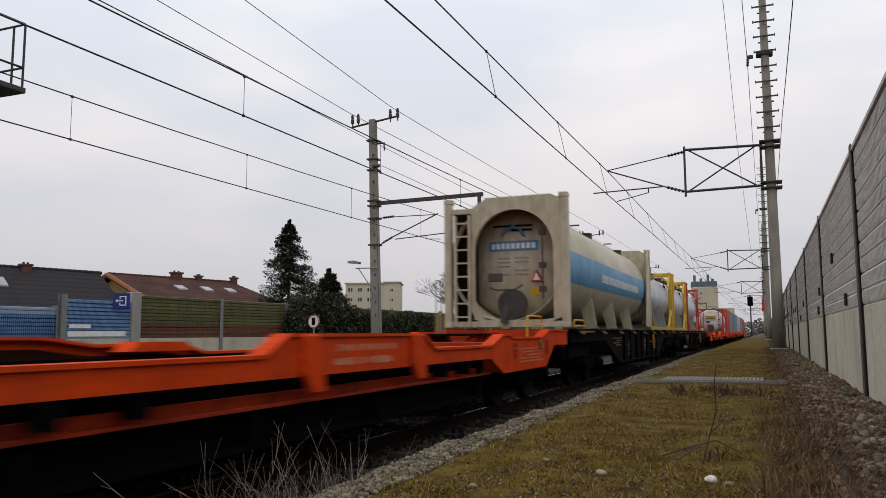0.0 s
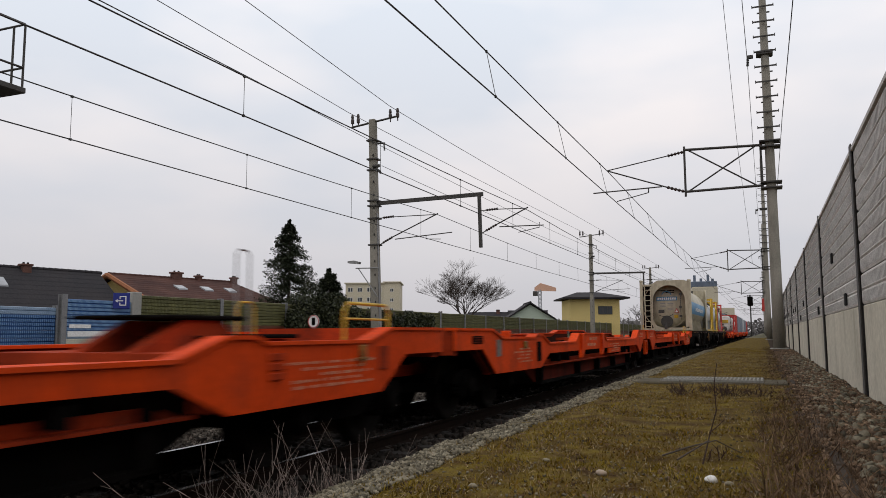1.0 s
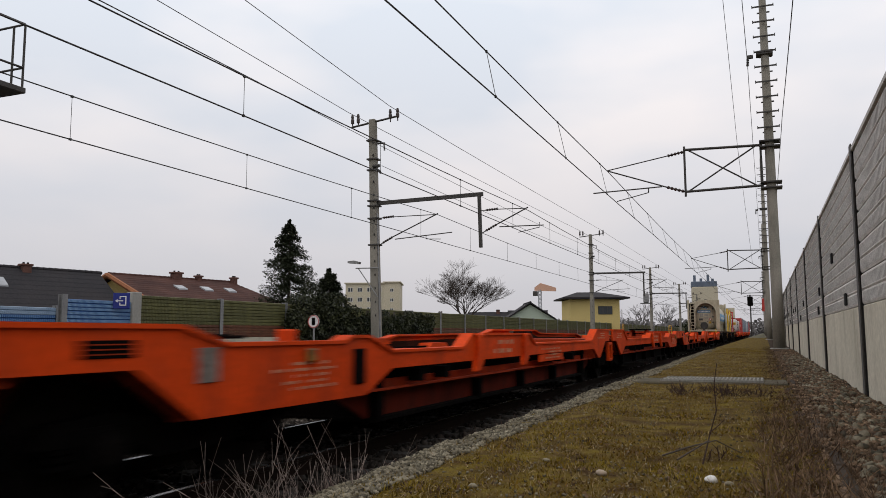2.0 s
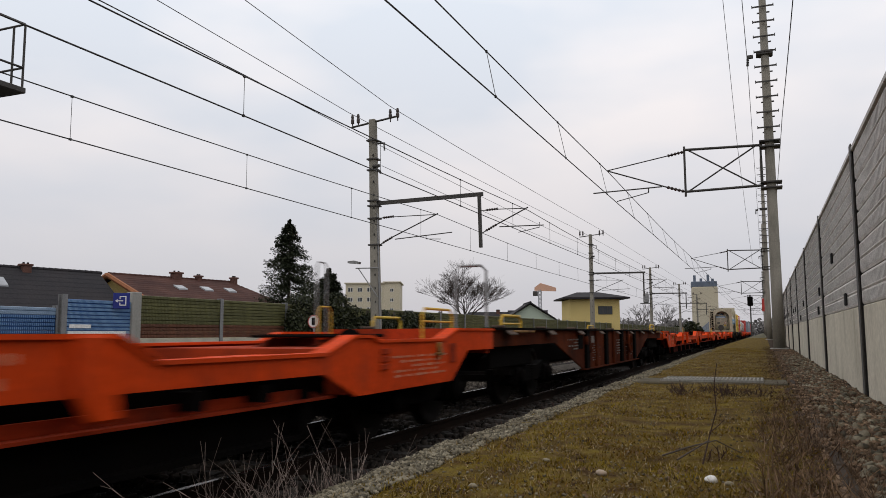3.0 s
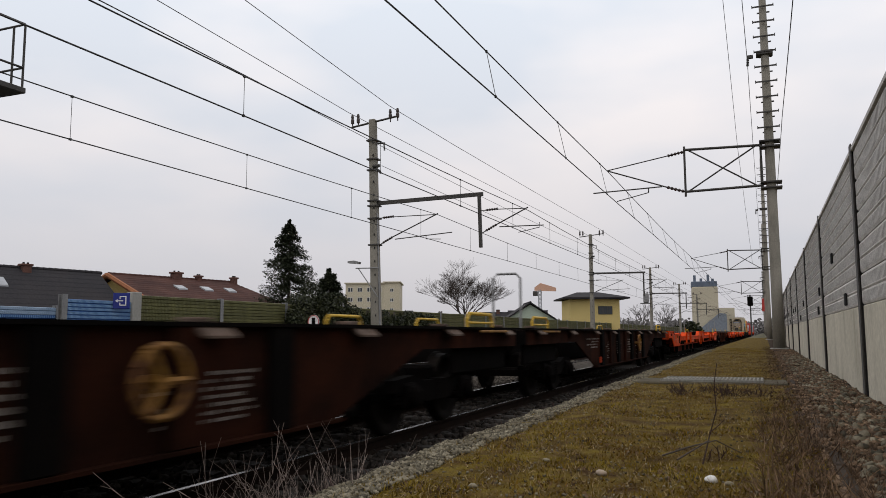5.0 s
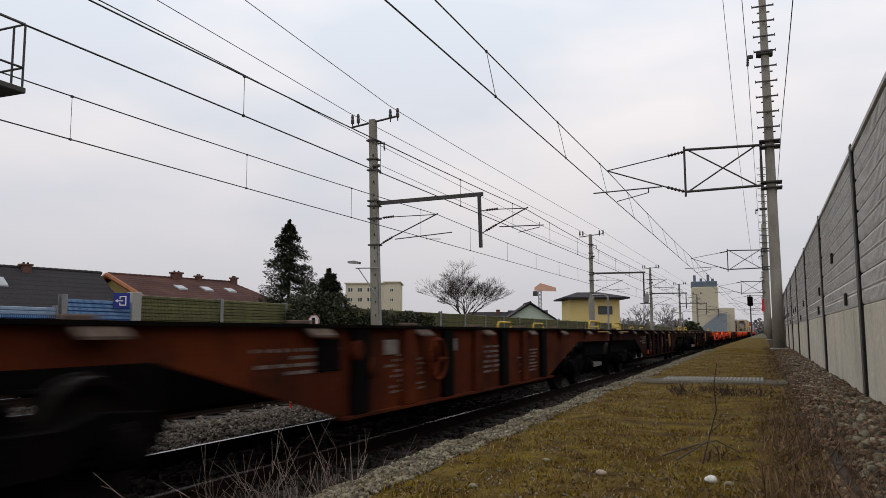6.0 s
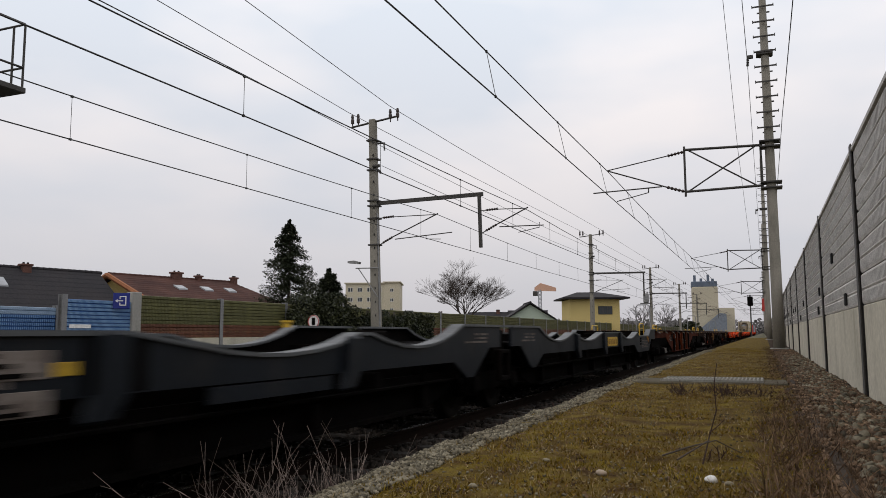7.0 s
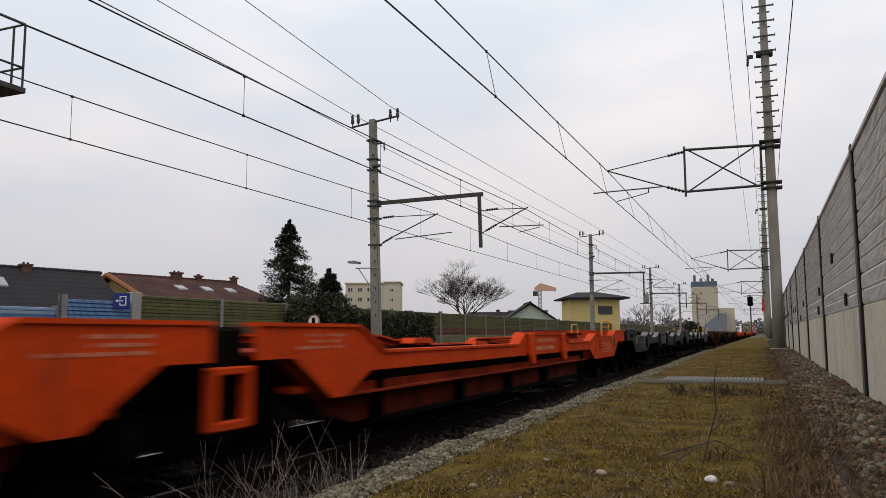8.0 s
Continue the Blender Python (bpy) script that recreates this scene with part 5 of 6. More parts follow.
def tank_container(s, length, m_tank, m_frame, name, label, base=1.32, high=2.82, band=None, plate=False, r=1.16, closed=True):
    t = rolling(name, s, label, "tank container", "tank containers on the train")
    W, H = 1.38 if closed else 1.25, high
    z0, z1 = base, base + H
    cz = z0 + H * 0.5
    bm = B()
    e = 0.5 if closed else 0.0
    lathe(bm, [(0.05, 0.12 + e), (r * 0.5, 0.16 + e), (r * 0.8, 0.26 + e), (r * 0.95, 0.40 + e), (r, 0.62 + e), (r, length - 0.62), (r * 0.95, length - 0.40), (r * 0.8, length - 0.26), (r * 0.5, length - 0.16), (0.05, length - 0.12)], "y", (0, 0, cz), 48)
    tank = part("tank", bm, m_tank, t, smooth=True)
    if closed:
        bm = B()
        n = 48
        wall_strip(bm, [[(q * math.cos(2 * math.pi * k / n), y, cz + q * math.sin(2 * math.pi * k / n)) for k in range(n + 1)] for q, y in ((r - 0.01, 1.2), (r - 0.01, 0.08), (r + 0.004, 0.08), (r + 0.004, 1.2))])
        part("end_skirt", bm, m_tank, tank, smooth=True)
    for yy in (0.0, length - 0.16):
        for sx in (-1, 1):
            bm = B()
            x0, x1 = sorted((sx * W, sx * (W - 0.16)))
            box(bm, x0, x1, yy, yy + 0.16, z0, z1, 0.015)
            part("corner_post", bm, m_frame, t)
            for zz in (z0, z1 - 0.12):
                x2, x3 = sorted((sx * (W + 0.006), sx * (W - 0.19)))
                part("corner_casting", box(B(), x2, x3, yy - 0.01, yy + 0.18, zz, zz + 0.12, 0.02), m_frame, t)
        bm = B()
        if closed:
            end_frame(bm, yy + 0.03, -0.76, W - 0.16, z0 + 0.12, z1 - 0.02, 0.87, 0.18, cz + 0.24, arch=True)
            box(bm, -W + 0.16, -0.74, yy + 0.03, yy + 0.12, z1 - 0.34, z1 - 0.23)
            box(bm, -W + 0.16, W - 0.16, yy + 0.03, yy + 0.14, z0 + 0.02, z0 + 0.14)
        else:
            box(bm, -W + 0.16, W - 0.16, yy + 0.03, yy + 0.12, z1 - 0.14, z1 - 0.02)
            box(bm, -W + 0.16, W - 0.16, yy + 0.03, yy + 0.12, z0 + 0.02, z0 + 0.16)
            for sx in (-1, 1):
                tube(bm, [(sx * (W - 0.1), yy + 0.08, z1 - 0.5), (sx * (W - 0.6), yy + 0.08, z1 - 0.1)], 0.05)
                tube(bm, [(sx * (W - 0.08), yy + 0.08, z1 - 0.1), (sx * (W - 0.08), yy + (1.0 if yy < 1 else -0.85), z1 - 0.7)], 0.05)
                tube(bm, [(sx * (W - 0.08), yy + 0.08, z0 + 0.9), (sx * (W - 0.08), yy + (1.2 if yy < 1 else -1.05), z0 + 0.1)], 0.06)
        part("end_frame", bm, m_frame, t)
    if closed:
        # dark plate added in place of the recess shade behind the ladder
        part("recess_shade_plate", box(B(), -W + 0.12, -0.70, 0.30, 0.32, z0 + 0.1, z1 - 0.3), M_FLAT_DARK, t, "added dark plate for the shaded recess behind the ladder")
        # roof plate over the recessed tank end
        part("roof_plate", box(B(), -0.5, W - 0.17, 0.16, 0.8, z1 - 0.09, z1 - 0.06), m_frame, t)
        for k in range(3):
            y = length * (0.28 + 0.22 * k)
            for sx in (-1, 1):
                part("saddle", prism(B(), [(sx * (W - 0.14), z0), (sx * (W - 0.4), z0), (sx * r * 0.66, cz - r * 0.75), (sx * r * 0.88, cz - r * 0.52)], y - 0.02, y + 0.02, "y"), m_tank, t)
        for sx in (-1, 1):
            x0, x1 = sorted((sx * (W - 0.02), sx * (W - 0.05)))
            part("side_gusset", prism(B(), [(length - 0.16, z0 + 0.1), (length - 1.2, z0 + 0.1), (length - 0.55, z1 - 0.25), (length - 0.16, z1 - 0.05)], x0, x1, "x"), m_frame, t)
    else:
        for sx in (-1, 1):
            part("bottom_rail", box(B(), sx * (W - 0.06) - 0.05, sx * (W - 0.06) + 0.05, 0.16, length - 0.16, z0 + 0.02, z0 + 0.14), m_frame, t)
        for k in range(3):
            y = length * (0.28 + 0.22 * k)
            for sx in (-1, 1):
                part("saddle", prism(B(), [(sx * (W - 0.05), z0 + 0.1), (sx * (W - 0.22), z0 + 0.1), (sx * r * 0.80, cz - r * 0.59), (sx * r * 0.93, cz - r * 0.37)], y - 0.02, y + 0.02, "y"), m_tank, t)
    bm = B()
    for x in (-0.28, 0.28):
        box(bm, x - 0.02, x + 0.02, 0.6, length - 0.6, z1 - 0.14, z1 - 0.09)
    k = 0.7
    while k < length - 0.7:
        box(bm, -0.28, 0.28, k, k + 0.07, z1 - 0.13, z1 - 0.10)
        k += 0.16
    part("roof_walkway", bm, M_POST, t, "grey slatted roof walkway")
    for y in (1.2, length * 0.5, length - 1.3):
        part("manhole", lathe(B(), [(0.16, z1 - 0.36), (0.16, z1 - 0.14), (0.19, z1 - 0.14), (0.19, z1 - 0.11), (0.08, z1 - 0.09)], "z", (0.42, y, 0), 14), M_POST_DARK, t)
        part("roof_grip", tube(B(), [(0.1, y - 0.5, z1 - 0.1), (0.1, y - 0.5, z1 + 0.08), (0.35, y - 0.5, z1 + 0.08)], 0.025), M_POST_DARK, t)
    # ladder on the rear frame
    bm = B()
    lx = -W + 0.27
    for x in (lx, lx + 0.32):
        box(bm, x - 0.025, x + 0.025, -0.03, 0.02, z0 + 0.05, z1 - 0.38)
    for i in range(8):
        z = z0 + 0.22 + i * 0.29
        box(bm, lx, lx + 0.32, -0.025, 0.015, z, z + 0.035)
    part("ladder", bm, m_frame, t)
    bm = B()
    lathe(bm, [(0.30, 0.0), (0.33, -0.05), (0.33, -0.12), (0.15, -0.16)], "y", (0.0, 0.62 if closed else 0.2, z0 + 0.52), 20)
    tube(bm, [(0.0, 0.1, z0 + 0.4), (0.0, -0.05, z0 + 0.25), (0.0, -0.04, z0 + 0.1)], 0.08, 10)
    tube(bm, [(-0.35, 0.06, z0 + 0.86), (-0.2, 0.02, z0 + 0.8), (0.2, 0.02, z0 + 0.8), (0.38, 0.05, z0 + 0.9)], 0.02)
    box(bm, -0.40, -0.08, 0.08, 0.13, z0 + 0.98, z0 + 1.16, 0.01)
    for z in (1.25, 1.95, 0.75):
        box(bm, 0.72, 0.86, 0.10, 0.2, z0 + z, z0 + z + 0.12)
    tube(bm, [(0.8, 0.12, z0 + 0.6), (0.8, 0.1, z0 + 2.3)], 0.018)
    part("discharge_valve", bm, M_POST_DARK, t, "round discharge valve cover with pipes")
    if band:
        n, bz0, bz1 = 10, math.radians(-20), math.radians(11)
        bm = B()
        for sx in (-1, 1):
            rows = []
            for i in range(n + 1):
                a = bz0 + (bz1 - bz0) * i / n
                rows.append([(sx * (r + 0.006) * math.cos(a), y, cz + (r + 0.006) * math.sin(a)) for y in (0.66, length * 0.5, length - 0.66)])
            wall_strip(bm, rows)
        part("side_band", bm, band, tank, "wide sky-blue band")
        bm = B()
        for sx in (-1, 1):
            k = length * 0.33
            rng2 = random.Random(3)
            while k < length * 0.82:
                wd = rng2.uniform(0.07, 0.16)
                rows = []
                for i in range(5):
                    a = math.radians(-11) + math.radians(9) * i / 4
                    rows.append([(sx * (r + 0.011) * math.cos(a), y, cz + (r + 0.011) * math.sin(a)) for y in (k, k + wd)])
                wall_strip(bm, rows)
                k += wd + 0.075
        part("side_lettering", bm, M_WHITE, tank, "pale bars of lettering on the band")
        # markings on the dished end
        def on_end(x, z):
            q = math.hypot(x, z - cz) / r
            return 0.62 + 0.04 * (q / 0.5) if q < 0.5 else 0.66 + 0.10 * ((q - 0.5) / 0.3)
        def decal(nm, x0, x1, za, zb, mt, lab):
            bm2 = B()
            rows = [[(x0 + (x1 - x0) * i / 6, on_end(x0 + (x1 - x0) * i / 6, za + (zb - za) * j / 3) - 0.012, za + (zb - za) * j / 3) for i in range(7)] for j in range(4)]
            wall_strip(bm2, rows)
            part(nm, bm2, mt, tank, lab)
        decal("end_band", -0.56, 0.56, cz + 0.28, cz + 0.50, band, "blue name band")
        for i in range(9):
            decal("band_bar", -0.50 + i * 0.115, -0.42 + i * 0.115, cz + 0.33, cz + 0.45, M_WHITE, "")
        bm2 = B()
        pts = [(0.34 * math.cos(math.radians(a)) * 0.75, 0.61, cz + 0.56 + 0.24 * math.sin(math.radians(a))) for a in range(10, 171, 16)]
        tube(bm2, pts, 0.03)
        part("emblem_arc", bm2, band, tank, "blue curved emblem")
        for i in range(5):
            for x0, x1 in ((-0.36, -0.06), (0.04, 0.36)):
                if (i + (x0 > 0)) % 4 != 3:
                    decal("stencil_row", x0, x1, cz + 0.10 - i * 0.09, cz + 0.135 - i * 0.09, M_POST, "")
        for x0, x1, za in ((-0.5, -0.05, cz + 0.82), (0.02, 0.42, cz + 0.82), (-0.05, 0.42, cz + 0.72)):
            decal("number_bar", x0, x1, za, za + 0.05, M_BLACK, "")
        bm2 = B()
        for q, zz, mt in ((0.17, cz - 0.40, None),):
            prism(bm2, [(0.40, zz), (0.66, zz), (0.53, zz + 0.25)], 0.60, 0.66, "y")
        part("hazard_triangle", bm2, M_RED, tank, "red-edged warning triangle")
        bm2 = B()
        prism(bm2, [(0.45, cz - 0.375), (0.61, cz - 0.375), (0.53, cz - 0.22)], 0.592, 0.599, "y")
        part("triangle_field", bm2, M_WHITE, tank)
        decal("yellow_tag", 0.38, 0.60, cz - 0.70, cz - 0.52, M_YELLOW, "small yellow tag")
    if plate:
        bm = B()
        box(bm, -0.52, 0.52, 0.02, 0.035, cz + 0.10, cz + 0.52)
        part("label_plate", bm, M_YELLOW, tank, "yellow label on the tank end")
        bm = B()
        for i in range(2):
            box(bm, -0.42, 0.42, 0.014, 0.02, cz + 0.18 + i * 0.16, cz + 0.26 + i * 0.16)
        part("label_bar", bm, M_POST_DARK, tank)
        bm = B()
        prism(bm, [(-0.25, cz - 0.35), (-0.1, cz - 0.5), (-0.25, cz - 0.65), (-0.4, cz - 0.5)], 0.02, 0.035, "y")
        part("hazard_diamond", bm, M_RED, tank)
    return t


def box_container(s, length, m, label, base=1.2, high=2.6):
    t = rolling("shipping_container", s, label, "container", "box containers on the train")
    bm = B()
    n = int(length / 0.28)
    pts = []
    for i in range(n):
        a = 0.1 + i * (length - 0.2) / n
        w2 = (length - 0.2) / n
        pts += [(1.19, a), (1.19, a + w2 * 0.35), (1.225, a + w2 * 0.5), (1.225, a + w2 * 0.85)]
    outline = pts + [(-x, y) for x, y in reversed(pts)]
    prism(bm, outline, base + 0.12, base + high - 0.1, "z")
    part("corrugated_body", bm, m, t)
    bm = B()
    for sx in (-1, 1):
        for y in (0, length - 0.14):
            box(bm, sx * 1.16 - 0.08, sx * 1.16 + 0.08, y, y + 0.14, base, base + high)
        box(bm, sx * 1.2 - 0.04, sx * 1.2 + 0.04, 0.14, length - 0.14, base + high - 0.1, base + high)
        box(bm, sx * 1.2 - 0.04, sx * 1.2 + 0.04, 0.14, length - 0.14, base, base + 0.14)
    box(bm, -1.2, 1.2, 0.0, 0.1, base + high - 0.12, base + high)
    box(bm, -1.2, 1.2, 0.0, 0.1, base, base + 0.14)
    part("frame", bm, m, t)
    bm = B()
    for x in (-0.8, -0.35, 0.35, 0.8):
        tube(bm, [(x, 0.06, base + 0.1), (x, 0.06, base + high - 0.1)], 0.025)
    part("door_bar", bm, M_POST, t)
    return t


flat_wagon(36.8, M_FLAT_DARK, "dark grimy container flat wagon carrying tanks")
flat_wagon(58.0, M_FLAT_DARK, "dark grimy container flat wagon carrying tanks")
tank_container(15.75, 12.6, M_TANK, M_TANK, "tank_container", "off-white long tank container with sky-blue side band", band=M_BLUE, r=1.27)
tank_container(29.2, 7.3, M_TANK_GREY, M_YELLOW, "framed_tank_container", "silver tank in an open yellow steel frame", base=1.3, high=2.6, closed=False, r=1.12)
tank_container(37.2, 6.06, M_TANK_GREY, M_YELLOW, "framed_tank_container", "short silver tank in an open yellow steel frame", base=1.3, high=2.6, closed=False, r=1.12)
tank_container(44.2, 7.2, M_TANK_GREY, M_RED, "framed_tank_container", "silver tank in an open red steel frame", base=1.3, high=2.6, closed=False, r=1.12)
for s in (94.0, 129.6, 165.2):
    c = copy_thing(w, pose(TRACK_X, s, 0))
    MOVERS.append((c, s, 0.0))
tank_container(83.5, 6.06, M_TANK_WHITE, M_RED, "framed_tank_container", "white tank with a yellow label in a red frame", base=1.2, high=2.4, closed=False, r=1.15, plate=True)
s = 91.0
for ln, mm, lab in ((6.06, M_RED, "dull red corrugated shipping container"), (12.19, M_BOXGREY, "grey-blue corrugated shipping container"), (12.19, M_BOXGREY, "grey-blue corrugated shipping container"), (13.6, M_TANK_GREY, "pale grey corrugated shipping container"), (12.19, M_BOXGREY, "grey-blue corrugated shipping container"), (13.6, M_RED, "dull red corrugated shipping container")):
    box_container(s, ln, mm, lab, base=1.15)
    s += ln + 1.6


# ---- houses and distance ----
def gable_house(name, m, length, depth, eave, ridge, m_wall, m_roof, label, half_hip=0.0, chimneys=(), skylights=(), verge=False, overhang=0.4):
    """Local x runs along the ridge, y across; the origin stands at the middle of the front wall line."""
    t = thing(name, m, label, "house", "houses behind the wall")
    bm = B()
    d = depth
    prism(bm, [(0, -0.3), (0, eave), (d / 2, ridge - 0.15), (d, eave), (d, -0.3)], -length / 2, length / 2 - half_hip, "x")
    if half_hip:
        box(bm, length / 2 - half_hip, length / 2, 0, d, -0.3, eave - 0.1)
    part("wall", bm, m_wall, t)
    o = overhang
    sl = (ridge - eave) / (d / 2)
    L2 = length / 2 + o
    for sy in (0, 1):
        bm = B()
        def pt(x, y, dz=0.0):
            yy = y if sy == 0 else d - y
            return (x, yy, eave + sl * y + dz)
        rx = L2 - half_hip
        quad = [(-L2, -o), (L2, -o), (rx, d / 2), (-L2, d / 2)]
        lo = [bm.verts.new(pt(x, y, 0.02)) for x, y in quad]
        hi = [bm.verts.new(pt(x, y, 0.17)) for x, y in quad]
        for i in range(4):
            bm.faces.new((lo[i], lo[(i + 1) % 4], hi[(i + 1) % 4], hi[i]))
        bm.faces.new(lo[::-1]); bm.faces.new(hi)
        roof = part("roof", bm, m_roof, t)
        if sy == 0:
            bm = B()
            n = int((d / 2 + o) / 0.35)
            for i in range(n):
                y = -o + i * (d / 2 + o) / n
                xr = L2 - half_hip * max(0, (y + o) / (d / 2 + o)) - 0.02
                p = [pt(-L2, y, 0.17), pt(xr, y, 0.17), pt(xr, y + 0.05, 0.192), pt(-L2, y + 0.05, 0.192)]
                q = [bm.verts.new(v) for v in p]
                bm.faces.new(q)
                p2 = [pt(-L2, y + 0.05, 0.192), pt(xr, y + 0.05, 0.192), pt(xr, y + (d / 2 + o) / n, 0.175), pt(-L2, y + (d / 2 + o) / n, 0.175)]
                bm.faces.new([bm.verts.new(v) for v in p2])
            tagged(part("roof_tiling", bm, m_roof, roof), kind="stuff")
            for x, y in skylights:
                bm = B()
                q = [(x - 0.36, y - 0.3), (x + 0.36, y - 0.3), (x + 0.36, y + 0.3), (x - 0.36, y + 0.3)]
                lo = [bm.verts.new(pt(a, b, 0.1)) for a, b in q]
                hi = [bm.verts.new(pt(a, b, 0.27)) for a, b in q]
                for i in range(4):
                    bm.faces.new((lo[i], lo[(i + 1) % 4], hi[(i + 1) % 4], hi[i]))
                bm.faces.new(hi)
                part("skylight", bm, M_TANK_GREY, roof, "bright metal-framed skylight")
    if half_hip:
        bm = B()
        v = [bm.verts.new(p) for p in ((L2, -o, eave - sl * o + 0.1), (L2, d + o, eave - sl * o + 0.1), (L2 - half_hip, d / 2, ridge + 0.1))]
        bm.faces.new(v)
        v2 = [bm.verts.new(p) for p in ((L2, -o, eave - sl * o - 0.05), (L2, d + o, eave - sl * o - 0.05), (L2 - half_hip - 0.2, d / 2, ridge - 0.1))]
        bm.faces.new(v2[::-1])
        for i in range(3):
            bm.faces.new((v[i], v[(i + 1) % 3], v2[(i + 1) % 3], v2[i]))
        part("hip_roof", bm, m_roof, t)
    bm = B()
    xx = -L2
    while xx < L2 - half_hip:
        lathe(bm, [(0.13, xx), (0.11, xx + 0.36)], "x", (0, d / 2, ridge + 0.14), 8)
        xx += 0.38
    tagged(part("ridge_tiles", bm, m_roof, t), kind="stuff")
    if verge:
        bm = B()
        for sy in (0, 1):
            p = [(-L2 - 0.08, -o if sy == 0 else d + o, eave - sl * o + 0.08), (-L2 - 0.08, d / 2, ridge + 0.08)]
            tube(bm, p, 0.16, 6)
        part("verge_tiles", bm, M_TILE_EDGE, t, "orange-brown verge tiles")
    for x, y, h, w in chimneys:
        zb = eave + sl * min(y, d - y)
        bm = B()
        box(bm, x - w / 2, x + w / 2, y - 0.22, y + 0.22, zb - 0.4, zb + h, 0.02)
        box(bm, x - w / 2 - 0.08, x + w / 2 + 0.08, y - 0.27, y + 0.27, zb + h, zb + h + 0.12, 0.02)
        ch = part("chimney", bm, M_CHIMNEY, t)
        bm = B()
        for k in (-0.25, 0.25):
            lathe(bm, [(0.07, zb + h + 0.12), (0.06, zb + h + 0.22)], "z", (x + k * w, y, 0), 8)
        part("flue_pot", bm, M_BLACK, ch)
    return t


gable_house("detached_house", pose(-36.7, 27.8, 0, rz=79), 16.5, 7.0, 2.2, 4.95, M_RENDER_C, M_ROOF_DARK, "low house with a dark slate roof behind the wall",
            chimneys=((3.9, 3.3, 0.4, 0.5),), skylights=((1.9, 2.2),))
gable_house("detached_house", pose(-33.8, 42.8, 0, rz=79.5), 10.9, 7.4, 3.4, 4.95, M_RENDER_Y, M_ROOF_BROWN, "house with a brown tiled roof and yellow gable", half_hip=1.6,
            chimneys=((-0.7, 3.6, 0.5, 0.7), (1.2, 3.6, 0.38, 0.35), (4.3, 3.4, 0.5, 0.35)), skylights=((-1.8, 1.75), (0.4, 1.75), (2.5, 1.75)), verge=True)


def block_building(name, m, w, d, h, wall, label, nx, nz, roof_over=0.3, win=(1.4, 1.3), z_first=2.0, pitch=2.9):
    t = thing(name, m, label, "building")
    part("wall", box(B(), -w / 2, w / 2, 0, d, -0.5, h, 0.03), wall, t)
    part("roof", box(B(), -w / 2 - roof_over, w / 2 + roof_over, -roof_over, d + roof_over, h, h + 0.35, 0.05), M_ROOF_DARK if roof_over > 0.5 else M_RENDER_C, t)
    for i in range(nx):
        for j in range(nz):
            x = -w / 2 + (i + 0.5) * w / nx
            z = z_first + j * pitch
            bm = B()
            box(bm, x - win[0] / 2, x + win[0] / 2, -0.05, 0.05, z, z + win[1])
            wd = part("window", bm, M_WHITE, t)
            for k in (-1, 1):
                part("pane", box(B(), x + k * win[0] / 4 - win[0] / 4 + 0.06, x + k * win[0] / 4 + win[0] / 4 - 0.06, -0.056, -0.052, z + 0.07, z + win[1] - 0.07), M_GLASS, wd)
    return t


block_building("apartment_block", pose(-108.6, 203.9, 0, rz=22), 11.3, 10, 16.0, M_RENDER_C, "cream apartment block far behind the hedge", 4, 5, 0.4)
block_building("apartment_block", pose(-101.2, 206.9, 0, rz=22), 4.6, 14, 16.3, M_RENDER_C, "narrow cream stair tower of the apartment block", 1, 5, 0.4, win=(1.0, 1.0))
# yellow signal box with a wide flat roof
sb = thing("signal_box", pose(-21.2, 104.6, 0, rz=22.5), "yellow rendered signal box with wide low hipped roof", "building")
part("wall", box(B(), -3.1, 3.6, 0, 7, -0.5, 5.75, 0.04), M_RENDER_Y, sb)
bm = B()
v = [bm.verts.new(p) for p in ((-4.1, -1.0, 5.78), (4.8, -1.0, 5.78), (4.8, 8.0, 5.78), (-4.1, 8.0, 5.78), (-4.1, -1.0, 5.98), (4.8, -1.0, 5.98), (4.8, 8.0, 5.98), (-4.1, 8.0, 5.98), (-1.5, 3.5, 6.85), (1.5, 3.5, 6.85))]
for q in ((0, 3, 2, 1), (0, 1, 5, 4), (1, 2, 6, 5), (2, 3, 7, 6), (3, 0, 4, 7), (4, 5, 9, 8), (5, 6, 9), (6, 7, 8, 9), (7, 4, 8)):
    bm.faces.new([v[i] for i in q])
part("roof", bm, M_ROOF_DARK, sb)
for x0, x1, z0, z1 in ((0.7, 2.6, 3.7, 4.8), ):
    wd = part("window", box(B(), x0, x1, -0.06, 0.06, z0, z1, 0.02), M_POST_DARK, sb)
    for k in range(3):
        a = x0 + (x1 - x0) * k / 3
        part("pane", box(B(), a + 0.06, a + (x1 - x0) / 3 - 0.06, -0.068, -0.063, z0 + 0.08, z1 - 0.08), M_GLASS, wd)
for y in (1.0, 3.0, 5.0):
    wd = part("window", box(B(), 3.54, 3.66, y, y + 1.1, 3.6, 4.9, 0.02), M_POST_DARK, sb)
    part("pane", box(B(), 3.663, 3.668, y + 0.08, y + 1.02, 3.68, 4.82), M_GLASS, wd)
gable_house("outbuilding", pose(-25.2, 97.6, 0, rz=112.5), 7.0, 6.0, 2.9, 4.9, M_RENDER_G, M_ROOF_DARK, "pale green gabled outbuilding beside the signal box")
for x, y, l, h in ((-47, 143, 11, 5.2), (-41.5, 145, 7, 5.5), (-58, 140, 10, 4.9)):
    gable_house("distant_house", pose(x, y, 0, rz=22), l, 9, 3.0, h, M_RENDER_C, M_ROOF_DARK, "distant low house with dark roof", chimneys=((0, 4, 0.8, 0.7),))

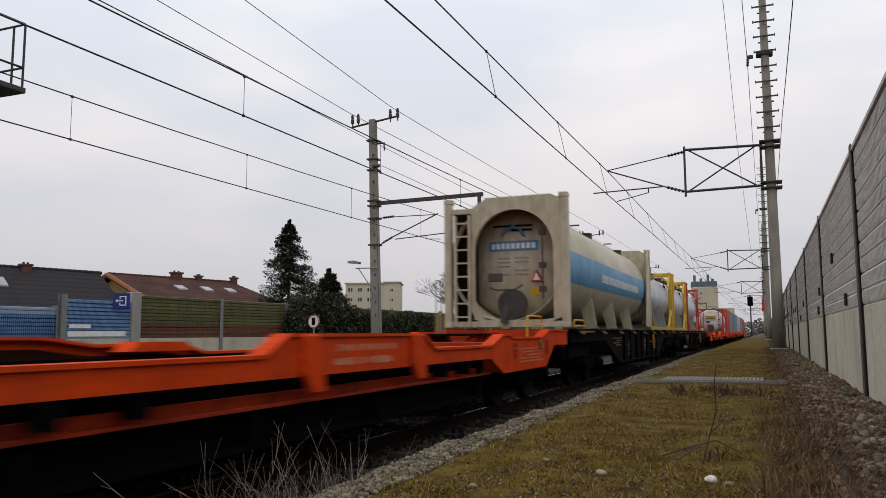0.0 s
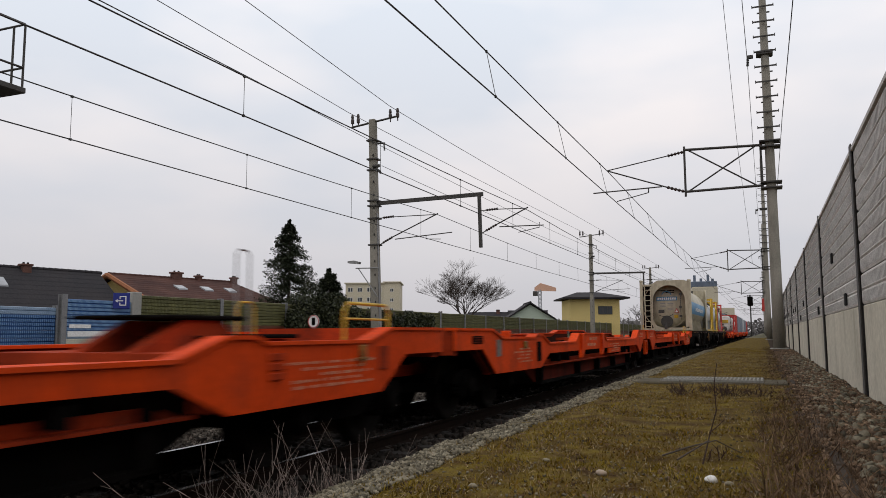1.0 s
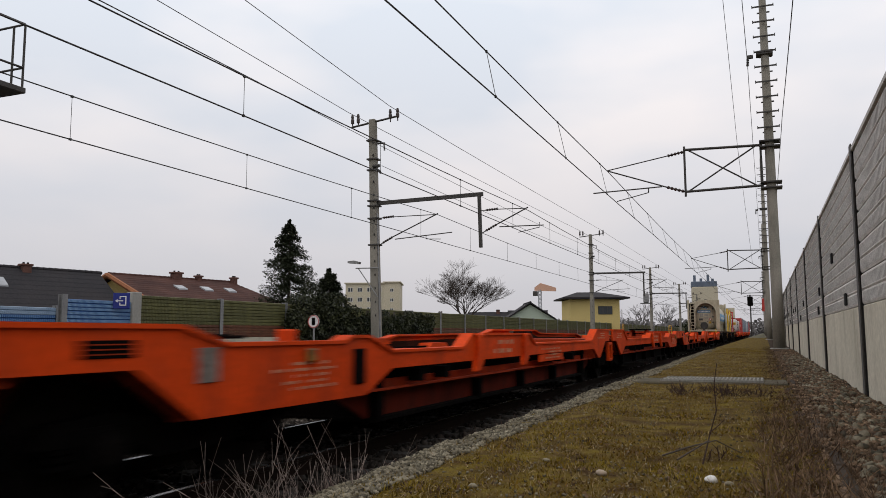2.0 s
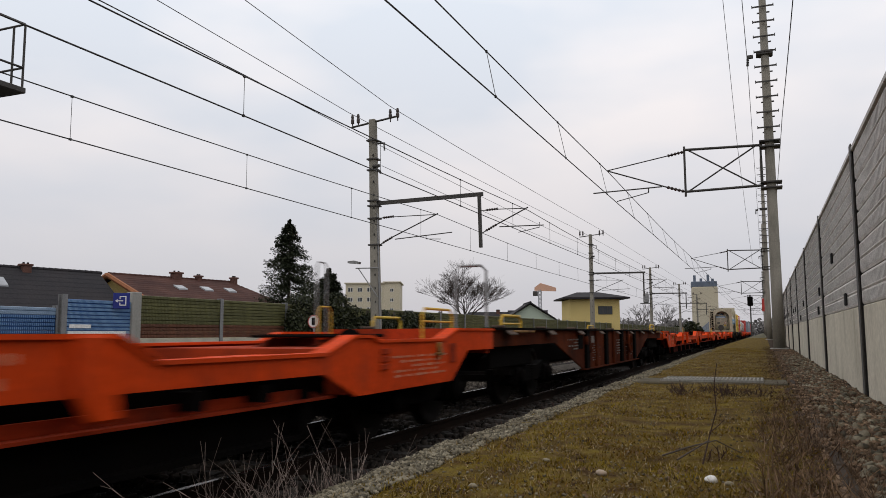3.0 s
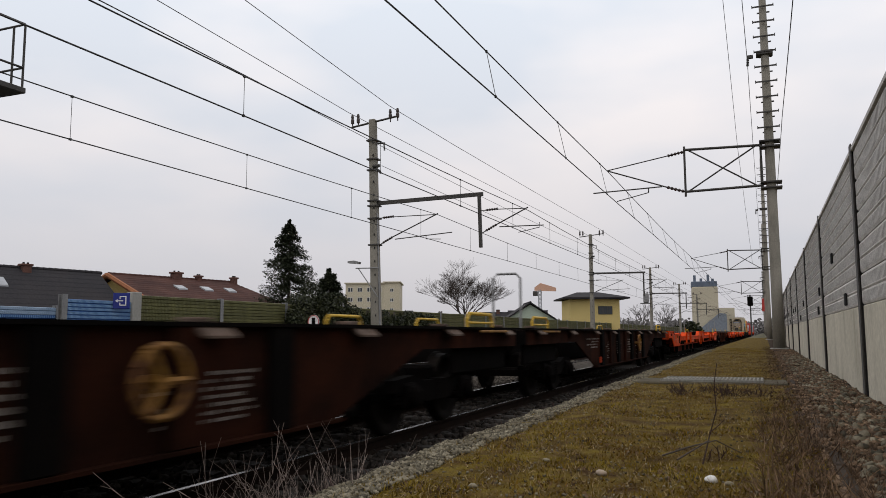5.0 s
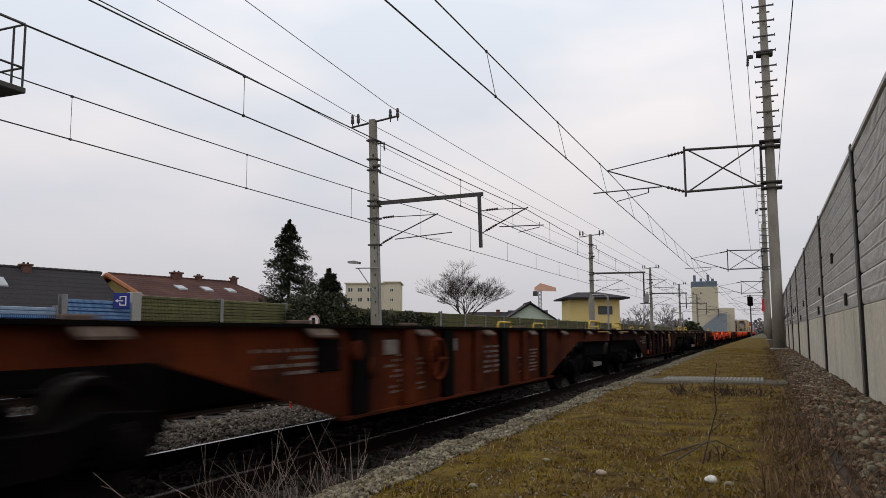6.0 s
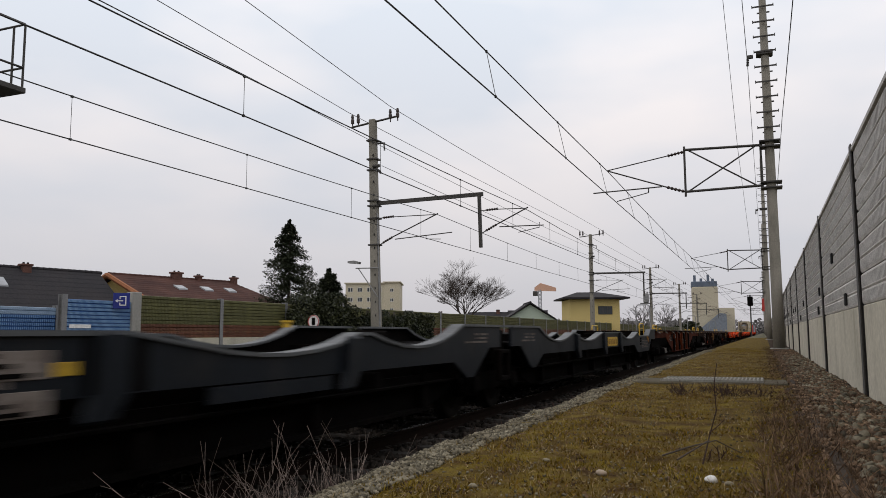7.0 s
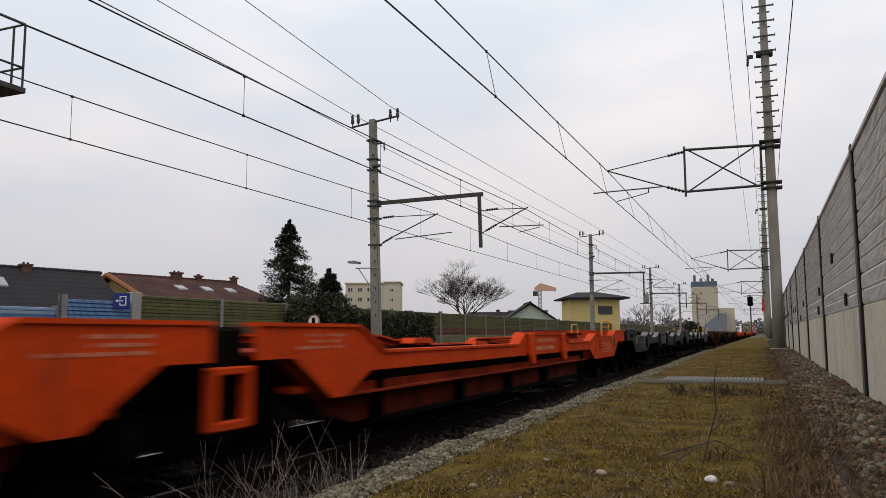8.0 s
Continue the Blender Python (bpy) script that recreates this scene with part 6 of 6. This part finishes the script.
# grain silo
si = thing("grain_silo", pose(-26.2, 400, 0, rz=6), "tall cream concrete grain silo with blue roof plant", "silo")
part("tower", box(B(), -6.0, 6.0, 0, 14, -1, 23.5, 0.3), M_RENDER_C, si)
part("roof_house", box(B(), -6.2, 5.8, 0.5, 13, 23.5, 26.2, 0.2), M_SILO_TOP, si)
bm = B()
for x, h in ((-4.5, 3.2), (-1.5, 1.6), (1.8, 3.4), (3.9, 1.4)):
    box(bm, x - 0.6, x + 0.6, 3, 5, 26.2, 26.2 + h)
part("roof_plant", bm, M_SILO_TOP, si)
bm = B()
prism(bm, [(-3.0, -1), (9.0, -1), (9.0, 10), (6, 10.5), (-3.0, 3)], -8, -1, "y")
part("annex", bm, M_BOXGREY, si)
part("side_block", box(B(), 6, 13, -3, 8, -1, 13, 0.1), M_RENDER_C, si)

# tower crane
cr = thing("tower_crane", pose(-79.5, 292, 0), "small orange and white construction crane far off", "crane")
bm = B()
for sx in (-0.5, 0.5):
    for sy in (-0.5, 0.5):
        tube(bm, [(sx, sy, 0), (sx, sy, 18)], 0.12, 4)
for i in range(12):
    z = i * 1.5
    tube(bm, [(-0.5, -0.5, z), (0.5, -0.5, z + 1.5)], 0.09, 4)
    tube(bm, [(0.5, 0.5, z), (-0.5, 0.5, z + 1.5)], 0.09, 4)
part("mast", bm, M_TANK_GREY, cr)
bm = B()
prism(bm, [(-2.0, 17.6), (-2.0, 18.8), (0.4, 20.5), (6.3, 18.6), (6.3, 17.2)], -0.5, 0.5, "y")
part("jib", bm, M_CRANE, cr)
part("counterweight", box(B(), -2.6, -1.0, -0.8, 0.8, 15.6, 17.4, 0.1), M_POST_DARK, cr)

# railway signal beside the mast row
sg = thing("railway_signal", pose(-2.2, 150, 0.3), "dark railway signal on a post", "railway signal")
part("post", tube(B(), [(0, 0, 0), (0, 0, 7.6)], 0.12, 8), M_POST_DARK, sg)
part("head", box(B(), -0.45, 0.45, -0.15, 0.15, 5.6, 7.3, 0.05), M_BLACK, sg)
part("mast_plate", box(B(), 1.9, 2.5, -0.1, 0.0, 4.6, 6.9, 0.03), M_RED, sg, "red and white mast plate")
part("mast_plate_arm", tube(B(), [(0, 0, 5.2), (2.0, 0, 5.2)], 0.05), M_POST_DARK, sg)

# signal gantry platform beside the far track
gp = thing("signal_platform", pose(-12.53, 8.72, 0.3), "dark steel signal platform with tubular railing", "signal gantry")
part("column", tube(B(), [(-1.6, 0, -0.45), (-1.6, 0, 6.6)], 0.14, 10), M_POST_DARK, gp)
part("deck", box(B(), -1.9, 0.62, -0.1, 0.9, 5.16, 5.26, 0.01), M_POST_DARK, gp)
for y in (-0.05, 0.85):
    for x in (0.58, 0.3, -0.9):
        part("railing_post", tube(B(), [(x, y, 5.2), (x, y, 6.42)], 0.022), M_POST_DARK, gp)
    for z in (5.62, 6.42):
        part("handrail", tube(B(), [(-1.9, y, z), (0.58, y, z)], 0.02), M_POST_DARK, gp)
for z in (5.62, 6.42):
    part("handrail", tube(B(), [(0.58, -0.05, z), (0.58, 0.85, z)], 0.02), M_POST_DARK, gp)

# round no-entry sign between the tracks
ns = thing("warning_sign", pose(-12.0, 19.45, -0.15), "round white warning sign with dark symbol on post", "sign")
part("post", tube(B(), [(0, 0, 0), (0, 0, 1.6)], 0.028, 8), M_POST, ns)
part("plate", lathe(B(), [(0.19, -0.03), (0.19, -0.015)], "y", (0, 0, 1.72), 24), M_WHITE, ns)
bm = B()
for k in range(24):
    a, b = 2 * math.pi * k / 24, 2 * math.pi * (k + 1) / 24
    tube(bm, [(0.175 * math.cos(a), -0.034, 1.72 + 0.175 * math.sin(a)), (0.175 * math.cos(b), -0.034, 1.72 + 0.175 * math.sin(b))], 0.011, 5)
part("rim", bm, M_RED, ns, "dull red rim")
bm = B()
box(bm, -0.05, 0.06, -0.045, -0.033, 1.62, 1.74, 0.01)
for k in range(4):
    box(bm, -0.05 + k * 0.029, -0.03 + k * 0.029, -0.045, -0.033, 1.73, 1.83)
part("symbol", bm, M_BLACK, ns)

# red and white marker post between tracks
mp = thing("marker_post", pose(-7.6, 11.6, -0.1), "short red and white marker stake in the ballast", "marker post")
part("stake", lathe(B(), [(0.025, -0.1), (0.025, 0.14)], "z", n=8), M_RED, mp)
part("tip", lathe(B(), [(0.025, 0.14), (0.025, 0.28)], "z", n=8), M_WHITE, mp)


# ---- trees, hedge and weeds ----
def leaf_cloud(name, material, centres, radii, count, size, seed, flat=0.5):
    rng = np.random.default_rng(seed)
    centres, radii = np.array(centres, float), np.array(radii, float)
    idx = rng.integers(0, len(centres), count)
    d = rng.normal(size=(count, 3))
    d /= np.linalg.norm(d, axis=1)[:, None]
    p = centres[idx] + d * radii[idx] * rng.uniform(0.55, 1.05, count)[:, None]
    tv = np.array([(-0.5, 0, 0), (0, -0.35, 0.08), (0.5, 0, 0), (0, 0.35, 0.08)])
    tf = np.array([(0, 1, 2, 3)])
    sz = size * rng.uniform(0.6, 1.4, (count, 1)) * np.ones((1, 3))
    return scatter_mesh(name, material, tv, tf, p, random_turns(rng, count), sz)


def conifer(m, height, radius, label, seed):
    t = thing("conifer_tree", m, label, "tree", "trees behind the wall")
    part("trunk", tube(B(), [(0, 0, 0), (0, 0, height * 0.5), (0, 0, height * 0.97)], 0.16, 8, 0.02), M_BARK, t)
    rng = np.random.default_rng(seed)
    n = 42000
    nb = int(height * 40)
    lv = np.sort(rng.uniform(0.05, 1, nb))
    li = rng.integers(0, nb, n)
    ang0 = rng.uniform(0, 2 * math.pi, nb)
    reach = (1 - lv) ** 0.7 * radius * rng.uniform(0.5, 1.15, nb) + 0.06
    u = rng.uniform(0, 1, n) ** 0.6
    a = ang0[li] + rng.normal(0, 0.11, n)
    rr = reach[li] * u
    z = lv[li] * height - 0.42 * rr + 0.30 * rr * u - 0.16 * np.abs(rng.normal(0, 1, n)) * (0.3 + u) + rng.normal(0, 0.03, n)
    p = np.stack([rr * np.cos(a), rr * np.sin(a), z], 1)
    tv = np.array([(-0.5, 0, 0), (0, -0.2, -0.1), (0.5, 0, -0.1), (0, 0.2, 0)])
    me = scatter_mesh("foliage", M_NEEDLE, tv, np.array([(0, 1, 2, 3)]), p, random_turns(rng, n, 0.7), rng.uniform(0.07, 0.2, (n, 1)) * np.ones((1, 3)))
    tagged(shared("foliage", me, t), kind="stuff")
    return t


def bare_tree(m, height, spread, label, seed, material, levels=5, twig=0.012, name="bare_tree"):
    t = thing(name, m, label, "tree", "bare winter trees")
    rng = random.Random(seed)
    bm_t, bm_l = B(), B()

    def grow(p, d, l, r, k):
        q = p + d * l
        mid = p.lerp(q, 0.5) + Vector((rng.uniform(-1, 1), rng.uniform(-1, 1), 0)) * l * 0.06
        tube(bm_t if k == 0 else bm_l, [p, mid, q], r, 6 if k < 2 else 4 if k < 3 else 3, max(r * 0.62, twig))
        if k >= levels:
            return
        for _ in range(6 if k == 0 else 3):
            a = rng.uniform(0, 2 * math.pi)
            s = rng.uniform(0.35, 0.85) * spread * (1.15 if k == 0 else 1.0)
            nd = (d + s * Vector((math.cos(a), math.sin(a), rng.uniform(-0.3, 0.3))) + Vector((0, 0, 0.06))).normalized()
            grow(p.lerp(q, rng.uniform(0.55, 1.0)), nd, l * rng.uniform(0.62, 0.9), max(r * 0.58, twig), k + 1)
    grow(Vector((0, 0, 0)), Vector((0.03, 0, 1)), height * 0.23, height * 0.013, 0)
    part("trunk", bm_t, material, t)
    tagged(part("twig_crown", bm_l, material, t), kind="stuff")
    return t


conifer(pose(-25.8, 39.0, 0.0), 8.0, 3.05, "dense dark green spruce tree behind the wall", 3)
conifer(pose(-21.6, 36.5, 0.0), 4.75, 2.2, "young dark spruce behind the hedge", 5)
bare_tree(pose(-28.4, 75.2, 0.0), 10.6, 0.9, "spreading bare winter tree behind the wall", 21, M_TWIG, levels=7, twig=0.007)
for x, y, h, sd in ((-29, 204, 15, 2), (-24, 206, 13, 3), (-33, 203, 9, 4), (-20, 215, 6, 5), (-60, 190, 7, 6)):
    bare_tree(pose(x, y, 0), h, 1.0, "hazy bare tree in the distance", sd, M_HAZE_TREE, levels=4, twig=0.03)
hg = thing("ivy_hedge", pose(0, 0, 0), "dense dark ivy hedge hanging over the wall", "hedge")
cs, rs = [], []
rng = np.random.default_rng(8)
for i in range(190):
    y = rng.uniform(28.3, 43.0)
    top = 3.05 + 0.35 * math.sin((y - 28) * 0.55) - 0.06 * (y - 28.5) + 0.3 * noise.noise(Vector((y * 0.9, 2, 4)))
    z = rng.uniform(0.2, max(top - 0.3, 1))
    cs.append((-18.55 - (0.9 if z > 2.2 else 0) * rng.uniform(0, 1.4), y, z))
    rs.append(rng.uniform(0.3, 0.55))
tagged(shared("leaves", leaf_cloud("leaves", M_IVY, cs, np.array(rs)[:, None], 70000, 0.13, 9), hg), kind="stuff")
bm = B()
r2 = random.Random(3)
for i in range(60):
    y = r2.uniform(28.6, 42)
    tube(bm, [(-18.7, y, -0.1), (-18.65, y + r2.uniform(-0.4, 0.4), 1.2), (-18.8, y + r2.uniform(-0.8, 0.8), 2.4)], 0.02, 4)
tagged(part("stem_tangle", bm, M_BARK, hg), kind="stuff")
# far dark bushes and tree belt along the horizon
fb = thing("distant_tree_belt", pose(0, 0, 0), "grey-brown hazy tree belt along the horizon", "trees", kind="stuff")
cs, rs = [], []
for i in range(160):
    x = rng.uniform(-420, 90)
    y = 560 + rng.uniform(-60, 60) - 0.35 * abs(x)
    cs.append((x, y, rng.uniform(1, 6)))
    rs.append(rng.uniform(3, 7))
tagged(shared("twigs", leaf_cloud("twigs", M_HAZE_TREE, cs, np.array(rs)[:, None], 16000, 2.2, 19), fb), kind="stuff")
gb = thing("green_bush", pose(-19.5, 212, 0), "dark evergreen bush in the distance", "bush")
tagged(shared("leaves", leaf_cloud("leaves", M_IVY, [(0, 0, 1.5), (2, 0, 2.0), (-2, 0, 1.2), (3.5, 0, 1.2)], np.array([2.0, 2.2, 1.6, 1.5])[:, None], 2500, 0.7, 29), gb), kind="stuff")


# ---- gravel, ballast and turf ----
def stones(name, material, label, n, xr, yr, size, seed, ypow=1.0, sink=0.2, shift=False):
    rng = np.random.default_rng(seed)
    y = yr[0] + (yr[1] - yr[0]) * rng.uniform(0, 1, n) ** ypow
    x = rng.uniform(xr[0], xr[1], n)
    sz = size * rng.uniform(0.5, 1.5, (n, 1)) * rng.uniform(0.7, 1.2, (n, 3))
    if shift:
        x = x + np.array([edge_shift(b) for b in y])
        z = np.array([ground_z(a - edge_shift(b), b) for a, b in zip(x, y)])
    else:
        z = np.array([ground_z(a, b) for a, b in zip(x, y)])
    p = np.stack([x, y, z + sz[:, 2] * (0.5 - sink) * 0.5], 1)
    me = scatter_mesh(name, material, STONE_V, STONE_F, p, random_turns(rng, n), sz)
    return tagged(new(name, me), label, "gravel", kind="stuff")


stones("edge_gravel", M_GRAVEL, "pale crushed gravel along the bank edge", 40000, (-2.04, -1.40), (2.0, 30), 0.0155, 31, 1.8, shift=True)
# these stones carry the shade under the train in their colour
stones("track_ballast", M_SHADED_STONE, "crushed stone ballast with the train's shade in its colour", 10500, (-6.9, -3.3), (1.5, 30), 0.07, 32, 1.5)
stones("side_ballast", M_BSTONE, "heaped grey ballast between the tracks", 30000, (-8.6, -6.6), (2.5, 28), 0.042, 33, 1.5)
stones("far_ballast", M_BSTONE, "grey ballast of the farther tracks", 5000, (-16, -8.6), (6, 45), 0.08, 36, 1.2)
stones("wall_gravel", M_WALLSTONE, "brown gravel drain strip beside the wall", 26000, (0.24, 0.85), (2.2, 30), 0.021, 34, 1.7)
stones("wall_cobbles", M_GRAVEL, "larger pale stones in the drain strip", 1500, (0.34, 0.84), (2.6, 22), 0.036, 37, 1.6)
stones("turf_pebbles", M_GRAVEL, "pale pebbles scattered in the turf", 5000, (-1.6, 0.3), (2.2, 24), 0.009, 35, 1.6)


def blades(name, material, label, n, xr, yr, size, seed, ypow=1.6, tilt=0.9, patch=0.0, width=0.12):
    rng = np.random.default_rng(seed)
    y = yr[0] + (yr[1] - yr[0]) * rng.uniform(0, 1, n) ** ypow
    x = rng.uniform(xr[0], xr[1], n)
    keep = np.array([noise.noise(Vector((a * 2.3, b * 2.3, 8))) > patch - 0.5 + 0.35 * rng.uniform(-1, 1) for a, b in zip(x, y)])
    x, y = x[keep], y[keep]
    n = len(x)
    z = np.array([ground_z(a, b) for a, b in zip(x, y)])
    tv = np.array([(-width / 2, 0, 0), (width / 2, 0, 0), (width * 0.4, 0.27, 0.6), (0.0, 0.5, 1.0)])
    tf = np.array([(0, 1, 2), (0, 2, 3)])
    sz = size * rng.uniform(0.5, 1.5, (n, 1)) * np.ones((1, 3))
    me = scatter_mesh(name, material, tv, tf, np.stack([x, y, z - 0.004], 1), random_turns(rng, n, tilt), sz)
    return tagged(new(name, me), label, "grass", kind="stuff")


blades("turf_grass", M_BLADE, "short mossy olive winter grass", 150000, (-1.6, 0.3), (2.2, 32), 0.018, 41, 1.9, 1.2, patch=0.42, width=0.26)
blades("dry_grass", M_STRAW, "dry straw-coloured grass wisps in the turf", 42000, (-1.6, 0.6), (2.3, 26), 0.024, 42, 1.7, 1.45, width=0.11)
blades("turf_litter", M_LITTER, "dead brown leaf scraps strewn over the turf", 30000, (-1.5, 0.2), (2.2, 26), 0.013, 48, 1.7, 1.5, patch=0.45, width=0.8)
blades("wall_weeds", M_LITTER, "brown tangled dead weed stems by the edging", 1600, (-0.05, 0.36), (2.6, 6.0), 0.09, 50, 1.3, 1.0, width=0.028)
blades("leaf_litter", M_LITTER, "dead brown leaves lying beside the wall", 26000, (0.02, 0.84), (2.2, 30), 0.021, 43, 1.6, 1.5, width=0.8)
blades("tall_dry_grass", M_BRAMBLE, "brown dead weeds at the foot of the wall", 1900, (-0.1, 0.4), (4.0, 34), 0.075, 44, 1.0, 0.7, width=0.011)
blades("dead_stems", M_LITTER, "tangled dead stems beside the wall", 900, (-0.15, 0.45), (2.9, 9), 0.06, 46, 1.3, 1.4, width=0.012)
blades("bank_grass", M_BRAMBLE, "thin reddish dead grass on the bank edge", 7000, (-2.2, -1.92), (3.2, 20), 0.16, 47, 1.2, 0.4, width=0.022)
blades("ditch_grass", M_BRAMBLE, "dark dead grass in the trackside ditch", 9000, (-3.1, -1.95), (2.0, 30), 0.20, 45, 1.3, 0.55, width=0.035)


def weed(name, base, height, material, label, seed, lean=0.3, n=5, r=0.006):
    rng = random.Random(seed)
    bm = B()
    for _ in range(n):
        p = Vector(base) + Vector((rng.uniform(-0.08, 0.08), rng.uniform(-0.12, 0.12), -0.02))
        d = Vector((rng.uniform(-lean, lean), rng.uniform(-lean, lean), 1)).normalized()
        h = height * rng.uniform(0.5, 1.0)
        pts = [p]
        for i in range(5):
            d = (d + 0.5 * Vector((rng.uniform(-1, 1), rng.uniform(-1, 1), rng.uniform(-0.2, 0.2)))).normalized()
            pts.append(pts[-1] + d * h / 5)
        tube(bm, pts, r, 5, r * 0.35)
        for i in range(2, 5):
            if rng.random() < 0.9:
                e = (d + Vector((rng.uniform(-1, 1), rng.uniform(-1, 1), 0.5))).normalized()
                q = pts[i] + e * h * rng.uniform(0.1, 0.3)
                tube(bm, [pts[i], pts[i].lerp(q, 0.5) + Vector((0, 0, 0.01)), q], r * 0.6, 4, r * 0.25)
    return single(name, bm, material, label, "weed", "weeds on the bank")


rng = random.Random(77)
for i in range(125):
    y = 2.85 + 1.0 * rng.random() ** 1.2
    x = -2.2 + rng.uniform(-0.22, 0.2)
    weed("dry_weed", (x, y, ground_z(x, y)), rng.uniform(0.45, 0.9) * (0.7 if i % 3 else 1.1), M_WEED, "dry grey branching weed stalks on the bank", i, 0.6, 4, 0.0021)
for i in range(46):
    y = 4.2 + 16 * rng.random() ** 1.3
    x = -2.45 + rng.uniform(-0.4, 0.3)
    weed("dark_weed", (x, y, ground_z(x, y)), rng.uniform(0.4, 1.0), M_BRAMBLE, "thin dark dead weed stalks in the ditch", 100 + i, 0.25, 3, 0.0035)

# sapling with fallen twigs, bush and litter on the turf
weed("sapling", (-0.26, 4.0, 0.6), 0.1, M_BRAMBLE, "bare thin sapling shoots", 5, 0.4, 4, 0.004)
bm = B()
tube(bm, [(-0.30, 3.95, 0.58), (-0.272, 4.05, 0.70), (-0.238, 4.1, 0.82), (-0.243, 4.1, 0.95), (-0.228, 4.12, 1.05)], 0.0042, 6, 0.002)
tube(bm, [(-0.27, 4.05, 0.72), (-0.235, 4.1, 0.745), (-0.205, 4.1, 0.775)], 0.003, 5, 0.002)
single("sapling", bm, M_BRAMBLE, "single bare dark sapling stem in the turf", "sapling")
bm = B()
tube(bm, [(-0.48, 3.9, 0.62), (-0.36, 3.95, 0.66), (-0.24, 4.0, 0.69), (-0.13, 4.05, 0.63)], 0.0045, 6, 0.0025)
tube(bm, [(-0.40, 3.8, 0.62), (-0.32, 3.95, 0.66), (-0.27, 4.0, 0.69)], 0.004, 6, 0.003)
single("fallen_branch", bm, M_BARK, "crooked bare fallen branch on the turf", "branch")
for i in range(20):
    x, y = -0.42 + rng.uniform(-0.42, 0.42), 8.2 + rng.uniform(-0.25, 0.25)
    weed("low_bramble", (x, y, 0.6), 0.16, M_BRAMBLE, "low dark bramble tuft", 300 + i, 0.9, 6, 0.004)
for x, y, sz, mt, nm, lb in ((-0.23, 3.42, 0.028, M_WHITE, "white_stone", "white plastic-looking stone on the turf"), (-0.68, 3.44, 0.024, M_STALK, "round_stone", "rounded tan stone on the turf"), (-0.98, 3.65, 0.02, M_GRAVEL, "pale_stone", "pale angular stone on the turf"), (-1.09, 2.96, 0.02, M_GRAVEL, "pale_stone", "pale angular stone on the turf"), (0.36, 3.78, 0.02, M_GRAVEL, "pale_stone", "pale angular stone near the wall"), (-0.16, 3.4, 0.02, M_GRAVEL, "pale_stone", "pale angular stone on the turf")):
    bm = B()
    bmesh.ops.create_icosphere(bm, subdivisions=2, radius=sz)
    for v in bm.verts:
        v.co *= 1 + 0.35 * noise.noise(v.co * 30 + Vector((x * 9, y * 3, 0)))
        v.co.z *= 0.6
    single(nm, bm, mt, lb, "stone", m=pose(x, y, ground_z(x, y) + sz * 0.35), smooth=True)

# muddy concrete edging between turf and gravel
ed = thing("edging", pose(0, 0, 0), "muddy concrete edging strip beside the gravel", "edging", kind="structure")
for i in range(9):
    part("edging_stone", box(B(), 0.262, 0.312, 3.0 + i * 1.0, 3.985 + i * 1.0, 0.4, 0.606 + 0.004 * (i % 3), 0.008), M_EDGE, ed)

# concrete slab with a steel grating across the bank
sl = thing("cable_duct_cover", pose(-0.64, 10.1, 0.578), "concrete duct slab with a rusty steel grating", "duct cover")
part("slab", box(B(), -0.85, 0.86, -0.42, 0.42, -0.1, 0.045, 0.015), M_SLEEPER_PALE, sl)
bm = B()
for i in range(26):
    x = -0.52 + i * 0.044
    box(bm, x - 0.007, x + 0.007, -0.33, 0.33, 0.049, 0.068)
for y in (-0.33, 0.0, 0.33):
    box(bm, -0.55, 0.6, y - 0.012, y + 0.012, 0.049, 0.072)
part("grating", bm, M_CONCRETE, sl, "grey steel bar grating")


# ---- the train rolls away ----
def motions():
    for t, front, z in MOVERS:
        walk(t, [(k, pose(TRACK_X, front + SPEED * k, z)) for k in range(9)])


motions()
